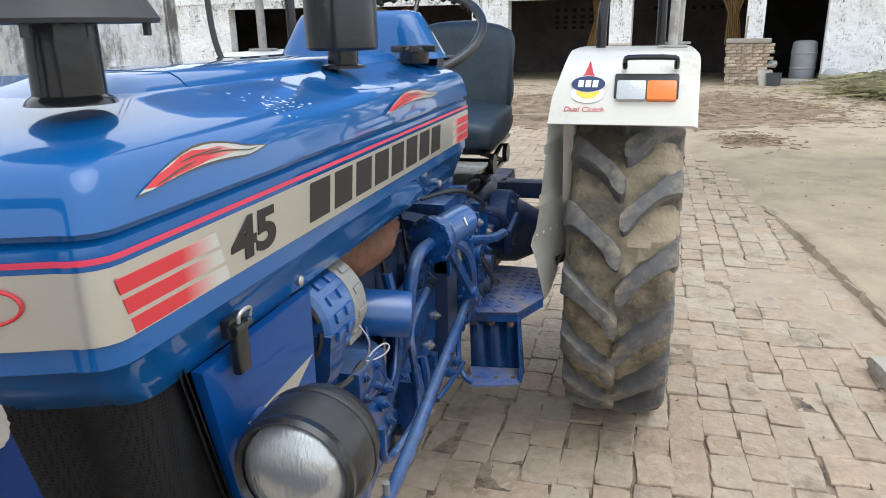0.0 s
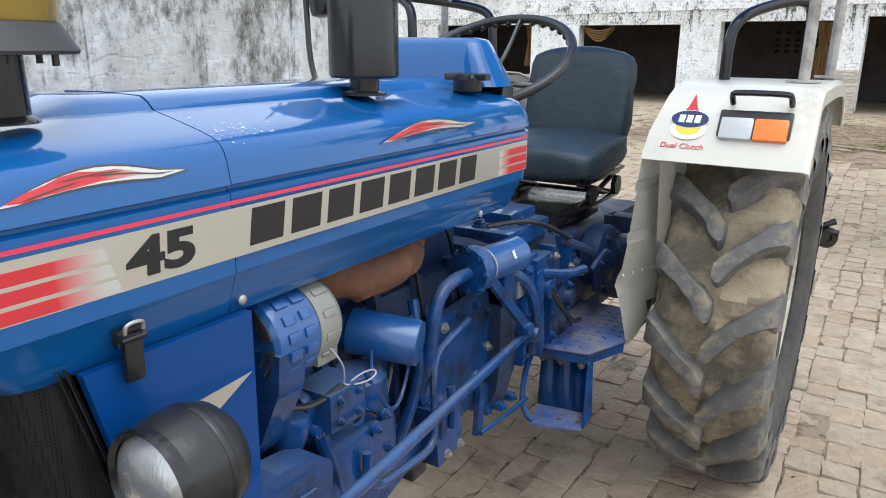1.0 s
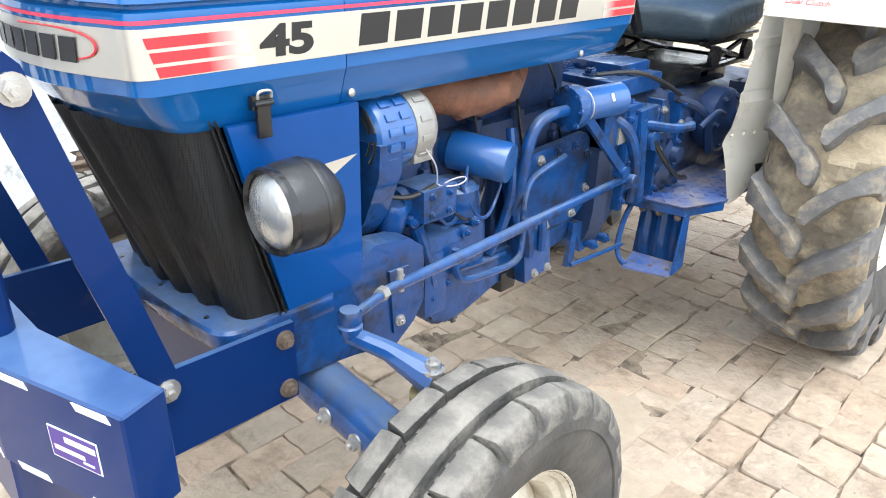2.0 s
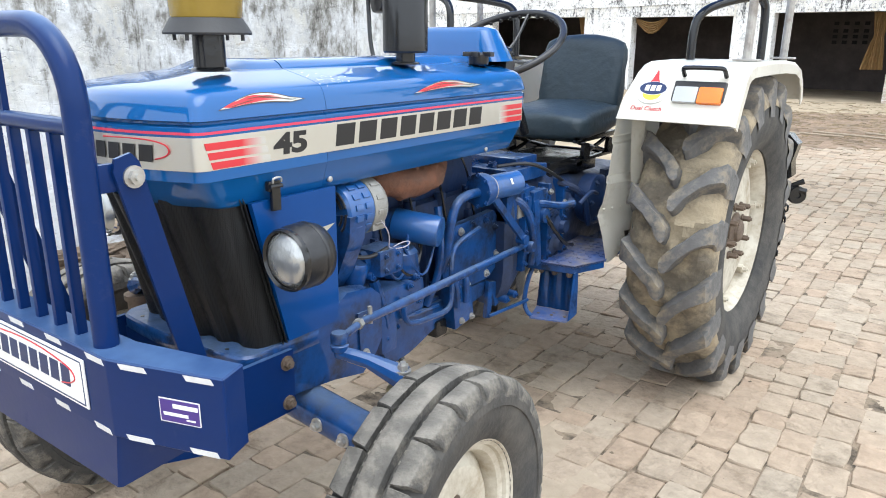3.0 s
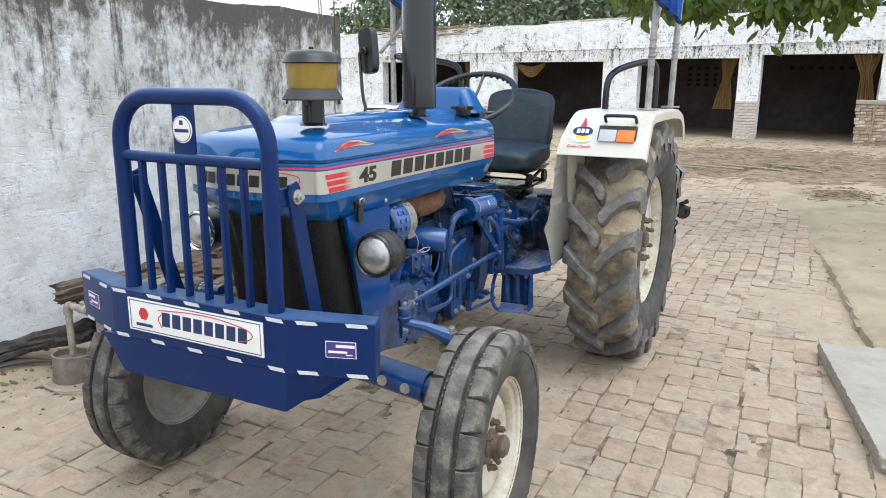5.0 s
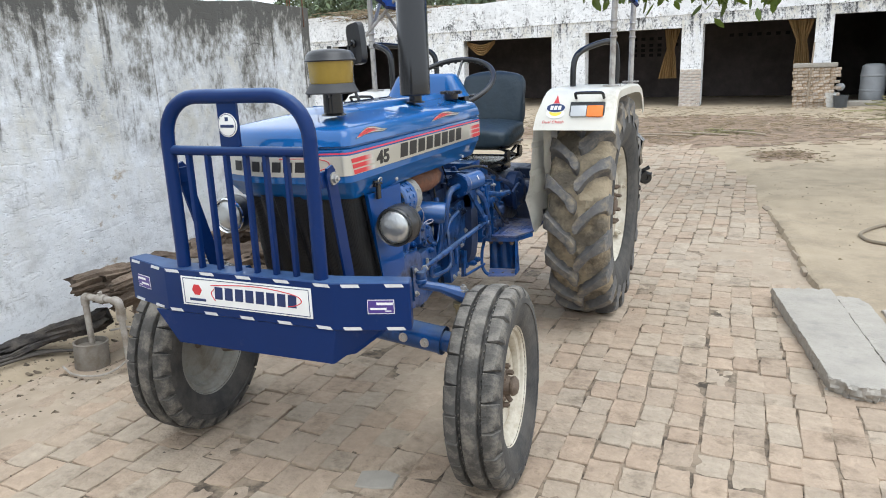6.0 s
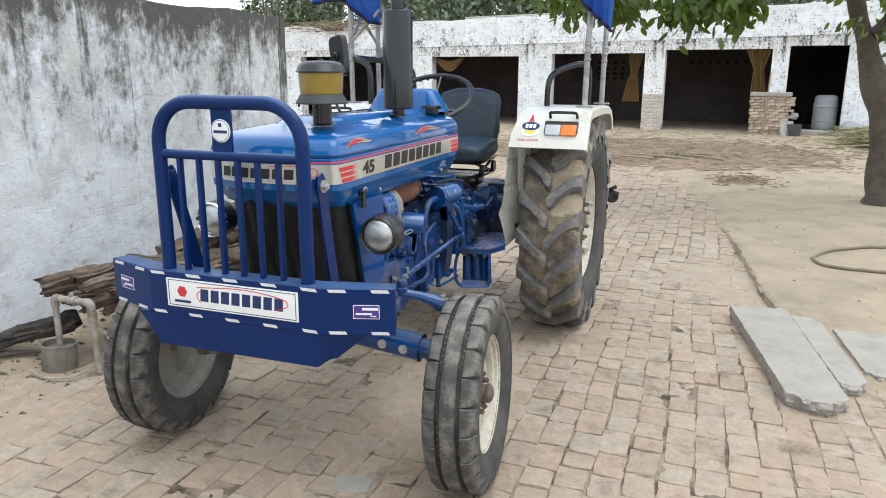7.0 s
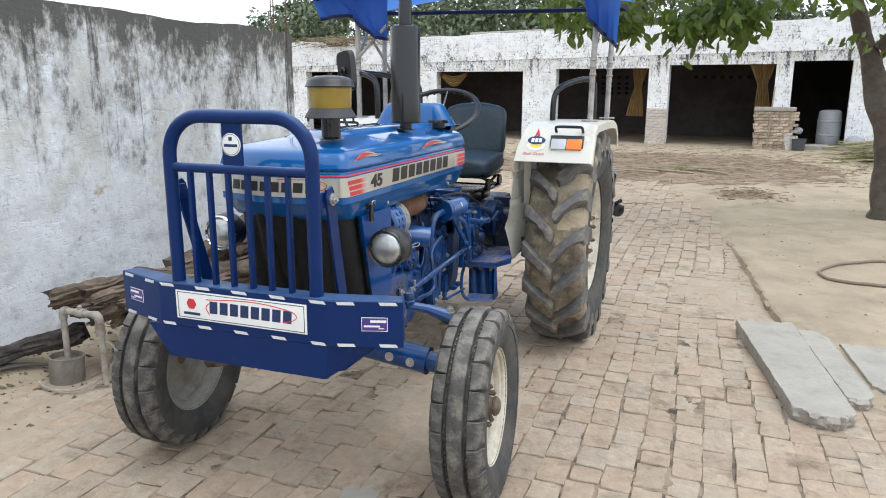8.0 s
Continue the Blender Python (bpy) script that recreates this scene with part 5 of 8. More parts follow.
def fender_stickers(fen):
    """Dealer sticker and writing on the sloped face of the fender."""
    face = Matrix.Translation((0.497, 1.5232, 1.262)) @ Matrix.Rotation(radians(57.2), 4, "X")

    def flat(poly, lo, hi, mat, name):
        bm = BM()
        loft(bm, [[face @ Vector((x, y, lo)) for x, y in poly], [face @ Vector((x, y, hi)) for x, y in poly]])
        part(name, bm, mat, fen)
    oval = [(0.05 * math.cos(2 * math.pi * k / 28), 0.026 * math.sin(2 * math.pi * k / 28)) for k in range(28)]
    low = [(0.034 * math.cos(2 * math.pi * k / 24), -0.022 + 0.026 * math.sin(2 * math.pi * k / 24)) for k in range(24)]
    flat([(x * 1.45, y * 1.2 - 0.004) for x, y in low], 0.001, 0.0016, decal_white, "sticker_ground")
    flat(low, 0.0016, 0.0022, decal_yellow, "sticker_print")
    flat([(x * 1.04, y * 1.06) for x, y in oval], 0.0022, 0.0028, decal_white, "sticker_print")
    flat(oval, 0.0028, 0.0034, decal_blue, "sticker_print")
    flat([(-0.018, 0.026), (0.018, 0.026), (0.012, 0.038), (0.004, 0.07), (0.0, 0.078), (-0.004, 0.06), (-0.012, 0.036)], 0.0016, 0.0024, decal_red, "sticker_print")
    for k in range(3):
        x = -0.03 + 0.021 * k
        flat([(x, -0.011), (x + 0.016, -0.011), (x + 0.018, 0.012), (x + 0.002, 0.012)], 0.0034, 0.004, decal_white, "brand_block")
    letters("Dual Clutch", 0.0215, fen, decal_red, Matrix.Translation((0.43, 1.4795, 1.187)) @ Matrix.Rotation(radians(63), 4, "X") @ Matrix.Diagonal((1.12, 1, 1, 1)), "lettering", shear=0.2, bold=0.0, label="red lettering on the fender face")


fender_stickers(fen_l)


def driver_place():
    # seat
    def cushion(name, c, s, rot, puff, label, parent):
        bm = BM()
        bmesh.ops.create_cube(bm, size=1.0)
        bmesh.ops.subdivide_edges(bm, edges=bm.edges[:], cuts=7, use_grid_fill=True)
        m = pose(*c, *rot)
        for v in bm.verts:
            p = v.co * 2
            r = [math.copysign(abs(t) ** 1.0, t) for t in p]
            k = 1 - 0.075 * (p.x ** 4 * p.y ** 4 + p.x ** 4 * p.z ** 4 + p.y ** 4 * p.z ** 4)
            q = Vector((r[0] * s[0] / 2 * k, r[1] * s[1] / 2 * k, r[2] * s[2] / 2 * k * (1 + puff * (1 - p.x * p.x) * (1 - p.y * p.y))))
            q += Vector((1, 1, 1)) * 0.006 * noise.noise(Vector((p.x * 2.2, p.y * 2.2, p.z * 2 + c[2])))
            v.co = m @ q
        return part(name, bm, seat_cloth, parent, label, angle=60)
    st = new("seat")
    st.parent = tractor
    tagged(st, "padded driver seat in a dark blue-grey cover")
    cushion("seat_cushion", (-0.01, 1.78, 1.1), (0.42, 0.43, 0.112), (4, 0, 0), 0.32, "", st)
    cushion("seat_backrest", (-0.01, 1.985, 1.27), (0.39, 0.09, 0.325), (-8, 0, 0), 0.15, "", st)
    bm = BM()
    box(bm, (0, 1.8, 1.042), (0.36, 0.36, 0.012), bev=0.003)
    for x in (-0.16, 0.16):
        for z in (0.95, 1.03):
            box(bm, (x, 1.78, z), (0.022, 0.36, 0.014), bev=0.003)
        tube(bm, [(x, 1.63, 0.955), (x, 1.93, 1.025)], 0.009, 8)
        tube(bm, [(x, 1.93, 0.955), (x, 1.63, 1.025)], 0.009, 8)
        for y in (1.66, 1.9):
            lathe(bm, [(0.014, -0.008), (0.034, -0.008), (0.034, 0.008), (0.014, 0.008)], (x * 1.12, y, 0.988), (1, 0, 0), 16)
    for y in (1.63, 1.93):
        for z in (0.95, 1.03):
            tube(bm, [(-0.16, y, z), (0.16, y, z)], 0.008, 8)
    part("seat_frame", bm, black_metal, st, "black sprung seat frame with slotted rails")
    # steering wheel
    c = Vector((-0.01, 1.28, 1.412))
    up = Vector((0, -0.5, 0.866)).normalized()
    ux = Vector((1, 0, 0))
    uy = up.cross(ux)
    bm = BM()
    n = 48
    tube(bm, [c + 0.235 * (math.cos(2 * math.pi * k / n) * ux + math.sin(2 * math.pi * k / n) * uy) for k in range(n)], 0.013, 12, closed=True)
    for k in range(36):
        a = 2 * math.pi * k / 36
        p = c + 0.228 * (math.cos(a) * ux + math.sin(a) * uy) - up * 0.008
        bmesh.ops.create_icosphere(bm, subdivisions=1, radius=0.011, matrix=Matrix.Translation(p))
    sw = part("steering_wheel", bm, black_plastic, tractor, "black steering wheel with a finger-grip rim", angle=60)
    bm = BM()
    for a in (90, 210, 330):
        d = math.cos(radians(a)) * ux + math.sin(radians(a)) * uy
        tube(bm, smooth_line([c - up * 0.05 + d * 0.02, c - up * 0.04 + d * 0.11, c + d * 0.23]), 0.007, 8)
    lathe(bm, [(0.02, -0.4), (0.02, -0.06), (0.035, -0.055), (0.035, -0.03), (0.025, -0.02)], c, up, 18)
    part("steering_column", bm, black_metal, sw)
    # dash behind the cowl
    bm = BM()
    box(bm, (0, 1.02, 1.25), (0.36, 0.06, 0.24), (-12, 0, 0), bev=0.012)
    part("dash_panel", bm, black_plastic, tractor)


driver_place()


# ---- engine and gearbox ----
def engine():
    # Block and head take the darker paint: recess shade put into colour.
    bm = BM()
    box(bm, (-0.01, 0.67, 0.74), (0.22, 0.70, 0.38), bev=0.015)
    block = part("engine_block", bm, engine_dark, tractor, "blue painted cast engine block")
    for k in range(5):
        bm = BM()
        box(bm, (0.105, 0.42 + 0.12 * k, 0.72), (0.03, 0.018, 0.3), bev=0.004)
        part("block_rib", bm, engine_dark, block)
    bm = BM()
    box(bm, (-0.03, 0.66, 0.985), (0.18, 0.68, 0.13), bev=0.012)
    box(bm, (-0.03, 0.66, 1.055), (0.14, 0.62, 0.05), bev=0.02)
    part("cylinder_head", bm, engine_dark, block)
    bm = BM()
    prism(bm, [(0.36, 0.63), (0.365, 0.55), (0.4, 0.492), (0.45, 0.472), (0.515, 0.475), (0.56, 0.5), (0.63, 0.535), (0.95, 0.55), (0.97, 0.62)], "x", -0.15, 0.16)
    bmesh.ops.bevel(bm, geom=bm.edges[:], offset=0.012, segments=2, affect="EDGES")
    pan = part("oil_pan", bm, engine_blue, block)
    bm = BM()
    tube(bm, [(0.163, 0.365, 0.628), (0.163, 0.66, 0.6)], 0.008, 8)
    part("pan_flange", bm, engine_blue, pan)
    bm = BM()
    hexbolt(bm, (0.14, 0.49, 0.478), (0.5, 0, -1), 0.014, 0.012)
    part("drain_plug", bm, black_metal, pan)
    bm = BM()
    box(bm, (0.13, 0.675, 0.52), (0.08, 0.06, 0.055), bev=0.01)
    part("starter_end", bm, black_metal, block, "black oily block under the crankcase")
    bm = BM()
    box(bm, (0, 0.285, 0.74), (0.3, 0.08, 0.36), bev=0.02)
    lathe(bm, [(0.07, 0), (0.07, 0.03), (0.05, 0.04)], (0.0, 0.245, 0.66), (0, -1, 0), 28)
    part("timing_cover", bm, engine_blue, block)
    # alternator with its slotted cover and belt guard
    c = Vector((0.178, 0.175, 1.005))
    bm = BM()
    lathe(bm, [(0.03, -0.004), (0.066, -0.004), (0.074, 0.002), (0.078, 0.012), (0.078, 0.085), (0.074, 0.09), (0.06, 0.09)], c, (0, 1, 0), 40)
    bumps = BM()
    for ring in range(2):
        for k in range(8):
            a = -0.5 + k * 0.36
            p = c + Vector((0.079 * math.cos(a), 0.028 + 0.036 * ring, 0.079 * math.sin(a)))
            box(bumps, p, (0.007, 0.025, 0.016), (0, -math.degrees(a), 0), bev=0.003)
    alt = part("alternator", bm, filter_blue, tractor, "blue slotted alternator cover", angle=30)
    tagged(part("finned_shell", bumps, filter_blue, alt), kind="stuff")
    bm = BM()
    prism(bm, [(0.1, 1.0), (0.256, 1.003), (0.25, 0.94), (0.205, 0.84), (0.165, 0.79), (0.12, 0.8)], "y", 0.168, 0.225)
    part("belt_guard", bm, engine_blue, alt, angle=20)
    bm = BM()
    for r0, a0, a1 in ((0.062, -0.75, 0.05), (0.048, -0.65, 0.0), (0.062, 0.3, 1.1), (0.048, 0.3, 1.0)):
        tube(bm, [c + Vector((r0 * math.cos(a0 + (a1 - a0) * k / 8), -0.005, r0 * math.sin(a0 + (a1 - a0) * k / 8))) for k in range(9)], 0.0045, 6)
    part("cooling_slots", bm, black_plastic, alt)
    bm = BM()
    lathe(bm, [(0.06, 0.088), (0.076, 0.09), (0.078, 0.096), (0.077, 0.135), (0.068, 0.15), (0.04, 0.154)], c, (0, 1, 0), 32)
    part("alternator_body", bm, alloy, alt, "grey cast alternator body", angle=25)
    for k in range(6):
        q = -0.6 + 0.5 * k
        bm = BM()
        box(bm, c + Vector((0.078 * math.cos(q), 0.115, 0.078 * math.sin(q))), (0.005, 0.03, 0.012), (0, -math.degrees(q), 0), bev=0.002)
        part("fin", bm, alloy, alt)
    bm = BM()
    box(bm, c + Vector((0.05, 0.115, -0.045)), (0.03, 0.05, 0.03), bev=0.004)
    part("terminal_block", bm, alloy, alt)
    bm = BM()
    tube(bm, smooth_line([(0.245, 0.29, 0.975), (0.258, 0.31, 0.94), (0.248, 0.325, 0.905), (0.235, 0.335, 0.885), (0.24, 0.355, 0.877), (0.256, 0.38, 0.879), (0.26, 0.40, 0.887), (0.248, 0.405, 0.891), (0.236, 0.38, 0.887), (0.232, 0.35, 0.878)], 3), 0.0016, 8)
    part("wire", bm, wire_white, block, "thin white looped wire")
    bm = BM()
    tube(bm, smooth_line([(0.2, 0.22, 0.88), (0.225, 0.27, 0.868), (0.235, 0.33, 0.885)], 2), 0.006, 8)
    part("wire", bm, black_plastic, block)
    # fuel pump stack below the alternator
    bm = BM()
    box(bm, (0.2, 0.34, 0.845), (0.09, 0.1, 0.075), bev=0.014)
    cyl(bm, (0.18, 0.27, 0.845), (0.18, 0.3, 0.845), 0.032, n=20)
    lathe(bm, [(0.03, 0), (0.034, 0.01), (0.034, 0.06), (0.028, 0.07)], (0.17, 0.26, 0.79), (0.3, 0, 1), 18)
    for k in range(4):
        hexbolt(bm, (0.246, 0.315 + 0.05 * (k % 2), 0.825 + 0.04 * (k // 2)), (1, 0, 0), 0.006, 0.006)
    part("feed_pump", bm, engine_blue, block)
    bm = BM()
    lathe(bm, [(0.062, 0), (0.066, 0.01), (0.06, 0.07), (0.05, 0.08)], (0.155, 0.47, 0.76), (0, 0, 1), 24)
    box(bm, (0.17, 0.42, 0.70), (0.1, 0.2, 0.11), bev=0.025)
    box(bm, (0.18, 0.36, 0.63), (0.07, 0.07, 0.14), bev=0.014)
    tube(bm, smooth_line([(0.2, 0.31, 0.79), (0.21, 0.33, 0.72), (0.2, 0.36, 0.62), (0.17, 0.4, 0.55)]), 0.016, 10)
    part("pump_housing", bm, engine_blue, block)
    # small fittings crowding the side of the block
    rng = random.Random(8)
    for k in range(9):
        y, z = rng.uniform(0.27, 0.62), rng.uniform(0.6, 0.82)
        bm = BM()
        x = 0.2 + 0.03 * rng.random()
        cyl(bm, (0.09, y, z), (x, y, z), 0.011 + 0.008 * rng.random(), n=12)
        hexbolt(bm, (x, y, z), (1, 0, 0), 0.006 + 0.003 * rng.random(), 0.008)
        part("pipe_union", bm, engine_blue, block)
    for k in range(3):
        bm = BM()
        y = 0.3 + 0.07 * k
        tube(bm, smooth_line([(0.2, y, 0.86), (0.225, y + 0.04, 0.82 - 0.03 * k), (0.215, y + 0.1, 0.76), (0.2, y + 0.16, 0.8 + 0.03 * k), (0.17, y + 0.2, 0.9)], 3), 0.0042, 8)
        part("injector_pipe", bm, black_metal if k == 1 else engine_blue, block)
    # oil filter
    b = Vector((0.248, 0.562, 0.882))
    a = b - Vector((0.14, 0.05, -0.016))
    bm = BM()
    ax = (b - a)
    lathe(bm, [(0.03, -0.02), (0.04, 0.0), (0.047, 0.004), (0.047, ax.length - 0.012), (0.0445, ax.length - 0.004), (0.038, ax.length - 0.002), (0.02, ax.length - 0.005)], a, ax, 36)
    part("oil_filter", bm, filter_blue, block, "bright blue spin-on oil filter")
    bm = BM()
    lathe(bm, [(0.034, -0.05), (0.038, -0.004), (0.03, 0.0)], a, ax, 24)
    part("filter_head", bm, engine_blue, block)
    # fuel filter with flange
    a, b = Vector((0.214, 0.835, 0.962)), Vector((0.243, 1.0, 0.966))
    ax = b - a
    bm = BM()
    lathe(bm, [(0.038, 0.012), (0.042, 0.016), (0.042, ax.length - 0.008), (0.036, ax.length), (0.02, ax.length)], a, ax, 32)
    ff = part("fuel_filter", bm, filter_blue, tractor, "blue fuel filter canister with a white band")
    bm = BM()
    lathe(bm, [(0.0425, 0.026), (0.0428, 0.0265), (0.0428, 0.0295), (0.0425, 0.03)], a, ax, 32)
    part("filter_band", bm, post_metal, ff)
    bm = BM()
    box(bm, a + ax * 0.55 + Vector((0.038, 0, 0.018)), (0.003, 0.016, 0.02), (0, -25, 10), bev=0.002)
    part("filter_mark", bm, decal_white, ff)
    bm = BM()
    lathe(bm, [(0.03, -0.03), (0.054, -0.026), (0.056, 0.0), (0.052, 0.012), (0.04, 0.014)], a, ax, 28)
    for k in range(8):
        q = 2 * math.pi * k / 8
        m3 = basis(ax).to_3x3()
        hexbolt(bm, a + m3 @ Vector((0.05 * math.cos(q), 0.05 * math.sin(q), -0.026)), -ax, 0.006, 0.006)
    tube(bm, smooth_line([(0.213, 0.81, 0.957), (0.21, 0.75, 0.958), (0.21, 0.695, 0.945), (0.208, 0.668, 0.9), (0.2, 0.66, 0.8), (0.18, 0.655, 0.72)], 3), 0.0155, 12)
    part("filter_flange", bm, engine_blue, ff)
    # exhaust manifold
    bm = BM()
    tube(bm, smooth_line([(0.12, 0.38, 1.06), (0.15, 0.43, 1.04), (0.165, 0.5, 1.03), (0.165, 0.58, 1.03), (0.15, 0.64, 1.035), (0.11, 0.7, 1.05)], 2), 0.045, 14)
    for y in (0.45, 0.53, 0.61):
        cyl(bm, (0.06, y, 1.02), (0.15, y, 1.025), 0.034, n=12)
    cyl(bm, (0.16, 0.53, 1.06), (0.142, 0.53, 1.34), 0.026, n=14)
    for v in bm.verts:
        v.co += 0.011 * noise.noise_vector(v.co * 30)
    part("exhaust_manifold", bm, rust, block, "rust-brown cast exhaust manifold")
    for k in range(4):
        bm = BM()
        y = 0.38 + 0.16 * k
        tube(bm, smooth_line([(0.06, y, 1.06), (0.1, y, 1.07), (0.115, y + 0.03, 1.0), (0.12, y + 0.05, 0.9), (0.12, y + 0.08, 0.8)], 2), 0.004, 6)
        part("injector_pipe", bm, black_metal, block)
        bm = BM()
        cyl(bm, (0.095, y + 0.06, 0.62), (0.095, y + 0.06, 0.95), 0.02, n=12)
        part("push_rod_tube", bm, engine_dark, block)
    # crankcase covers, pipes and bolts
    bm = BM()
    prism(bm, [(0.66, 0.80), (0.7, 0.845), (0.98, 0.86), (1.02, 0.82), (1.02, 0.66), (0.96, 0.62), (0.7, 0.62)], "x", 0.14, 0.165)
    cover = part("crankcase_cover", bm, engine_blue, tractor)
    for y, z in ((0.71, 0.815), (0.78, 0.825), (0.85, 0.835), (0.93, 0.835), (0.99, 0.8), (0.7, 0.74), (0.71, 0.66), (0.82, 0.635), (0.94, 0.64), (1.0, 0.7)):
        bm = BM()
        hexbolt(bm, (0.166, y, z), (1, 0, 0), 0.0095, 0.009)
        part("bolt", bm, engine_blue if (y * 100) % 2 > 0.9 else steel, cover)
    bm = BM()
    tube(bm, smooth_line([(0.235, 0.398, 0.72), (0.235, 0.398, 0.66), (0.235, 0.43, 0.628), (0.235, 0.53, 0.62), (0.235, 0.62, 0.614), (0.23, 0.645, 0.65), (0.215, 0.66, 0.74), (0.2, 0.685, 0.775), (0.195, 0.715, 0.803), (0.19, 0.852, 0.826)], 2), 0.009, 10)
    tube(bm, smooth_line([(0.16, 0.66, 0.93), (0.19, 0.65, 0.8), (0.18, 0.63, 0.7), (0.16, 0.6, 0.62)], 3), 0.013, 10)
    part("pipework", bm, engine_blue, block)
    bm = BM()
    prism(bm, [(0.68, 0.665), (0.79, 0.64), (0.806, 0.53), (0.7, 0.515)], "x", 0.1, 0.205)
    tube(bm, smooth_line([(0.21, 0.68, 0.7), (0.215, 0.69, 0.65), (0.21, 0.7, 0.6)], 1), 0.014, 8)
    tube(bm, smooth_line([(0.205, 0.75, 0.7), (0.215, 0.745, 0.66), (0.21, 0.75, 0.6)], 1), 0.012, 8)
    mount = part("engine_mount", bm, engine_blue, block)
    for y, z in ((0.732, 0.537), (0.789, 0.536)):
        bm = BM()
        hexbolt(bm, (0.206, y, z), (1, 0, 0), 0.008, 0.01)
        part("bolt", bm, steel, mount)
    bm = BM()
    a, d = Vector((0.235, 0.858, 0.935)), Vector((0.25, 1.03, 0.765))
    across = (d - a).cross(Vector((1, 0, 0))).normalized() * 0.013
    thick = Vector((0.012, 0, 0))
    loft(bm, [[q + across, q - across, q - across + thick, q + across + thick] for q in (a, a.lerp(d, 0.5), d)])
    cyl(bm, (0.235, 1.035, 0.757), (0.27, 1.035, 0.757), 0.018, n=14)
    part("drop_arm", bm, engine_blue, tractor, "flat blue steering drop arm")
    bm = BM()
    box(bm, (0.18, 1.08, 0.86), (0.055, 0.16, 0.1), bev=0.008)
    box(bm, (0.182, 1.08, 0.915), (0.075, 0.18, 0.014), bev=0.004)
    for y in (1.02, 1.14):
        hexbolt(bm, (0.2, y, 0.923), (0, 0, 1), 0.008, 0.008)
    part("pump_box", bm, engine_blue, block)
    # bell housing and gearbox
    bm = BM()
    rings = []
    for y, hw, z0, z1 in ((1.0, 0.2, 0.5, 0.96), (1.04, 0.215, 0.49, 0.97), (1.08, 0.2, 0.5, 0.95), (1.2, 0.17, 0.55, 0.92), (1.32, 0.175, 0.56, 0.93), (1.34, 0.2, 0.55, 0.94), (1.38, 0.2, 0.55, 0.94), (1.4, 0.17, 0.56, 0.92), (1.9, 0.15, 0.55, 0.87), (2.3, 0.14, 0.5, 0.85)):
        ring = []
        for k in range(24):
            a = 2 * math.pi * (k + 0.5) / 24
            c_, s_ = math.cos(a), math.sin(a)
            ring.append((hw * math.copysign(abs(c_) ** 0.45, c_), y, (z0 + z1) / 2 + (z1 - z0) / 2 * math.copysign(abs(s_) ** 0.45, s_)))
        rings.append(ring)
    loft(bm, rings)
    gb = part("gearbox", bm, engine_dark, tractor, "blue gearbox housing caked with dark grease", angle=30)
    bm = BM()
    box(bm, (0.02, 1.22, 0.955), (0.3, 0.26, 0.05), bev=0.01)
    box(bm, (0.03, 1.26, 0.99), (0.2, 0.16, 0.04), bev=0.01)
    rng = random.Random(3)
    for k in range(14):
        hexbolt(bm, (-0.1 + 0.25 * rng.random(), 1.11 + 0.22 * rng.random(), 0.982), (0, 0, 1), 0.011, 0.012)
    part("gearbox_top", bm, engine_blue, gb)
    bm = BM()
    box(bm, (0.0, 1.6, 0.93), (0.26, 0.3, 0.06), bev=0.012)
    box(bm, (0.0, 1.78, 0.92), (0.26, 0.2, 0.07), bev=0.01)
    part("gearbox_cover", bm, black_metal, gb)
    bm = BM()
    tube(bm, smooth_line([(0.19, 1.12, 0.86), (0.21, 1.2, 0.855), (0.25, 1.32, 0.825), (0.275, 1.38, 0.83)], 2), 0.014, 10, radii=None)
    box(bm, (0.205, 1.13, 0.78), (0.03, 0.045, 0.22), bev=0.008)
    box(bm, (0.21, 1.2, 0.74), (0.03, 0.04, 0.26), (8, 0, 0), bev=0.008)
    tube(bm, smooth_line([(0.18, 1.05, 0.9), (0.23, 1.1, 0.86), (0.23, 1.16, 0.74), (0.2, 1.2, 0.62)], 3), 0.016, 10)
    part("clutch_lever", bm, engine_blue, gb)
    bm = BM()
    box(bm, (0.21, 1.098, 0.848), (0.006, 0.062, 0.058), (0, 0, 2))
    part("rating_plate", bm, alloy, gb, "bare aluminium rating plate")
    bm = BM()
    for x, y, z, r in ((0.19, 1.42, 0.72, 0.05), (0.18, 1.5, 0.8, 0.04), (0.2, 1.36, 0.66, 0.04)):
        lathe(bm, [(r, -0.03), (r, 0.01), (r * 0.6, 0.02), (r * 0.5, 0.04)], (x, y, z), (1, 0, 0), 18)
    for k in range(10):
        hexbolt(bm, (0.2, 1.3 + 0.04 * (k % 5), 0.62 + 0.16 * (k // 5)), (1, 0, 0), 0.01, 0.01)
    tube(bm, smooth_line([(0.2, 1.4, 0.9), (0.26, 1.5, 0.85), (0.24, 1.6, 0.7)]), 0.014, 8)
    part("brake_linkage", bm, engine_dark, gb)
    rng = random.Random(17)
    for y in (1.12, 1.3, 1.42):
        bm = BM()
        box(bm, (0.19, y, 0.76), (0.05, 0.022, 0.3), bev=0.005)
        fl = part("housing_flange", bm, engine_blue, gb)
        for k in range(5):
            bm = BM()
            hexbolt(bm, (0.216, y, 0.64 + 0.06 * k), (1, 0, 0), 0.008, 0.009)
            part("bolt", bm, steel if rng.random() < 0.4 else engine_blue, gb)
    bm = BM()
    box(bm, (0.19, 1.22, 0.86), (0.06, 0.12, 0.08), (0, 0, 3), bev=0.012)
    cyl(bm, (0.2, 1.24, 0.8), (0.235, 1.24, 0.8), 0.028, n=18)
    part("selector_box", bm, engine_blue, gb)
    bm = BM()
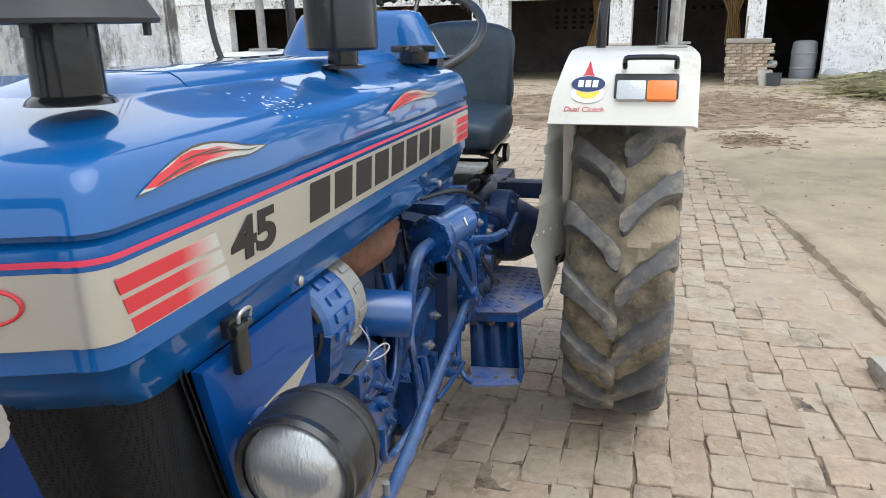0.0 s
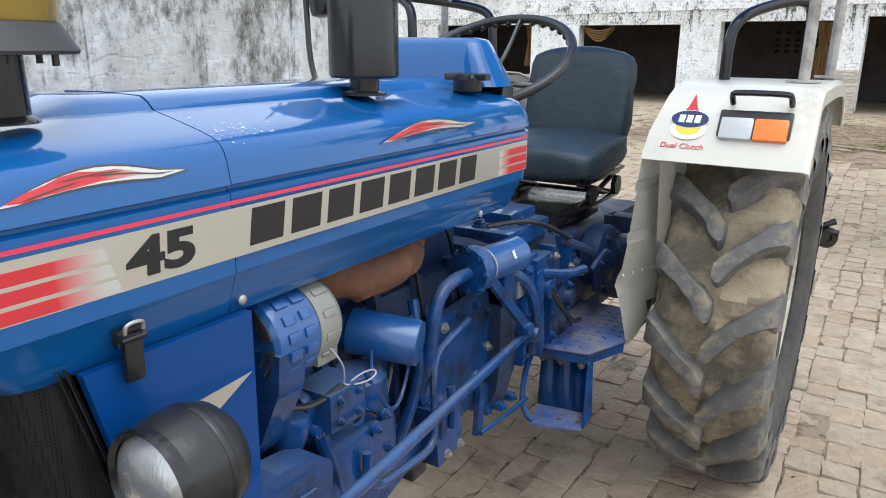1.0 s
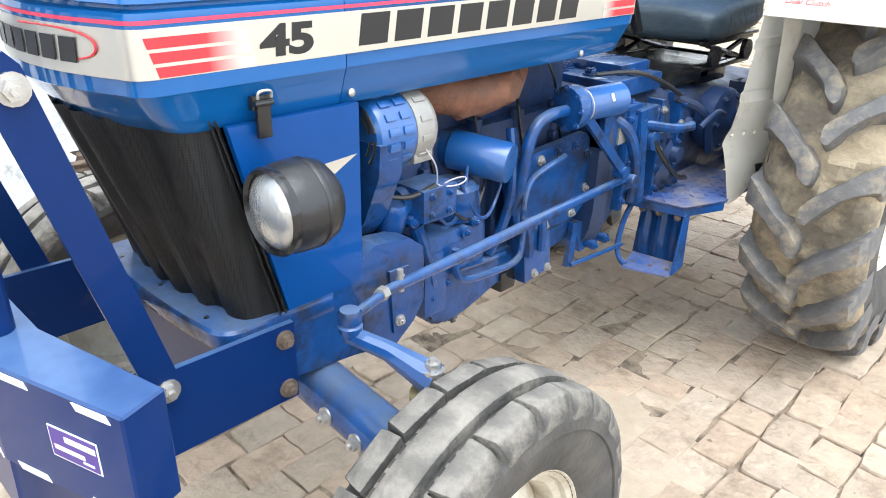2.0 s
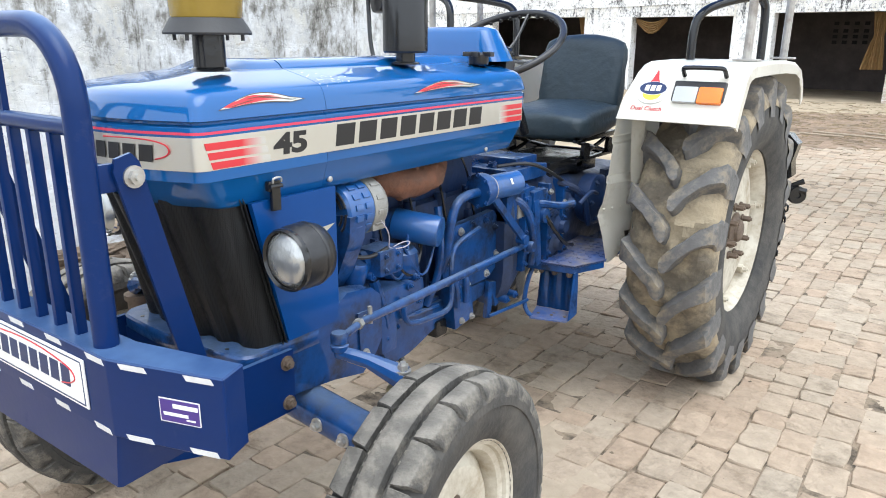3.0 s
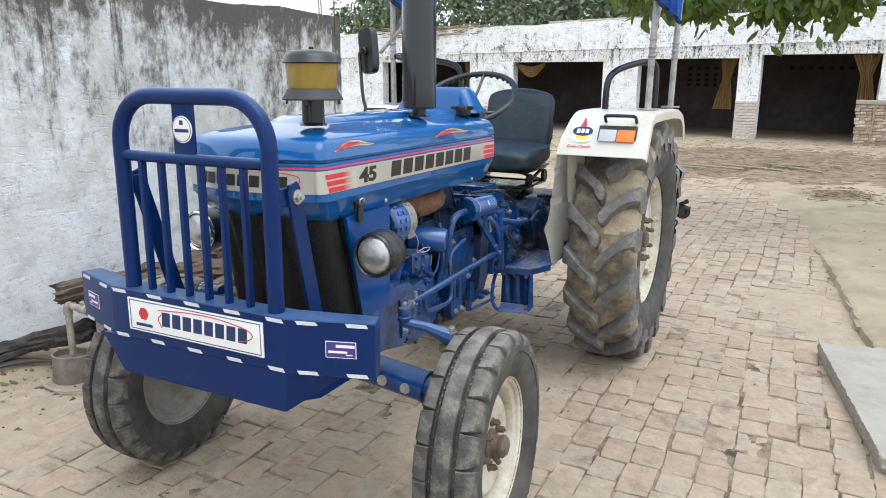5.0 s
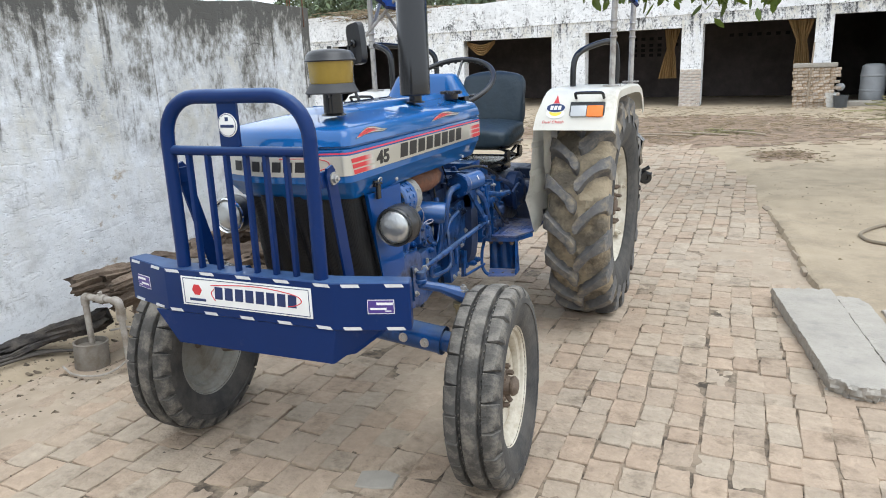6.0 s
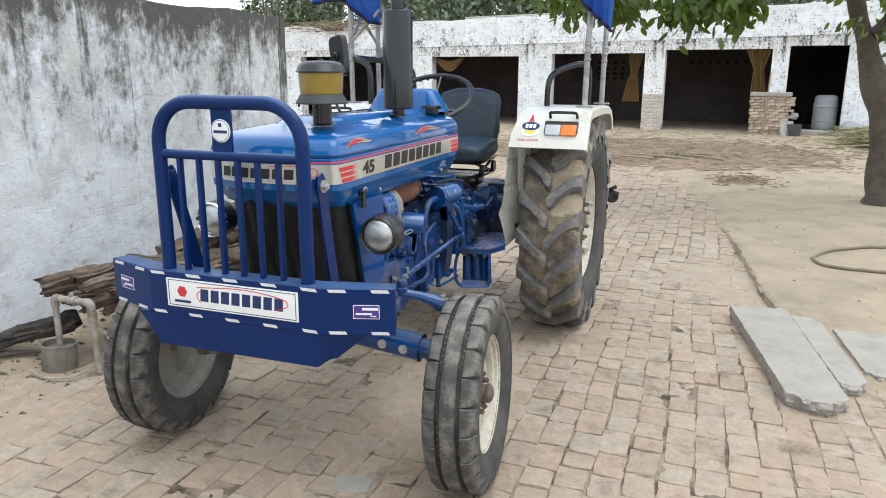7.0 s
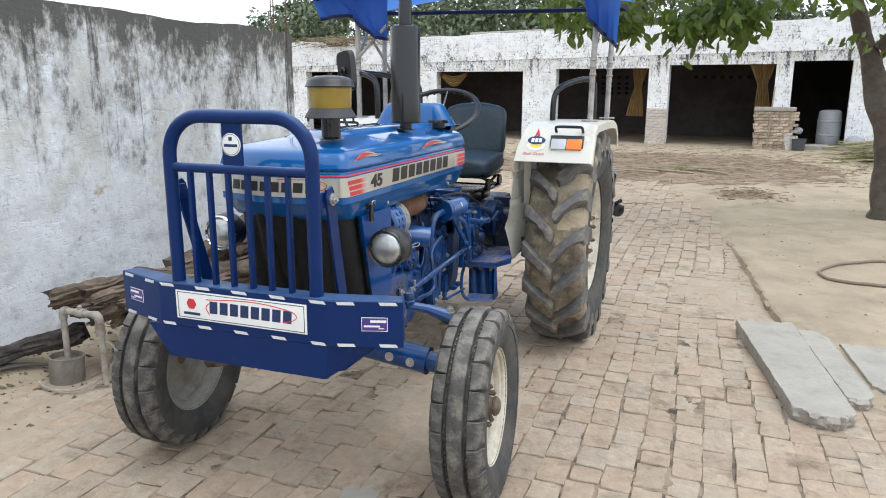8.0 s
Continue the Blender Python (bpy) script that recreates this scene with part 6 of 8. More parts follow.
    tube(bm, smooth_line([(0.23, 1.24, 0.8), (0.25, 1.3, 0.72), (0.25, 1.38, 0.66), (0.24, 1.46, 0.64)], 2), 0.008, 8)
    part("brake_rod", bm, black_metal, gb)
    bm = BM()
    tube(bm, smooth_line([(0.1, 1.1, 0.99), (0.17, 1.2, 1.0), (0.2, 1.3, 0.96), (0.21, 1.42, 0.9)], 3), 0.007, 8)
    part("wiring", bm, black_plastic, gb)
    bm = BM()
    lathe(bm, [(0.1, -0.06), (0.105, -0.05), (0.105, 0.0), (0.09, 0.012), (0.05, 0.02), (0.03, 0.035)], (0.24, 1.68, 0.79), (1, 0, 0), 28)
    for k in range(6):
        hexbolt(bm, (0.252, 1.68 + 0.085 * math.cos(k * 1.05), 0.79 + 0.085 * math.sin(k * 1.05)), (1, 0, 0), 0.008, 0.009)
    tube(bm, smooth_line([(0.27, 1.6, 0.83), (0.29, 1.5, 0.86), (0.28, 1.42, 0.82)], 2), 0.008, 8)
    part("brake_housing", bm, engine_dark, gb)
    bm = BM()
    prism(bm, [(0.938, 0.612), (0.962, 0.6), (0.958, 0.5), (0.945, 0.475), (0.925, 0.478), (0.93, 0.52)], "x", 0.165, 0.18)
    prism(bm, [(0.96, 0.6), (1.08, 0.585), (1.1, 0.54), (1.08, 0.51), (1.0, 0.5)], "x", 0.1, 0.17)
    tube(bm, [(0.185, 0.935, 0.484), (0.19, 1.1, 0.475), (0.19, 1.2, 0.47)], 0.007, 8)
    for y, z in ((1.03, 0.522), (1.09, 0.525)):
        cyl(bm, (0.15, y, z), (0.2, y, z), 0.015, n=12)
        hexbolt(bm, (0.2, y, z), (1, 0, 0), 0.008, 0.008)
    part("lower_bracket", bm, engine_blue, gb)
    bm = BM()
    cyl(bm, (-0.52, 2.08, 0.645), (0.52, 2.08, 0.645), 0.085, 0.085, n=20)
    box(bm, (0, 2.15, 0.68), (0.28, 0.42, 0.34), bev=0.04)
    for s in (1, -1):
        lathe(bm, [(0.13, 0.14), (0.125, 0.2), (0.09, 0.27), (0.085, 0.36)], (0, 2.08, 0.645), (s, 0, 0), 24)
    part("rear_axle", bm, engine_dark, tractor)
    for s in (1, -1):
        bm = BM()
        box(bm, (s * 0.27, 1.93, 0.85), (0.23, 0.075, 0.06), bev=0.008)
        box(bm, (s * 0.165, 1.93, 0.81), (0.03, 0.1, 0.14), bev=0.006)
        br = part("fender_bracket", bm, engine_dark, tractor, "dark blue beam carrying the fender")
        for y in (1.9, 1.96):
            bm = BM()
            hexbolt(bm, (s * 0.18, y, 0.78), (s, 0, 0), 0.009, 0.01)
            part("bolt", bm, rusty_bolt, br)


filter_blue = material("filter_paint", (0.007, 0.074, 0.25), 0.35, 0.0, 0.15, 8, 0.1, 60, coat=0.8, dirt=(0.03, 0.05, 0.09), dirt_at=0.66, dirt_scale=12)
# Engine paint with grease patches; its darker base also holds recess shade.
engine_dark = material("greasy_shaded_engine_paint", (0.006, 0.028, 0.095), 0.45, 0.0, 0.3, 9, 0.5, 45, dirt=(0.02, 0.022, 0.03), dirt_at=0.57, dirt_scale=6)
tread_worn = material("worn_tread_plate", (0.025, 0.075, 0.25), 0.5, 0.1, 0.2, 12, 0.3, 70, dirt=(0.26, 0.22, 0.18), dirt_at=0.55, dirt_scale=8)
engine()


def steps():
    for s in (1, -1):
        # foot platform of tread plate with a turned-down lip
        poly = [(0.12, 1.262), (0.16, 1.257), (0.335, 1.29), (0.392, 1.434), (0.392, 1.72), (0.1, 1.72)]
        bm = BM()
        prism(bm, [(s * x, y) for x, y in poly], "z", 0.6, 0.61)
        pl = part("foot_platform", bm, tread_worn, tractor, "blue tread-plate footboard worn and muddy")
        bm = BM()
        for i in range(8):
            for j in range(11):
                x, y = 0.145 + 0.031 * i, 1.29 + 0.036 * j
                if x < 0.3 + 0.4 * (y - 1.29) and x < 0.375:
                    box(bm, (s * x, y, 0.6115), (0.02, 0.008, 0.004), (0, 0, 40 if (i + j) % 2 else -40), bev=0.0015)
        tagged(part("tread_studs", bm, tread_worn, pl), kind="stuff")
        bm = BM()
        for (x0, y0), (x1, y1) in zip(poly[:3], poly[1:4]):
            loft(bm, [[(s * x0, y0, 0.607), (s * x0, y0, 0.578), (s * x0, y0 + 0.006, 0.578), (s * x0, y0 + 0.006, 0.607)], [(s * x1, y1, 0.607), (s * x1, y1, 0.578), (s * x1 - s * 0.004, y1 + 0.006, 0.578), (s * x1 - s * 0.004, y1 + 0.006, 0.607)]])
        part("platform_lip", bm, engine_blue, pl)
        for x in (0.2, 0.255, 0.315):
            bm = BM()
            hexbolt(bm, (s * x, 1.285 + 0.08 * (x - 0.2), 0.57), (0, -1, 0), 0.008, 0.008)
            part("bolt", bm, rusty_bolt, pl)
        # hanging step: corrugated back, side cheeks, pierced tread
        top, low = [(0.178, 1.325), (0.334, 1.325)], [(0.196, 1.27), (0.352, 1.29)]
        bm = BM()
        n = 12
        rows = []
        for z, (a, b) in ((0.595, top), (0.45, low), (0.43, [(0.198, 1.262), (0.354, 1.282)])):
            row = []
            for k in range(n + 1):
                t = k / n
                fold = 0.012 if k % 4 in (1, 2) else 0.0
                row.append((s * (a[0] + (b[0] - a[0]) * t), a[1] + (b[1] - a[1]) * t - fold * (z > 0.44), z))
            rows.append(row)
        loft(bm, rows, False, False, False)
        bmesh.ops.solidify(bm, geom=bm.faces[:], thickness=0.005)
        back = part("step_back", bm, engine_blue, pl, "ribbed blue step drop plate")
        bm = BM()
        tread = [(0.198, 1.264), (0.354, 1.284), (0.358, 1.205), (0.226, 1.158)]
        loft(bm, [[(s * x, y, z - 0.006) for (x, y), z in zip(tread, (0.428, 0.428, 0.418, 0.42))], [(s * x, y, z) for (x, y), z in zip(tread, (0.428, 0.428, 0.418, 0.42))]])
        part("step_tread", bm, tread_worn, pl, "worn blue step tread with drilled holes")
        for k in range(5):
            bm = BM()
            x, y = (0.235 + 0.05 * k, 1.21 + 0.012 * k) if k < 3 else (0.23 + 0.055 * (k - 3), 1.245)
            cyl(bm, (s * x, y, 0.41), (s * x, y, 0.4245), 0.0065, n=10)
            part("tread_hole", bm, rusty_bolt, pl)
        bm = BM()
        loft(bm, [[(s * x, y, z) for x, y, z in ((0.335, 1.32, 0.59), (0.335, 1.29, 0.58), (0.359, 1.21, 0.42), (0.355, 1.285, 0.425))], [(s * (x + 0.005), y, z) for x, y, z in ((0.335, 1.32, 0.59), (0.335, 1.29, 0.58), (0.359, 1.21, 0.42), (0.355, 1.285, 0.425))]])
        part("step_cheek", bm, engine_blue, pl)
        bm = BM()
        tube(bm, smooth_line([(s * 0.165, 1.285, 0.58), (s * 0.16, 1.25, 0.53), (s * 0.175, 1.2, 0.46), (s * 0.2, 1.18, 0.43), (s * 0.225, 1.175, 0.42)], 2), 0.009, 8)
        part("step_stay", bm, engine_blue, pl)


steps()


def canopy():
    """Sun canopy: four posts on the fenders, a light frame and a loose blue cover."""
    for s in (1, -1):
        for y, dx in ((1.82, 0.0), (2.28, 0.06)):
            bm = BM()
            x = s * (0.735 + dx * 0.5)
            tube(bm, [(x, y, 1.34), (x + s * 0.004, y, 1.7), (x + s * 0.012, y + 0.02, 2.1)], 0.016, 10)
            for z in (1.62, 1.66, 1.7):
                lathe(bm, [(0.017, -0.008), (0.0215, 0.0), (0.017, 0.008)], (x + s * 0.004, y, z), (0, 0, 1), 10)
            box(bm, (x, y, 1.362), (0.09, 0.06, 0.008), bev=0.002)
            post = part("canopy_post", bm, post_metal, tractor, "rust-flecked grey canopy post")
        bm = BM()
        tube(bm, [(s * 0.74, 1.83, 1.72), (s * 0.735, 2.0, 1.95), (s * 0.74, 2.15, 2.08)], 0.011, 8)
        part("canopy_stay", bm, post_metal, tractor)
    bm = BM()
    tube(bm, [(-0.98, 1.68, 2.085), (0.8, 1.68, 2.06), (0.8, 2.75, 2.06), (-0.98, 2.75, 2.085)], 0.014, 8, closed=True)
    part("canopy_frame", bm, tarp_edge, tractor)
    bm = BM()
    rows = []
    for i in range(15):
        x = -1.03 + 1.88 * i / 14
        row = []
        for j in range(11):
            y = 1.66 + 1.12 * j / 10
            z = 2.1 + 0.09 * math.sin(math.pi * i / 14) - 0.02 * math.sin(math.pi * j / 10) + 0.012 * noise.noise(Vector((x * 3, y * 3, 0)))
            row.append((x, y, z))
        rows.append(row)
    loft(bm, rows, False, False, False)
    part("canopy_sheet", bm, tarp, tractor, "faded blue tarpaulin roof", angle=60)

    def flap(pts_top, pts_low, seed):
        bm = BM()
        rows = []
        n = 18
        for k in range(n):
            t = k / (n - 1)
            a = smooth_at(pts_top, t)
            b = smooth_at(pts_low, t)
            rows.append([a.lerp(b, j / 8) + Vector((0, 0.03 * math.sin(7 * t * math.pi + seed) * j / 8, 0)) for j in range(9)])
        loft(bm, rows, False, False, False)
        f = part("canopy_flap", bm, tarp, tractor, "loose hanging flap of blue tarpaulin", angle=60)
        bm = BM()
        tube(bm, [r[-1] for r in rows], 0.011, 6)
        part("flap_hem", bm, tarp_edge, f)

    def smooth_at(pts, t):
        pts = [Vector(p) for p in pts]
        f = t * (len(pts) - 1)
        i = min(int(f), len(pts) - 2)
        return pts[i].lerp(pts[i + 1], f - i)
    flap([(-1.03, 1.75, 2.11), (-0.8, 1.8, 2.11), (-0.52, 1.8, 2.1)], [(-0.985, 1.78, 1.965), (-0.775, 1.8, 1.985), (-0.62, 1.8, 1.85), (-0.53, 1.82, 1.835)], 0.5)
    flap([(0.665, 1.78, 2.08), (0.77, 1.8, 2.08), (0.87, 1.85, 2.08)], [(0.70, 1.76, 1.93), (0.79, 1.78, 1.84), (0.865, 1.82, 1.77)], 1.9)
    # crossed struts beside the far post
    bm = BM()
    tube(bm, [(-0.82, 1.81, 1.65), (-0.634, 1.81, 1.822), (-0.52, 1.83, 1.94)], 0.011, 8)
    tube(bm, [(-0.634, 1.83, 1.822), (-0.6, 2.055, 1.62)], 0.009, 8)
    part("canopy_brace", bm, post_metal, tractor)
    # rear-view mirror on a bent rod beside the cowl
    bm = BM()
    tube(bm, smooth_line([(-0.2, 1.02, 1.28), (-0.36, 1.02, 1.3), (-0.435, 1.03, 1.37), (-0.46, 1.05, 1.56), (-0.47, 1.055, 1.615), (-0.455, 1.05, 1.628), (-0.425, 1.045, 1.628)], 3), 0.008, 8)
    arm = part("mirror_arm", bm, black_metal, tractor)
    bm = BM()
    turn = pose(-0.425, 1.075, 1.628, 0, -9, -25)
    prof = ((0.97, -0.02), (1.0, -0.006), (1.0, 0.012), (0.9, 0.018))
    rings = []
    for k, d in prof:
        ring = []
        for i in range(32):
            a = 2 * math.pi * i / 32
            cx, cz = math.copysign(abs(math.cos(a)) ** 0.42, math.cos(a)), math.copysign(abs(math.sin(a)) ** 0.42, math.sin(a))
            ring.append(turn @ Vector((0.058 * k * cx * (1 + 0.08 * cz), d, 0.104 * k * cz)))
        rings.append(ring)
    loft(bm, rings, True, True, True)
    mirror = part("rear_mirror", bm, black_plastic, arm, "rounded black rear-view mirror")
    bm = BM()
    c = turn @ Vector((0, -0.02, 0))
    out = (turn.to_3x3() @ Vector((0, -1, 0)))
    lathe(bm, [(0.02, 0), (0.02, 0.01), (0.012, 0.016), (0.012, 0.03)], c, out, 14)
    part("knuckle", bm, black_metal, arm)


canopy()


def hitch():
    for s in (1, -1):
        bm = BM()
        tube(bm, [(s * 0.35, 2.2, 0.5), (s * 0.62, 2.7, 0.6), (s * 0.715, 2.78, 0.66)], 0.024, 8)
        tube(bm, [(s * 0.71, 2.78, 0.68), (s * 0.745, 2.79, 0.49)], 0.03, 12, radii=[0.03, 0.028])
        link = part("lower_link", bm, black_metal, tractor, "greasy black rear lift linkage")
        bm = BM()
        tube(bm, [(s * 0.3, 2.35, 1.0), (s * 0.645, 2.78, 0.98)], 0.018, 8)
        prism(bm, [(s * 0.675, 1.0), (s * 0.745, 0.995), (s * 0.79, 0.95), (s * 0.77, 0.86), (s * 0.78, 0.79), (s * 0.745, 0.765), (s * 0.68, 0.77)], "y", 2.74, 2.84)
        part("lift_bracket", bm, black_metal, link)
        bm = BM()
        lathe(bm, [(0.02, -0.06), (0.04, -0.05), (0.046, 0.0), (0.042, 0.012), (0.015, 0.013), (0.013, 0.005)], (s * 0.807, 2.79, 0.695), (s * 0.6, -0.8, 0), 20)
        cyl(bm, (s * 0.685, 2.8, 0.7), (s * 0.805, 2.8, 0.69), 0.018, n=10)
        part("link_eye", bm, black_metal, link)
        for p, q in (((0.785, 2.78, 0.735), (0.85, 2.8, 0.765)), ((0.795, 2.78, 0.73), (0.865, 2.8, 0.715)), ((0.755, 2.78, 0.68), (0.78, 2.77, 0.63))):
            bm = BM()
            tube(bm, [(s * (p[0] - 0.02), p[1], p[2]), (s * (q[0] - 0.02), q[1], q[2])], 0.014, 8, radii=[0.009, 0.015])
            part("linch_pin", bm, black_metal, link)
        for k in range(9):
            bm = BM()
            t = k / 8
            p = Vector((s * (0.76 - 0.02 * t), 2.8, 0.62 - 0.24 * t))
            d = Vector((0, 0.012, 0)) if k % 2 else Vector((0.012, 0, 0))
            tube(bm, [p + Vector((0, 0, 0.022)), p + d + Vector((0, 0, 0.012)), p + d - Vector((0, 0, 0.012)), p - Vector((0, 0, 0.022)), p - d - Vector((0, 0, 0.012)), p - d + Vector((0, 0, 0.012))], 0.0055, 6, closed=True)
            part("chain_link", bm, black_metal, link)
    bm = BM()
    cyl(bm, (-0.66, 2.74, 0.67), (0.66, 2.74, 0.67), 0.025, n=12)
    part("draw_bar", bm, black_metal, tractor)


hitch()


# ---- loose things in the yard ----
concrete = material("weathered_concrete", (0.35, 0.32, 0.275), 0.94, 0, 0.14, 7, 1.0, 55, dirt=(0.27, 0.25, 0.22), dirt_at=0.62, dirt_scale=6, dirt_soft=0.1, dist=0.006)
pvc = material("dirty_pvc", (0.4, 0.37, 0.33), 0.6, 0, 0.15, 9, 0.2, 60, dirt=(0.2, 0.165, 0.125), dirt_at=0.52, dirt_scale=10)
bark = material("dry_log_bark", (0.175, 0.13, 0.095), 0.95, 0, 0.35, 8, 1.0, 24, dirt=(0.06, 0.042, 0.03), dirt_at=0.52, dirt_scale=5, stretch=(1, 1, 1), dist=0.02)
wood_end = material("grey_log_wood", (0.33, 0.27, 0.2), 0.95, 0, 0.25, 14, 0.8, 40)
casing_mat = material("grey_casing", (0.24, 0.22, 0.19), 0.8, 0, 0.2, 9, 0.3, 60, dirt=(0.14, 0.11, 0.08), dirt_at=0.52, dirt_scale=10)
hose_mat = material("muddy_hose", (0.2, 0.16, 0.11), 0.7, 0, 0.15, 9, 0.1, 60)
cable_mat = material("black_cable", (0.07, 0.06, 0.05), 0.6, 0, 0.2, 9, 0.1, 60)
mango_leaf = material("mango_leaf", (0.06, 0.102, 0.017), 0.42, 0, 0.3, 3, 0.1, 60, island=0.6)
_n, _l = mango_leaf.node_tree.nodes, mango_leaf.node_tree.links
_thin = _n.new("ShaderNodeBsdfTranslucent")
_thin.inputs["Color"].default_value = (0.16, 0.22, 0.03, 1)
_both = _n.new("ShaderNodeMixShader")
_both.inputs[0].default_value = 0.4
_l.new(_n["Principled BSDF"].outputs[0], _both.inputs[1])
_l.new(_thin.outputs[0], _both.inputs[2])
_l.new(_both.outputs[0], _n["Material Output"].inputs["Surface"])
# Leaf green paled and greyed: the distance haze is put into it.
far_leaf = material("distant_leaf", (0.115, 0.15, 0.085), 0.7, 0, 0.3, 0.6, 0.0, island=0.5)
tree_bark = material("tree_bark", (0.08, 0.064, 0.05), 0.95, 0, 0.35, 9, 1.0, 22, dirt=(0.15, 0.13, 0.105), dirt_at=0.6, dirt_scale=4, dist=0.02)
straw_mat = material("straw", (0.2, 0.15, 0.09), 0.9, 0, 0.3, 6, 0.0, island=0.4)
litter_mat = material("dark_litter", (0.13, 0.1, 0.07), 0.95, 0, 0.3, 6, 0.0, island=0.5)
curtain_mat = material("sacking_curtain", (0.33, 0.2, 0.08), 0.85, 0, 0.2, 5, 0.3, 50)
drum_mat = material("grey_drum", (0.3, 0.31, 0.32), 0.6, 0, 0.1, 4, 0.1, 50)
bucket_white = material("white_bucket", (0.7, 0.7, 0.68), 0.5, 0, 0.08, 8, 0.1, 50, dirt=(0.35, 0.3, 0.24), dirt_at=0.6, dirt_scale=9)
bucket_dark = material("dark_bucket", (0.06, 0.065, 0.07), 0.55, 0, 0.15, 8, 0.1, 50)
fodder = material("green_fodder", (0.2, 0.18, 0.09), 0.9, 0, 0.3, 6, 0.0, island=0.5)


def concrete_slab(corners, thick, z, seed, label):
    """A broken precast slab: rough ends, chipped arrises."""
    pts, wears = [], []
    for i in range(len(corners)):
        a, b = Vector((*corners[i], 0)), Vector((*corners[(i + 1) % len(corners)], 0))
        n = max(4, int((b - a).length / 0.014))
        side = (b - a).normalized().cross(Vector((0, 0, 1)))
        rough = 0.012 if (b - a).length < 0.5 else 0.002
        for k in range(n):
            p = a.lerp(b, k / n)
            pts.append(p + side * rough * (2.2 * noise.noise(p * 9 + Vector((seed, 0, 0))) + 1.5 * noise.noise(p * 26 + Vector((seed, 3, 0)))) * (0 if k == 0 else 1))
            wears.append(1.0 if (b - a).length < 0.5 else 0.25)
    c = sum(pts, Vector()) / len(pts)
    bm = BM()
    rings = []
    for zz, k in ((0.0, 0.985), (thick * 0.2, 0.992), (thick * 0.4, 0.998), (thick * 0.6, 1.0), (thick * 0.78, 0.999), (thick * 0.93, 0.995), (thick, 0.99)):
        ring = []
        for p, worn in zip(pts, wears):
            q = c + (p - c) * k + Vector((0, 0, z + zz))
            chip = noise.noise_vector(q * 45) * 0.9 + noise.noise_vector(q * 110) * 0.6
            low = 0.012 * worn * max(0.0, noise.noise(p * 14 + Vector((0, seed, 4)))) if zz > thick * 0.7 else 0.0
            ring.append(tuple(q + Vector((chip.x, chip.y, chip.z * 0.4)) * (0.003 + 0.014 * worn) - Vector((0, 0, low))))
        rings.append(ring)
    loft(bm, rings)
    return thing("concrete_slab", bm, concrete, label, "slab", "slabs lying by the paving", angle=12)


concrete_slab([(1.642, 2.474), (1.976, 2.54), (2.135, 1.19), (2.06, 1.1), (1.93, 1.085), (1.857, 1.19)], 0.072, 0.0, 1, "long grey precast concrete slab with broken end")
concrete_slab([(1.995, 2.44), (2.09, 2.47), (2.16, 2.36), (2.26, 1.45), (2.2, 1.385), (2.125, 1.4)], 0.06, 0.0, 2, "narrow grey concrete slab with rough end")
concrete_slab([(2.22, 2.3), (2.6, 2.34), (2.62, 1.6), (2.34, 1.58), (2.28, 1.64)], 0.045, 0.0, 4, "short grey concrete slab half in dust")
bm = BM()
box(bm, (2.45, 1.75, 0.0), (0.3, 0.2, 0.07), (0, 0, 12), bev=0.012)
thing("stone_block", bm, concrete, "small grey stone block in the dust", "stone")


def hose():
    bm = BM()
    pts = [(3.9, 5.1), (3.3, 5.0), (2.85, 4.86), (2.5, 4.6), (2.3, 4.25), (2.36, 4.0), (2.6, 3.88), (2.95, 3.9), (3.4, 4.05), (4.0, 4.2)]
    tube(bm, [Vector((p.x, p.y, ground_height(p.x, p.y) + 0.013)) for p in smooth_line([(*p, 0) for p in pts], 3)], 0.014, 8)
    thing("hose", bm, hose_mat, "brown muddy water hose looped on the earth", "hose")


hose()


def log(a, b, r0, r1, seed, label, mat=None):
    a, b = Vector(a), Vector(b)
    bm = BM()
    n, k = 44, 30
    m = basis(b - a).to_3x3()
    rings = []
    for i in range(n + 1):
        t = i / n
        c = a.lerp(b, t) + 0.05 * noise.noise_vector(Vector((seed, t * 2.2, 0)))
        ring = []
        for j in range(k):
            q = 2 * math.pi * j / k
            r = (r0 + (r1 - r0) * t) * (1 + 0.42 * noise.fractal(Vector((math.cos(q) * 2.0, math.sin(q) * 2.0, t * 3 + seed)), 0.8, 2.2, 6))
            r *= 1.08 + 0.1 * noise.noise(Vector((q * 3.5, t * 1.5, seed * 3))) - 0.4 * abs(noise.noise(Vector((math.cos(q) * 2.6, math.sin(q) * 2.6, t * 2.4 + seed * 5)))) - 0.1 * abs(noise.noise(Vector((q * 5, t * 5, seed))))
            end = 0.07 * noise.noise(Vector((math.cos(q) * 2.5, math.sin(q) * 2.5, seed * 7))) if i in (0, n) else 0.0
            ring.append(tuple(c + m @ Vector((r * math.cos(q), r * math.sin(q), end))))
        rings.append(ring)
    loft(bm, rings)
    return thing("log", bm, mat or bark, label, "log", "logs stacked by the wall", angle=50)


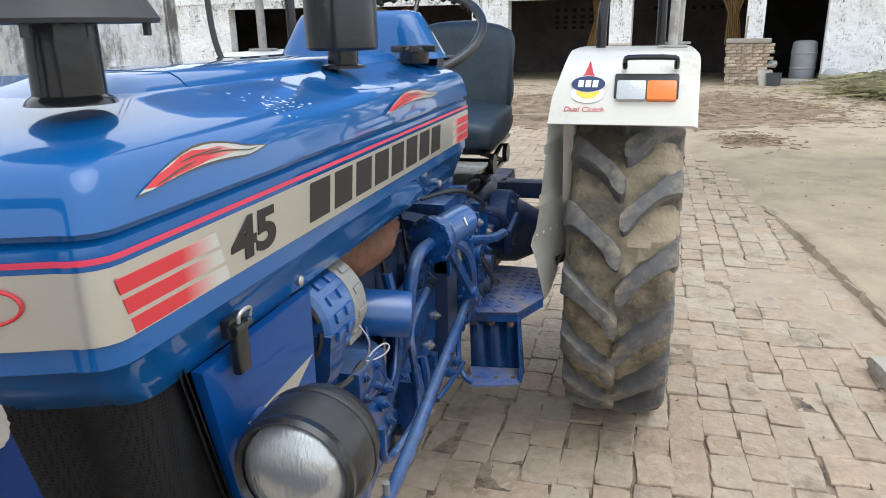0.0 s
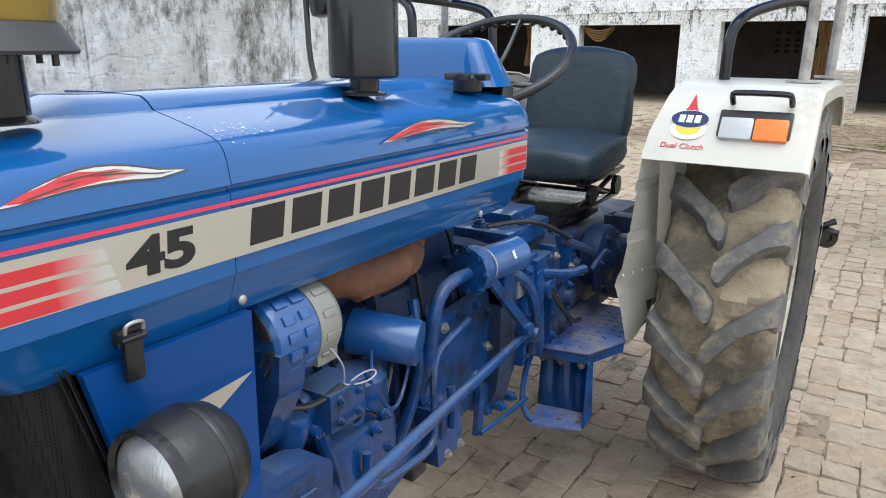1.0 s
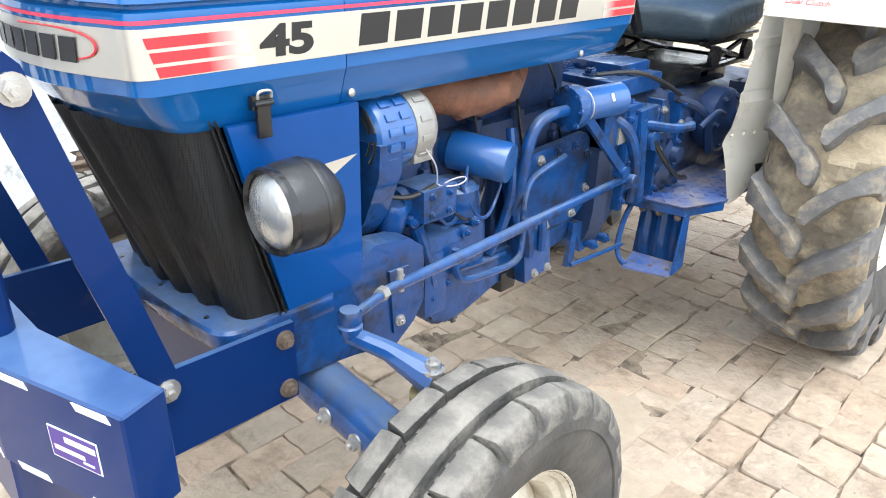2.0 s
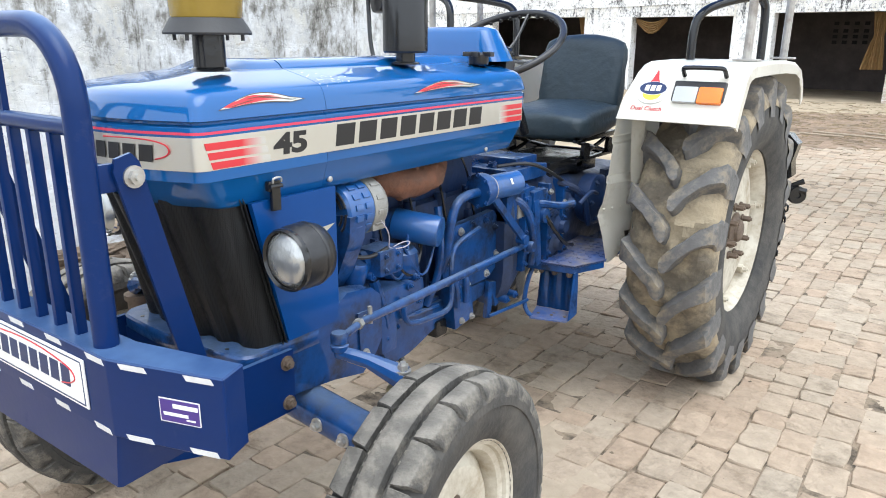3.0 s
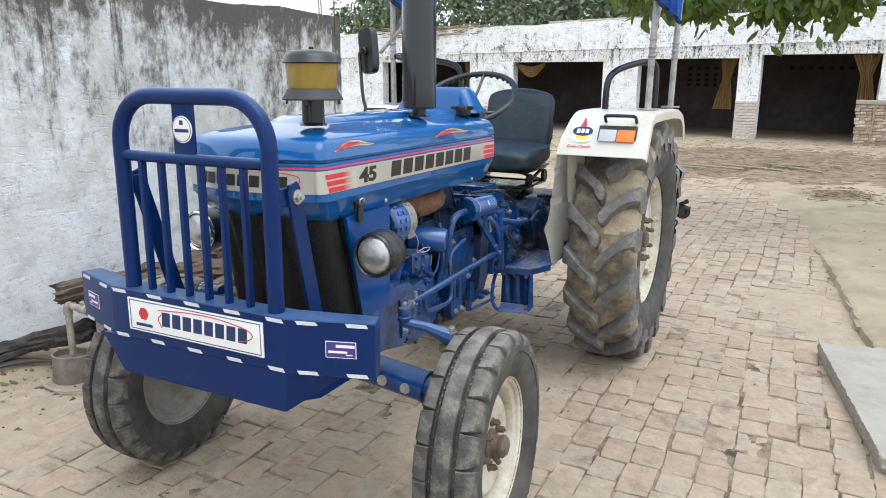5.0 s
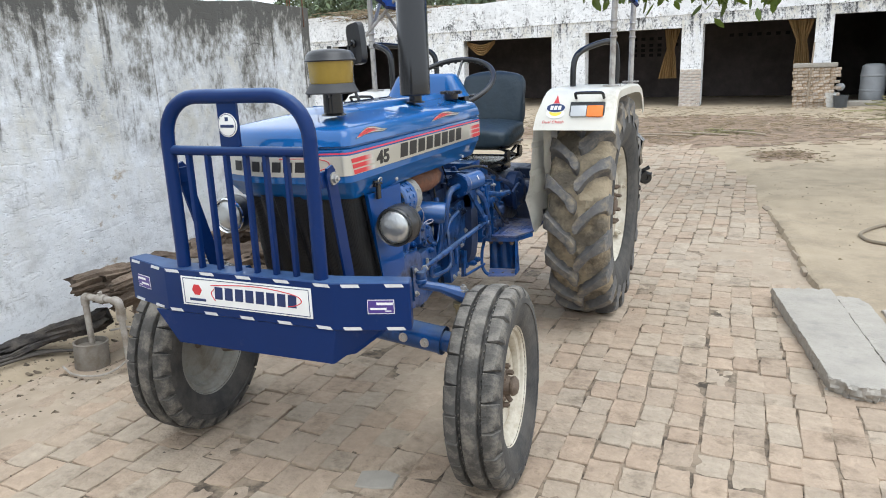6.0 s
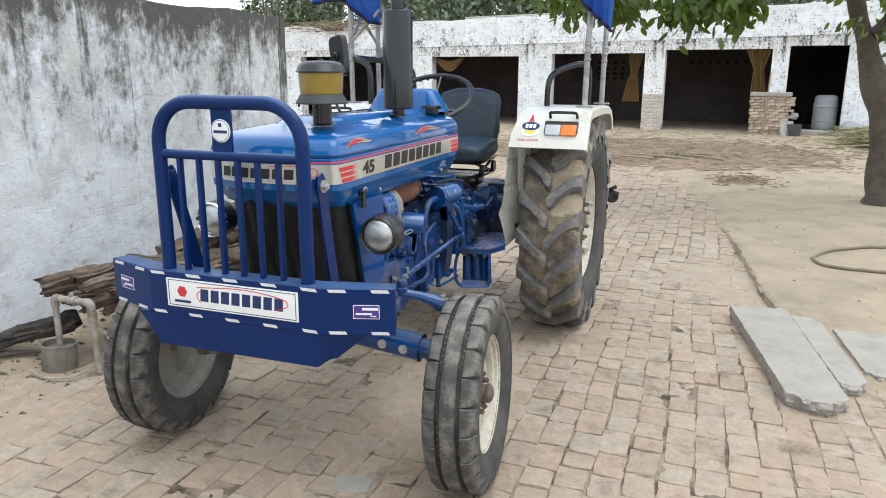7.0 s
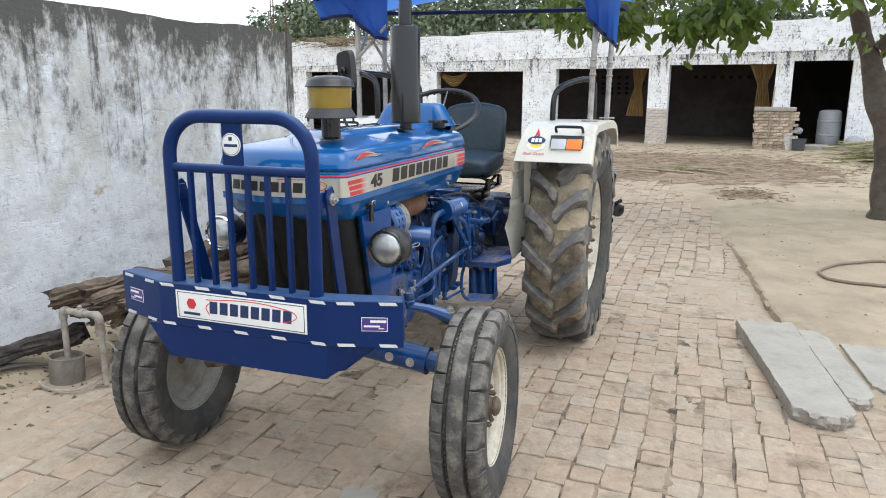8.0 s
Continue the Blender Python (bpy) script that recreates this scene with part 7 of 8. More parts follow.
log((-1.84, 0.32, 0.43), (-1.45, 0.95, 0.45), 0.05, 0.07, 1.0, "thick dry bark-covered log on the stack")
log((-1.5, 0.55, 0.47), (-1.05, 1.25, 0.5), 0.05, 0.07, 1.7, "split bark log lying across the stack")
log((-1.66, 0.62, 0.27), (-1.2, 1.3, 0.33), 0.07, 0.085, 2.0, "weathered grey-brown log in the stack")
log((-1.55, 0.72, 0.1), (-1.05, 1.5, 0.12), 0.085, 0.08, 3.0, "dark log at the foot of the stack")
log((-1.42, 0.6, 0.33), (-0.95, 1.3, 0.36), 0.055, 0.07, 3.6, "crooked log on the open side of the stack")
log((-1.9, 0.8, 0.22), (-1.45, 1.7, 0.3), 0.085, 0.1, 4.0, "split dry log lying behind the stack")
log((-1.75, 1.1, 0.42), (-1.3, 1.75, 0.56), 0.08, 0.07, 5.0, "knotty root log leaning on the stack")
log((-1.5, 1.35, 0.6), (-1.15, 2.0, 0.78), 0.07, 0.06, 5.5, "pale gnarled root on top of the stack")
log((-1.95, 1.1, 0.25), (-1.6, 2.2, 0.38), 0.09, 0.1, 6.0, "long dry log beside the wall")
log((-1.4, 1.3, 0.16), (-0.9, 2.1, 0.24), 0.1, 0.1, 6.6, "broken log half buried in the dirt bank")
log((-1.85, 1.9, 0.25), (-1.2, 3.0, 0.35), 0.12, 0.1, 7.0, "thick old log by the wall")
log((-1.38, 0.95, 0.56), (-1.2, 1.2, 0.62), 0.06, 0.045, 8.0, "short gnarled stump on the stack")
charred = material("charred_wood", (0.03, 0.026, 0.024), 0.9, 0, 0.4, 12, 1.0, 30, dirt=(0.12, 0.1, 0.08), dirt_at=0.6, dirt_scale=9, dist=0.01)
log((-2.17, 0.08, 0.12), (-1.84, 0.5, 0.2), 0.035, 0.055, 9.0, "dark charred branch by the wall", charred)
log((-2.17, -0.1, 0.1), (-1.98, 0.36, 0.1), 0.014, 0.02, 11.0, "black sooty stick beside the cables", charred)
for _k, (_x, _y, _z, _l, _r) in enumerate(((-1.8, 0.4, 0.36, 0.6, 0.03), (-1.7, 0.34, 0.39, 0.7, 0.028), (-1.62, 0.36, 0.44, 0.6, 0.03), (-1.72, 0.42, 0.485, 0.55, 0.026), (-1.58, 0.4, 0.36, 0.7, 0.034), (-1.48, 0.46, 0.42, 0.6, 0.03), (-1.86, 0.5, 0.3, 0.6, 0.034), (-1.74, 0.52, 0.31, 0.6, 0.036), (-1.6, 0.5, 0.3, 0.6, 0.034))):
    log((_x, _y, _z), (_x + _l * 0.55, _y + _l * 0.8, _z + 0.03), _r, _r * 1.15, 20.0 + 1.3 * _k, "thin split stick of dry firewood on the stack")


def standpipe():
    bm = BM()
    e = 0.017
    tube(bm, [(-1.755, 0.32, 0.060), (-1.755, 0.32, 0.345)], e, 12)
    base = thing("standpipe", bm, pvc, "dirty pale plastic standpipe beside the logs", "water pipe")
    bm = BM()
    tube(bm, smooth_line([(-1.755, 0.32, 0.340), (-1.755, 0.32, 0.385), (-1.715, 0.315, 0.388)], 2), e * 1.3, 12)
    part("elbow", bm, pvc, base)
    bm = BM()
    tube(bm, [(-1.725, 0.315, 0.388), (-1.515, 0.3, 0.392)], e, 12)
    tube(bm, [(-1.645, 0.31, 0.390), (-1.585, 0.305, 0.391)], e * 1.4, 12)
    tube(bm, [(-1.615, 0.306, 0.390), (-1.615, 0.30, 0.430)], 0.011, 8)
    part("cross_pipe", bm, pvc, base)
    bm = BM()
    tube(bm, smooth_line([(-1.525, 0.3, 0.392), (-1.490, 0.298, 0.392), (-1.485, 0.298, 0.350)], 2), e * 1.3, 12)
    tube(bm, [(-1.485, 0.298, 0.350), (-1.485, 0.298, 0.290)], e * 1.45, 12)
    part("elbow", bm, pvc, base)
    bm = BM()
    tube(bm, [(-1.485, 0.298, 0.310), (-1.470, 0.29, 0.020)], e * 0.95, 12)
    part("down_pipe", bm, pvc, base)
    bm = BM()
    shell(bm, [(0.088, -0.05), (0.087, 0.07), (0.09, 0.088), (0.08, 0.09), (0.078, -0.05)], (-1.75, 0.3, 0.05), (0.03, 0.05, 1), 28)
    lathe(bm, [(0.08, 0.06), (0.03, 0.07)], (-1.75, 0.3, 0.05), (0.03, 0.05, 1), 20)
    thing("well_casing", bm, casing_mat, "short pale plastic well casing in the dirt", "pipe end")
    bm = BM()
    tube(bm, smooth_line([(-1.83, 0.18, 0.03), (-1.68, 0.12, 0.02), (-1.5, 0.2, 0.02), (-1.47, 0.38, 0.12), (-1.57, 0.45, 0.2), (-1.72, 0.42, 0.16)], 3), 0.006, 8)
    thing("thin_hose", bm, pvc, "thin pale tube curled beside the standpipe", "hose")
    for k, zz in enumerate((0.125, 0.11, 0.1)):
        bm = BM()
        tube(bm, smooth_line([(-2.17 + 0.03 * k, -1.2, zz), (-2.15 + 0.03 * k, -0.5, zz), (-2.12 + 0.035 * k, 0.0, zz - 0.01), (-2.05 + 0.02 * k, 0.25, 0.07), (-1.93, 0.36, 0.04)], 3), 0.0085, 8)
        thing("cable", bm, cable_mat, "dusty dark cable lying along the wall foot", "cable", "cables by the wall")


standpipe()


def leaf_cloud(points, size, rng, droop=0.5):
    """Many single leaves in one mesh: folded lance shapes."""
    verts, faces = [], []
    for p in points:
        d = Vector((rng.uniform(-1, 1), rng.uniform(-1, 1), rng.uniform(-1, 0.3) - droop)).normalized()
        s = d.cross(Vector((rng.uniform(-1, 1), rng.uniform(-1, 1), rng.uniform(-1, 1)))).normalized()
        nrm = d.cross(s)
        l = size * rng.uniform(0.65, 1.25)
        w = l * 0.22
        b = len(verts)
        for t, k, lift in ((0, 0, 0), (0.35, 1, 0.03), (0.75, 0.75, 0.0), (1.0, 0, -0.08)):
            c = Vector(p) + d * l * t - nrm * l * lift
            verts += [tuple(c - s * w * k + nrm * w * 0.25 * k), tuple(c), tuple(c + s * w * k + nrm * w * 0.25 * k)]
        for i in range(3):
            q = b + 3 * i
            faces += [(q, q + 1, q + 4, q + 3), (q + 1, q + 2, q + 5, q + 4)]
    me = bpy.data.meshes.new("leaves")
    me.from_pydata(verts, [], faces)
    return me


def mango_tree():
    rng = random.Random(7)
    base = base_empty("mango_tree", "leafy mango tree with a thick bent trunk", "tree", (3.38, 7.5, 0))
    base.matrix_world = Matrix()
    bm = BM()
    trunk = smooth_line([(3.4, 7.5, -0.05), (3.37, 7.5, 0.25), (3.34, 7.5, 0.7), (3.3, 7.5, 1.2), (3.14, 7.5, 1.6), (2.97, 7.5, 2.1), (2.81, 7.48, 2.55), (2.5, 7.0, 3.4)], 2)
    radii = [0.19 if i < 4 else 0.15 + 0.07 * math.exp(-((p.z - 1.35) / 0.22) ** 2) - 0.025 * p.z for i, p in enumerate(trunk)]
    tube(bm, trunk, 0.15, 18, radii=radii)
    for v in bm.verts:
        v.co += 0.03 * noise.noise_vector(v.co * 4)
    part("trunk", bm, tree_bark, base, angle=60)
    limbs = [[(3.1, 7.42, 2.0), (3.6, 7.3, 2.7), (4.3, 7.0, 3.3)], [(2.6, 7.1, 3.2), (1.6, 6.4, 3.5), (0.6, 5.9, 3.3)], [(2.6, 7.1, 3.2), (2.2, 6.0, 3.4), (1.5, 5.2, 3.1)], [(2.5, 7.0, 3.4), (2.2, 7.6, 4.4), (1.5, 8.0, 5.0)], [(2.7, 7.2, 3.0), (3.4, 6.2, 3.6), (3.9, 5.6, 3.5)], [(1.6, 6.4, 3.5), (1.0, 6.8, 3.2), (0.3, 7.2, 2.9)]]
    tips = []
    for l in limbs:
        bm = BM()
        line = smooth_line(l, 2)
        tube(bm, line, 0.05, 8, radii=[0.07 - 0.05 * i / len(line) for i in range(len(line))])
        part("limb", bm, tree_bark, base, angle=60)
        tips += line[3:]
    pts = []
    for p in tips:
        for _ in range(5):
            c = p + Vector((rng.gauss(0, 0.35), rng.gauss(0, 0.35), rng.gauss(-0.05, 0.28)))
            for _ in range(16):
                pts.append(c + Vector((rng.gauss(0, 0.1), rng.gauss(0, 0.1), rng.gauss(0, 0.08))))
    # low hanging sprays over the yard
    for cx, cy, cz, n in ((-0.28, 5.6, 2.4, 70), (-0.1, 5.6, 2.28, 70), (0.15, 5.6, 2.26, 80), (0.4, 5.6, 2.3, 110), (0.52, 5.6, 2.18, 60), (0.98, 5.5, 2.22, 90), (1.12, 5.55, 2.14, 70), (1.25, 5.6, 2.26, 110), (1.45, 5.5, 2.24, 110), (1.66, 5.6, 2.28, 70), (1.62, 5.6, 2.16, 40), (2.0, 5.5, 2.46, 16), (2.4, 5.6, 2.45, 22), (2.8, 5.7, 2.45, 22), (1.4, 5.7, 2.5, 60), (0.2, 5.8, 2.5, 60), (2.6, 6.2, 2.6, 60), (3.3, 6.5, 2.75, 60), (0.9, 6.0, 2.75, 80), (1.45, 6.1, 2.8, 80)):
        for _ in range(n):
            pts.append(Vector((cx + rng.gauss(0, 0.095), cy + rng.gauss(0, 0.16), cz + rng.gauss(0, 0.085))))
    me = leaf_cloud(pts, 0.15, rng)
    me.materials.append(mango_leaf)
    crown = new("crown", me)
    crown.parent = base
    tagged(crown, "long drooping green mango leaves", kind="stuff")


mango_tree()


def far_tree(x, y, h, spread, seed, tint):
    rng = random.Random(seed)
    base = base_empty("background_tree", "hazy green tree behind the shed", "tree", (0, 0, 0), "trees behind the shed")
    bm = BM()
    tube(bm, [(x, y, 0), (x + 0.2, y, h * 0.3), (x + 0.1, y, h * 0.6)], 0.2, 8, radii=[0.3, 0.22, 0.12])
    part("trunk", bm, tree_bark, base)
    pts = []
    for _ in range(52):
        a, e = rng.uniform(0, 6.28), rng.uniform(-0.5, 1.0)
        r = spread * rng.uniform(0.35, 1.0)
        c = Vector((x + r * math.cos(a) * 0.9, y + r * math.sin(a) * 0.8, h * 0.62 + e * h * 0.36 * (1 - 0.4 * r / spread)))
        for _ in range(65):
            pts.append(c + Vector((rng.gauss(0, 0.42), rng.gauss(0, 0.42), rng.gauss(0, 0.32))))
    me = leaf_cloud(pts, 0.34, rng, 0.2)
    me.materials.append(far_leaf)
    cr = new("crown", me)
    cr.parent = base
    tagged(cr, kind="stuff")


for i, (x, y, h, sp) in enumerate(((-18, 33, 7.4, 3.4), (-13.5, 36, 8.4, 3.6), (-9.5, 33, 7.2, 3.2), (-6.0, 37, 8.0, 3.6), (-2.0, 35, 7.4, 3.4), (2.0, 38, 7.4, 3.2), (6.5, 40, 6.0, 3.0), (-23, 38, 6.6, 3.2))):
    far_tree(x, y, h, sp, 20 + i, 0)


# ---- things at the shed ----
def curtain(x, z0, z1, w0, wm, w1, seed, lean=0.0):
    bm = BM()
    n, k = 18, 30
    rows = []
    for i in range(n + 1):
        t = i / n
        pinch = w0 + (wm - w0) * min(1, t / 0.42) if t < 0.42 else wm + (w1 - wm) * ((t - 0.42) / 0.58) ** 0.7
        rows.append([(x + lean * t + pinch * (j / k - 0.5), 0.2 + 0.05 * math.sin(j * 1.45 + seed + 0.8 * t) * (0.5 + 0.5 * abs(t - 0.42)), z0 + (z1 - z0) * t) for j in range(k + 1)])
    loft(bm, rows, False, False, False)
    bmesh.ops.solidify(bm, geom=bm.faces[:], thickness=0.008)
    c = thing("curtain", bm, curtain_mat, "ochre sacking curtain tied back in the shed opening", "curtain", "curtains of the shed", angle=60)
    c.matrix_world = SHED


curtain(-0.98, 2.09, 0.78, 0.42, 0.2, 0.5, 0.2, -0.1)
curtain(2.2, 2.17, 0.95, 0.62, 0.24, 0.4, 1.1, 0.08)
curtain(-8.95, 2.06, 0.9, 0.4, 0.2, 0.42, 2.3)
bm = BM()
swag = []
for k in range(11):
    swag.append(smooth_line([(-7.2, 0.1 - 0.03 * (k % 2), 2.03 - 0.012 * k), (-6.7, 0.08 - 0.04 * (k % 2), 1.88 - 0.04 * k), (-6.25, 0.1 - 0.03 * (k % 2), 2.05 - 0.01 * k)], 3))
loft(bm, swag, False, False, False)
bmesh.ops.solidify(bm, geom=bm.faces[:], thickness=0.01)
sw = thing("curtain", bm, curtain_mat, "ochre cloth swag rolled up under the lintel", "curtain", "curtains of the shed")
sw.matrix_world = SHED


def brick_stack():
    """Dry-laid brick pier in front of the shed pillar."""
    bm = BM()
    box(bm, (0, 0, 0.5), (0.86, 0.36, 1.0))
    pier = thing("brick_pier", bm, old_brick, "rough dry-laid brick pier with a capping slab", "brick pier")
    rng = random.Random(5)
    shapes = []
    for w in (0.225, 0.11):
        for _ in range(3):
            b2 = BM()
            box(b2, (0, 0, 0), (w, 0.13, 0.068), (0, 0, rng.uniform(-2, 2)), bev=0.008)
            shapes.append(mesh_of("brick", b2, old_brick))
    for row in range(13):
        x = -0.45 - 0.05 * rng.random()
        while x < 0.42:
            i = rng.randrange(3) if rng.random() < 0.75 else 3 + rng.randrange(3)
            w = 0.225 if i < 3 else 0.11
            ob = new("brick", shapes[i])
            ob.parent = pier
            ob.matrix_basis = pose(x + w / 2, -0.15 + rng.uniform(-0.03, 0.02), 0.04 + 0.076 * row, 0, 0, rng.uniform(-3, 3))
            x += w + 0.012
    bm = BM()
    box(bm, (0, -0.05, 1.05), (0.98, 0.42, 0.1), bev=0.02)
    part("capping", bm, concrete, pier, "pale capping slab")
    bm = BM()
    tube(bm, [(-0.12, -0.26, 0), (-0.06, -0.2, 1.6)], 0.02, 8)
    part("bamboo_pole", bm, wood_end, pier, "leaning bamboo pole")
    pier.matrix_world = SHED @ pose(2.62, -0.42, 0.0)


brick_stack()


def pillar_bricks():
    """Bare courses showing at the foot of a shed pillar."""
    host = bpy.data.objects["wall_shed_4"]
    rng = random.Random(9)
    b2 = BM()
    box(b2, (0, 0, 0), (0.225, 0.06, 0.066), bev=0.008)
    full = mesh_of("brick", b2, washed_brick)
    b2 = BM()
    box(b2, (0, 0, 0), (0.11, 0.06, 0.066), bev=0.008)
    half = mesh_of("brick", b2, washed_brick)
    inv = host.matrix_world.inverted()
    for row in range(13):
        x = -0.70 + (0.0 if row % 2 else -0.0)
        seq = [full, full, half] if row % 2 else [half, full, full]
        for me in seq:
            w = 0.225 if me is full else 0.11
            ob = new("brick", me)
            ob.parent = host
            ob.matrix_basis = inv @ SHED @ pose(x + w / 2, 0.0 + rng.uniform(-0.012, 0.004), 0.06 + 0.077 * row, 0, 0, rng.uniform(-1.5, 1.5))
            x += w - 0.005


pillar_bricks()


def vent_holes():
    """Vents pierced in the back wall: near-black blocks, the holes' darkness put into colour."""
    host = bpy.data.objects["wall_shed_back"]
    hole = material("vent_dark", (0.012, 0.012, 0.012), 0.9, 0, 0.1, 5, 0.0)
    b2 = BM()
    box(b2, (0, 0, 0), (0.13, 0.02, 0.1), bev=0.006)
    me = mesh_of("vent", b2, hole)
    spots = [(0.05 + 0.27 * k, 1.93) for k in range(11)] + [(-3.0 + 0.27 * k, 1.93) for k in range(9)]
    spots += [(-3.0 + 0.27 * k, 1.72) for k in range(6)] + [(-3.0 + 0.27 * k, 1.56) for k in range(5)] + [(-3.0 + 0.27 * k, 1.4) for k in range(4)]
    for x, z in spots:
        ob = new("vent", me)
        ob.parent = host
        ob.matrix_basis = pose(x, 4.44, z)


vent_holes()


def vessel(name, prof, at, mat, label, category, n=28):
    bm = BM()
    lathe(bm, prof, at, (0, 0, 1), n)
    return bm


def shed_things():
    def place(bm, name, mat, label, cat):
        ob = thing(name, bm, mat, label, cat)
        ob.matrix_world = SHED
        return ob
    bm = vessel("", [(0.13, 0), (0.135, 0.01), (0.155, 0.36), (0.16, 0.37), (0.15, 0.37), (0.128, 0.03), (0.02, 0.03)], (3.02, -0.55, 0.02), None, "", "")
    b = place(bm, "bucket", bucket_white, "white plastic bucket beside the brick pier", "bucket")
    bm = vessel("", [(0.13, 0), (0.14, 0.01), (0.165, 0.3), (0.175, 0.31), (0.16, 0.31), (0.135, 0.03), (0.02, 0.03)], (3.24, -0.75, 0.02), None, "", "")
    place(bm, "bucket", bucket_dark, "dark grey bucket with a pale label", "bucket")
    bm = vessel("", [(0.06, 0), (0.1, 0.05), (0.11, 0.1), (0.08, 0.16), (0.02, 0.17)], (3.2, -0.3, 0.42), None, "", "")
    place(bm, "steel_pot", drum_mat, "small round steel pot behind the buckets", "pot")
    bm = BM()
    lathe(bm, [(0.27, 0), (0.29, 0.03), (0.29, 0.3), (0.3, 0.31), (0.3, 0.34), (0.29, 0.35), (0.29, 0.66), (0.3, 0.67), (0.3, 0.7), (0.29, 0.71), (0.27, 0.92), (0.2, 0.97), (0.1, 0.98)], (3.93, 0.55, 0.05), (0, 0, 1), 32)
    place(bm, "storage_drum", drum_mat, "tall grey plastic drum standing in the doorway", "drum")
    bm = BM()
    bmesh.ops.create_icosphere(bm, subdivisions=3, radius=0.26, matrix=pose(4.5, -0.35, 0.2) @ Matrix.Diagonal((1.0, 0.8, 0.8, 1)))
    for v in bm.verts:
        v.co += 0.03 * noise.noise_vector(v.co * 5)
    place(bm, "sack", drum_mat, "grey rounded sack leaning by the door", "sack")
    bm = BM()
    box(bm, (3.62, -0.12, 0.06), (1.6, 0.7, 0.17), bev=0.02)
    t = place(bm, "trim_threshold", concrete, "low pale cement threshold of the shed door", "threshold")
    tagged(t, kind="structure")
    bm = BM()
    tube(bm, smooth_line([(-6.2, 0.15, 3.18), (-4.9, 0.12, 3.2), (-3.2, 0.15, 3.22)], 2), 0.045, 10)
    place(bm, "roof_pipe", pvc, "pale pipe lying on the shed parapet", "pipe")


shed_things()


def stalks(name, n, area, size, mat, label, category, seed, height=0.02, thick=0.004):
    """Loose stalks, straw and twigs, all lying about."""
    rng = random.Random(seed)
    verts, faces = [], []
    for _ in range(n):
        x, y = area(rng)
        a = rng.uniform(0, math.pi)
        l = size * rng.uniform(0.3, 1.0)
        z = ground_height(x, y) + 0.006 + height * rng.random() ** 2
        z = max(z, 0.004 + height * rng.random() ** 2)
        d = Vector((math.cos(a), math.sin(a), rng.uniform(-0.12, 0.12) * (height > 0.03))) * l / 2
        s = Vector((-math.sin(a), math.cos(a), 0)) * thick * rng.uniform(0.5, 1.3)
        c = Vector((x, y, z))
        up = Vector((0, 0, thick))
        b = len(verts)
        for e in (-1, 1):
            verts += [tuple(c + e * d - s - up), tuple(c + e * d + s - up), tuple(c + e * d + up)]
        faces += [(b, b + 1, b + 4, b + 3), (b + 1, b + 2, b + 5, b + 4), (b + 2, b, b + 3, b + 5), (b, b + 2, b + 1), (b + 3, b + 4, b + 5)]
    me = bpy.data.meshes.new(name)
    me.from_pydata(verts, [], faces)
    me.materials.append(mat)
    return tagged(new(name, me), label, category, kind="stuff")


stalks("straw_litter", 4200, lambda r: (r.uniform(-9, 5.5), 10.2 + 8.2 * r.random() ** 0.8) if r.random() < 0.3 else (0.4 + r.gauss(0, 2.2), 13.4 + r.gauss(0, 1.5)), 0.22, straw_mat, "scattered straw over the far yard", "straw", 1, 0.02, 0.0035)
stalks("straw_heap", 160, lambda r: (1.92 + r.gauss(0, 0.25), 9.0 + r.gauss(0, 0.35)), 0.14, straw_mat, "trampled brown straw patch on the earth", "straw", 2, 0.03)
stalks("fodder_heap", 2600, lambda r: (5.6 + r.gauss(0, 0.55), 15.8 + r.gauss(0, 0.8)), 0.8, fodder, "heap of cut green and dry fodder stalks", "fodder", 3, 0.35, 0.012)
def crumbs(name, n, area, size, mat, label, category, seed):
    """Chips, clods and bits of bark: small uneven lumps lying about."""
    rng = random.Random(seed)
    verts, faces = [], []
    for _ in range(n):
        x, y = area(rng)
        r = size * (0.25 + 1.5 * rng.random() ** 4)
        turn = rng.uniform(0, 6.28)
        z = max(ground_height(x, y), -0.002)
        b = len(verts)
        for k in range(5):
            a = turn + 2 * math.pi * k / 5
            q = r * rng.uniform(0.5, 1.2)
            verts.append((x + q * math.cos(a) * 1.5 * math.cos(turn) + q * math.sin(a) * 0.4, y + q * math.sin(a), z - 0.002))
        verts += [(x + rng.uniform(-0.4, 0.4) * r, y + rng.uniform(-0.4, 0.4) * r, z + r * rng.uniform(0.25, 0.8)), (x + rng.uniform(-0.5, 0.5) * r, y + rng.uniform(-0.5, 0.5) * r, z + r * rng.uniform(0.1, 0.5))]
        faces += [(b + k, b + (k + 1) % 5, b + (5 if k < 3 else 6)) for k in range(5)] + [(b, b + 5, b + 6), (b + 3, b + 6, b + 5)]
    me = bpy.data.meshes.new(name)
    me.from_pydata(verts, [], faces)
    me.materials.append(mat)
    return tagged(new(name, me), label, category, kind="stuff")


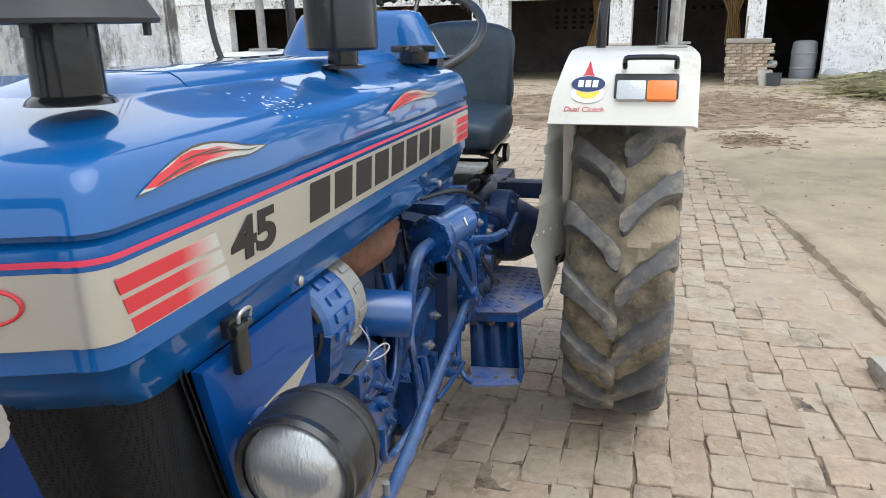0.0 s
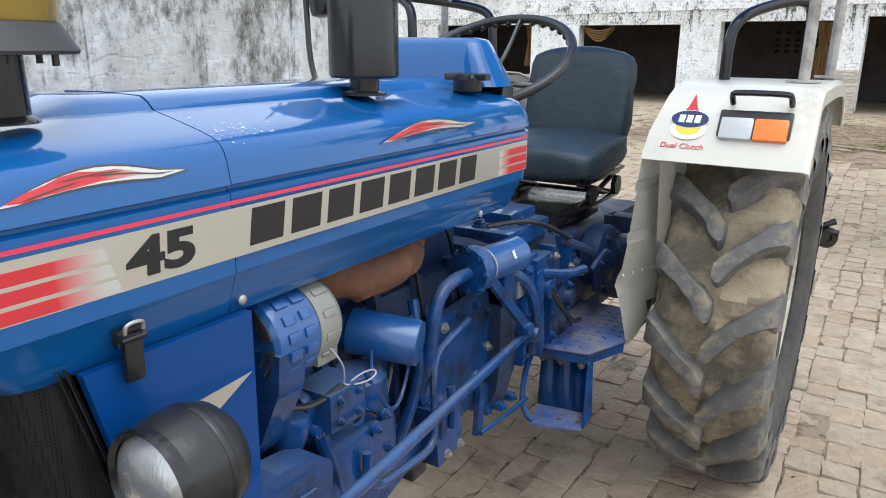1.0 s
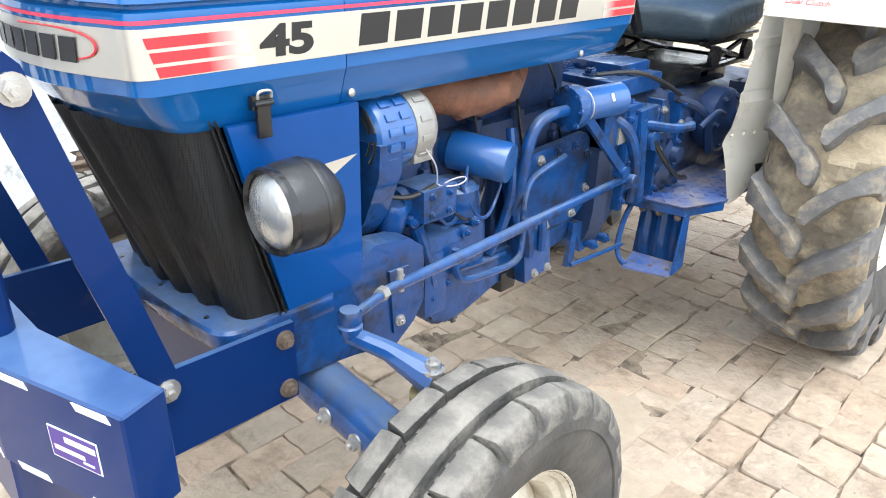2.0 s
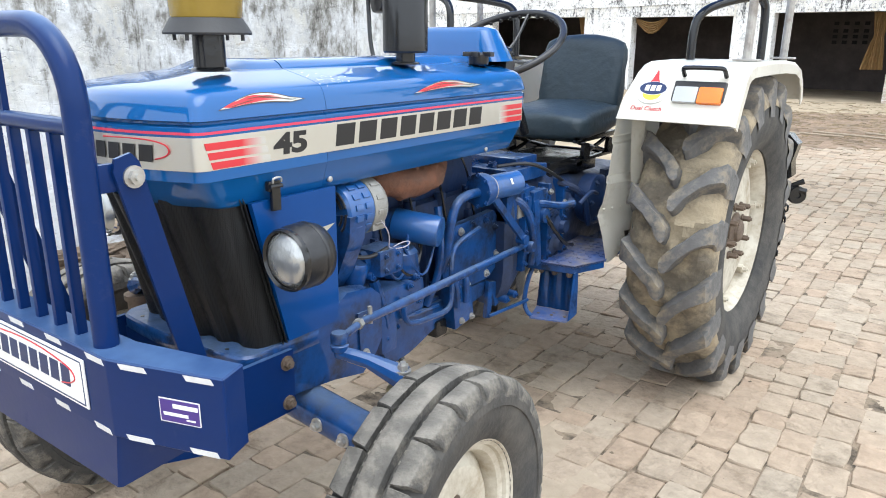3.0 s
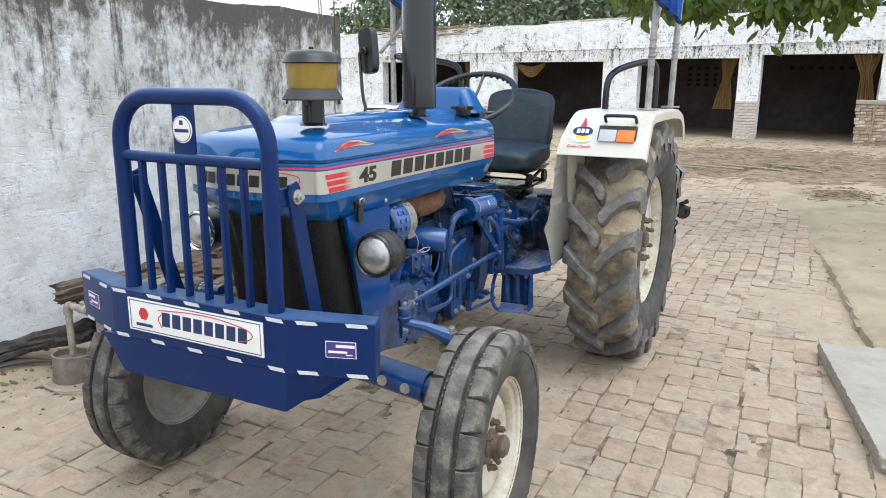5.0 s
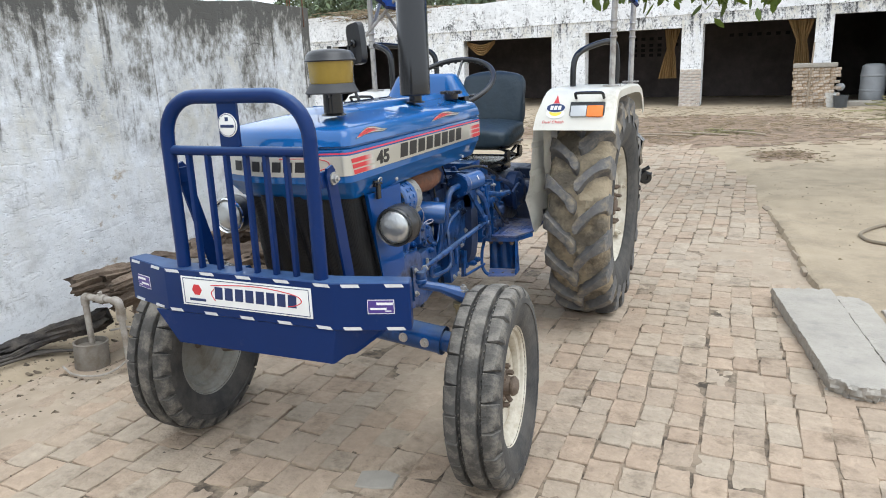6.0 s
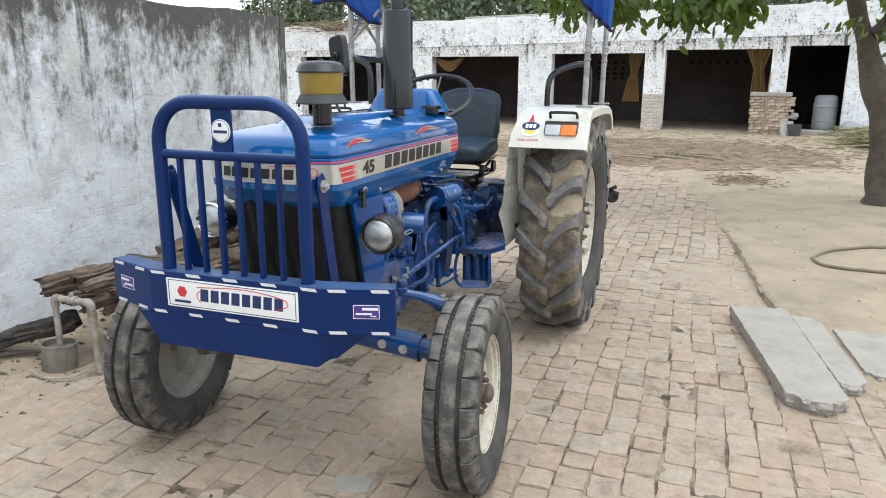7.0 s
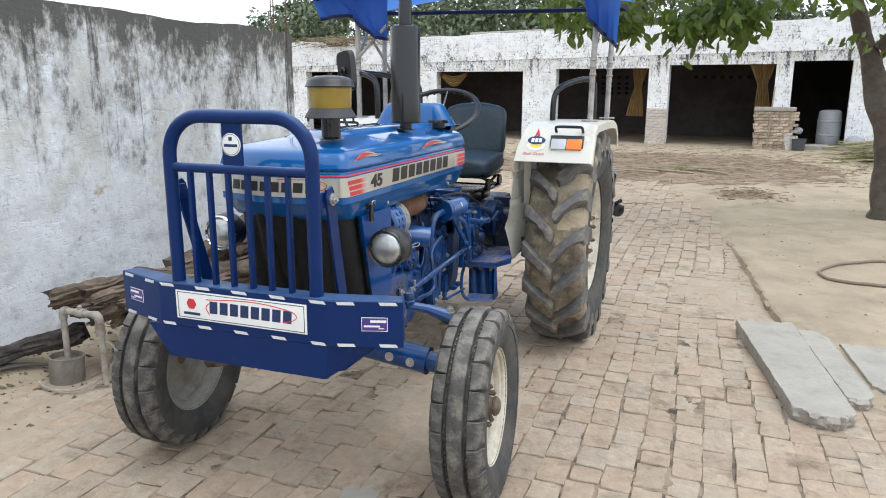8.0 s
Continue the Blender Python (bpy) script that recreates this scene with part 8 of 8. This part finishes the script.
crumbs("paving_crumbs", 1500, lambda r: (r.uniform(-1.9, 3.2), r.uniform(-1.6, 6.5)), 0.007, litter_mat, "crumbs of earth and leaf on the paving", "litter", 4)
crumbs("wall_litter", 2600, lambda r: (-2.2 + 0.75 * r.random() ** 1.7, r.uniform(-1.5, 3.2)), 0.014, litter_mat, "dark crumbs and chips along the wall foot", "litter", 5)
crumbs("yard_clods", 700, lambda r: (r.uniform(1.7, 5.0), r.uniform(2.6, 9.5)), 0.01, straw_mat, "small clods and chaff on the bare earth", "clods", 8)
stalks("fodder_scraps", 130, lambda r: (0.95 + r.gauss(0, 0.25), 12.0 + r.gauss(0, 0.2)), 0.3, fodder, "scraps of green fodder on the trampled earth", "fodder", 7, 0.06, 0.006)
stalks("roof_straw", 900, lambda r: (-9.5 + r.gauss(0, 1.3), 20.0 + r.gauss(0, 0.2)), 0.5, straw_mat, "dry straw", "straw", 6, 0.3, 0.01).location.z = 2.86
for k in range(5):
    bm = BM()
    tube(bm, smooth_line([(-2.0 + 0.7 * k, 11.0 + 0.3 * k, 0.06), (-1.4 + 0.7 * k, 10.9 + 0.2 * k, 0.08), (-0.7 + 0.6 * k, 11.1 + 0.1 * k, 0.06)], 2), 0.018, 6)
    thing("dead_branch", bm, wood_end, "thin dead branch lying on the straw", "branch", "dead branches on the straw")


# ---- paving bricks, last of all ----
def paving():
    rng = random.Random(12)
    look_of = dict(rough=0.92, var=0.2, scale=16, bump=1.0, bscale=38, dirt=(0.17, 0.128, 0.088), dirt_at=0.63, dirt_scale=4.5, dirt_soft=0.09, world=True, dist=0.011)
    single = material("paving_brick", (0.37, 0.29, 0.213), rand=0.08, hue=0.006, **look_of)
    joined = material("paving_brick_field", (0.37, 0.29, 0.213), island=0.08, hue=0.006, **look_of)
    host = new("pavement", None)
    tagged(host, "worn brick-on-bed paving full of dust", "pavement", kind="structure")
    shapes = []
    lengths = (0.215, 0.215, 0.19, 0.165, 0.225, 0.15, 0.2, 0.115, 0.18, 0.13)
    for k in range(10):
        v, f = paver_shape(rng, l=lengths[k])
        me = bpy.data.meshes.new("paver")
        me.from_pydata(v, [], f)
        me.materials.append(single)
        shapes.append(me)
    W = 0.1235
    verts, faces, count = [], [], 0
    x = -2.2
    while x < 3.9:
        y = -5.5 + 0.2 * rng.random()
        while y < 10.8:
            k = rng.randrange(10) if x < 0.7 or rng.random() < 0.55 else rng.choice((3, 5, 7, 8, 9))
            L = lengths[k] + 0.004
            wob = 0.05 * noise.noise(Vector((x * 0.5, y * 0.6, 2))) + 0.02 * math.sin(y * 1.1 + x) + rng.gauss(0, 0.004)
            px, py = x + wob, y + L / 2
            if paved(px, py):
                m = pose(px, py, 0.004 * noise.noise(Vector((px * 1.5, py * 1.5, 7))) + rng.gauss(0, 0.0026), rng.gauss(0, 0.75), rng.gauss(0, 0.9), rng.gauss(0, 1.7))
                if -1.75 < px < 2.0 and -0.75 < py < 1.35 and count < 300 and not (-0.25 < px < 0.25 and py > 0.2):
                    ob = new("paver", shapes[k])
                    ob.parent = host
                    ob.matrix_basis = m
                    count += 1
                else:
                    v, f = paver_shape(rng, l=lengths[k])
                    b = len(verts)
                    verts += [tuple(m @ Vector(p)) for p in v]
                    faces += [tuple(i + b for i in q) for q in f]
            y += L
        x += W
    me = bpy.data.meshes.new("paver_field")
    me.from_pydata(verts, [], faces)
    me.materials.append(joined)
    ob = new("paver_field", me)
    ob.parent = host
    tagged(ob, kind="stuff")


paving()


def paving_bed():
    """Soil packed between the bricks; its near-black patches paint in crevice shadow."""
    xs, ys = np.arange(-2.0, 3.8, 0.05), np.arange(-5.4, 10.2, 0.06)
    verts, index, faces = [], {}, []
    for j, y in enumerate(ys):
        for i, x in enumerate(xs):
            if paved(x - 0.06, y) and paved(x + 0.06, y):
                index[i, j] = len(verts)
                verts.append((x, y, min(-0.0036, -0.0062 + 0.006 * noise.fractal(Vector((x * 2.2, y * 2.2, 5)), 0.8, 2.1, 4) + 0.003 * noise.noise(Vector((x * 11, y * 11, 1))))))
    for i, j in index:
        q = [(i, j), (i + 1, j), (i + 1, j + 1), (i, j + 1)]
        if all(k in index for k in q):
            faces.append([index[k] for k in q])
    me = bpy.data.meshes.new("paving_bed")
    me.from_pydata(verts, [], faces)
    me.materials.append(material("joint_soil_shaded", (0.27, 0.208, 0.148), 0.95, 0, 0.25, 5, 0.8, 60, dirt=(0.055, 0.042, 0.029), dirt_at=0.545, dirt_scale=7, dirt_soft=0.08, dist=0.006))
    tagged(new("paving_bed", me), "soil packed in the joints of the paving, crevice shadow coloured in", "soil", kind="structure")


paving_bed()


def sand_drift(cx, cy, rx, ry, seed, label, deep=0.0012, mat=None, base=None):
    """Fine sand blown over the bricks, thinning out to nothing at its ragged edge."""
    step = 0.03
    xs, ys = np.arange(cx - rx, cx + rx, step), np.arange(cy - ry, cy + ry, step)
    verts, index, faces = [], {}, []
    for j, y in enumerate(ys):
        for i, x in enumerate(xs):
            d = math.hypot((x - cx) / rx, (y - cy) / ry) + 0.3 * noise.fractal(Vector((x * 2.5 + seed, y * 2.5, 0)), 0.8, 2.1, 4)
            if d < 1.05:
                index[i, j] = len(verts)
                verts.append((x, y, (base(x, y) if base else 0.0) + deep - 0.011 * max(0.0, d - 0.35) + 0.0045 * noise.fractal(Vector((x * 6 + seed, y * 6, 3)), 0.8, 2.1, 4)))
    for i, j in index:
        q = [(i, j), (i + 1, j), (i + 1, j + 1), (i, j + 1)]
        if all(k in index for k in q):
            faces.append([index[k] for k in q])
    me = bpy.data.meshes.new("sand_drift")
    me.from_pydata(verts, [], faces)
    me.materials.append(mat or sand)
    for p in me.polygons:
        p.use_smooth = True
    tagged(new("sand_drift", me), label, "sand", "sand on the paving", "stuff")


pale_sand = material("pale_sand", (0.385, 0.31, 0.228), 0.97, 0, 0.14, 9, 0.7, 90, dirt=(0.32, 0.255, 0.185), dirt_at=0.58, dirt_scale=7, dirt_soft=0.12, dist=0.005, world=True)
sand = material("blown_sand", (0.365, 0.293, 0.216), 0.97, 0, 0.14, 7, 0.6, 120, dirt=(0.3, 0.238, 0.172), dirt_at=0.6, dirt_scale=5, dist=0.003, world=True)
sand_drift(0.3, 0.72, 0.42, 0.62, 1.0, "pale sand gathered on the bricks under the engine", 0.0008, pale_sand)
sand_drift(1.5, 3.3, 0.45, 0.9, 3.0, "sandy dust over the bricks near the slabs")
sand_drift(-1.55, -0.15, 0.5, 0.5, 4.0, "sandy dirt over the bricks by the standpipe")
trampled = material("trampled_dung_earth", (0.25, 0.175, 0.12), 0.97, 0, 0.25, 3, 0.9, 30, dirt=(0.14, 0.1, 0.068), dirt_at=0.55, dirt_scale=2.2, dirt_soft=0.08, dist=0.02, world=True)
sand_drift(0.3, 12.9, 3.4, 2.9, 5.0, "trampled brown dung and straw before the shed", 0.012, trampled, ground_height)
sand_drift(1.92, 9.0, 0.5, 0.6, 6.0, "brown straw stain on the pale earth", 0.006, trampled, ground_height)


def grey_flag():
    """One flat grey stone let in among the bricks."""
    bm = BM()
    outline = [(-0.075, -0.05), (0.0, -0.064), (0.07, -0.056), (0.084, 0.03), (0.03, 0.06), (-0.066, 0.054)]
    loft(bm, [[(x, y, -0.04) for x, y in outline], [(x, y, 0.003) for x, y in outline], [(x * 0.95, y * 0.94, 0.006) for x, y in outline]])
    flag = thing("flat_stone", bm, flag_grey, "flat pale grey stone set among the paving bricks", "stone")
    flag.matrix_world = pose(FLAG_AT[0], FLAG_AT[1], 0, 0, 0, 18)


flag_grey = material("grey_flagstone", (0.31, 0.282, 0.24), 0.85, 0, 0.12, 12, 0.5, 60)
FLAG_AT = (0.232, -0.172)
grey_flag()


def kerb():
    """A ragged step of packed earth, with a few bricks on edge, where the paving meets the yard."""
    verts, faces = [], []
    ys = np.arange(2.3, 5.6, 0.025)
    for j, y in enumerate(ys):
        x0 = paved_right(y) + 0.03 * noise.fractal(Vector((2.0, y * 2.4, 0)), 0.8, 2.2, 5)
        h = 0.046 + 0.012 * noise.noise(Vector((4.0, y * 5, 0)))
        h *= min(1, (y - 2.25) / 0.3, max(0.0, 5.6 - y) / 0.9)
        for dx, z in ((-0.012, -0.03), (0.0, 0.2 * h), (0.01 + 0.012 * noise.noise(Vector((7.0, y * 14, 0))), h * 0.85), (0.03, h), (0.12, h + 0.004), (0.3, None)):
            verts.append((x0 + dx, y, ground_height(x0 + dx, y) - 0.006 if z is None else z))
        if j:
            b = 6 * (j - 1)
            faces += [(b + i, b + i + 1, b + i + 7, b + i + 6) for i in range(5)]
    me = bpy.data.meshes.new("kerb")
    me.from_pydata(verts, [], faces)
    me.materials.append(earth)
    host = tagged(new("kerb", me), "ragged earth step with sunken edging bricks beside the paving", "kerb", kind="structure")
    rng = random.Random(21)
    edge_mat = material("kerb_brick", (0.3, 0.24, 0.175), 0.92, 0, 0.15, 9, 0.6, 60, rand=0.15)
    shapes = []
    for k in range(4):
        bm = BM()
        box(bm, (0, 0, 0), (0.055, 0.205 - 0.03 * k, 0.1), (rng.uniform(-3, 3), rng.uniform(-6, 6), rng.uniform(-3, 3)), bev=0.01)
        shapes.append(mesh_of("kerb_brick", bm, edge_mat))
    y = 2.9
    while y < 5.4:
        k = rng.randrange(4)
        if rng.random() > 0.6:
            ob = new("kerb_brick", shapes[k])
            ob.parent = host
            ob.matrix_basis = pose(paved_right(y + 0.09) + rng.gauss(0.02, 0.01), y + 0.09, rng.uniform(-0.03, -0.018), rng.gauss(0, 1.5), rng.gauss(0, 3), 5 + rng.gauss(0, 3))
        y += 0.205 - 0.03 * k
    return host


kerb()
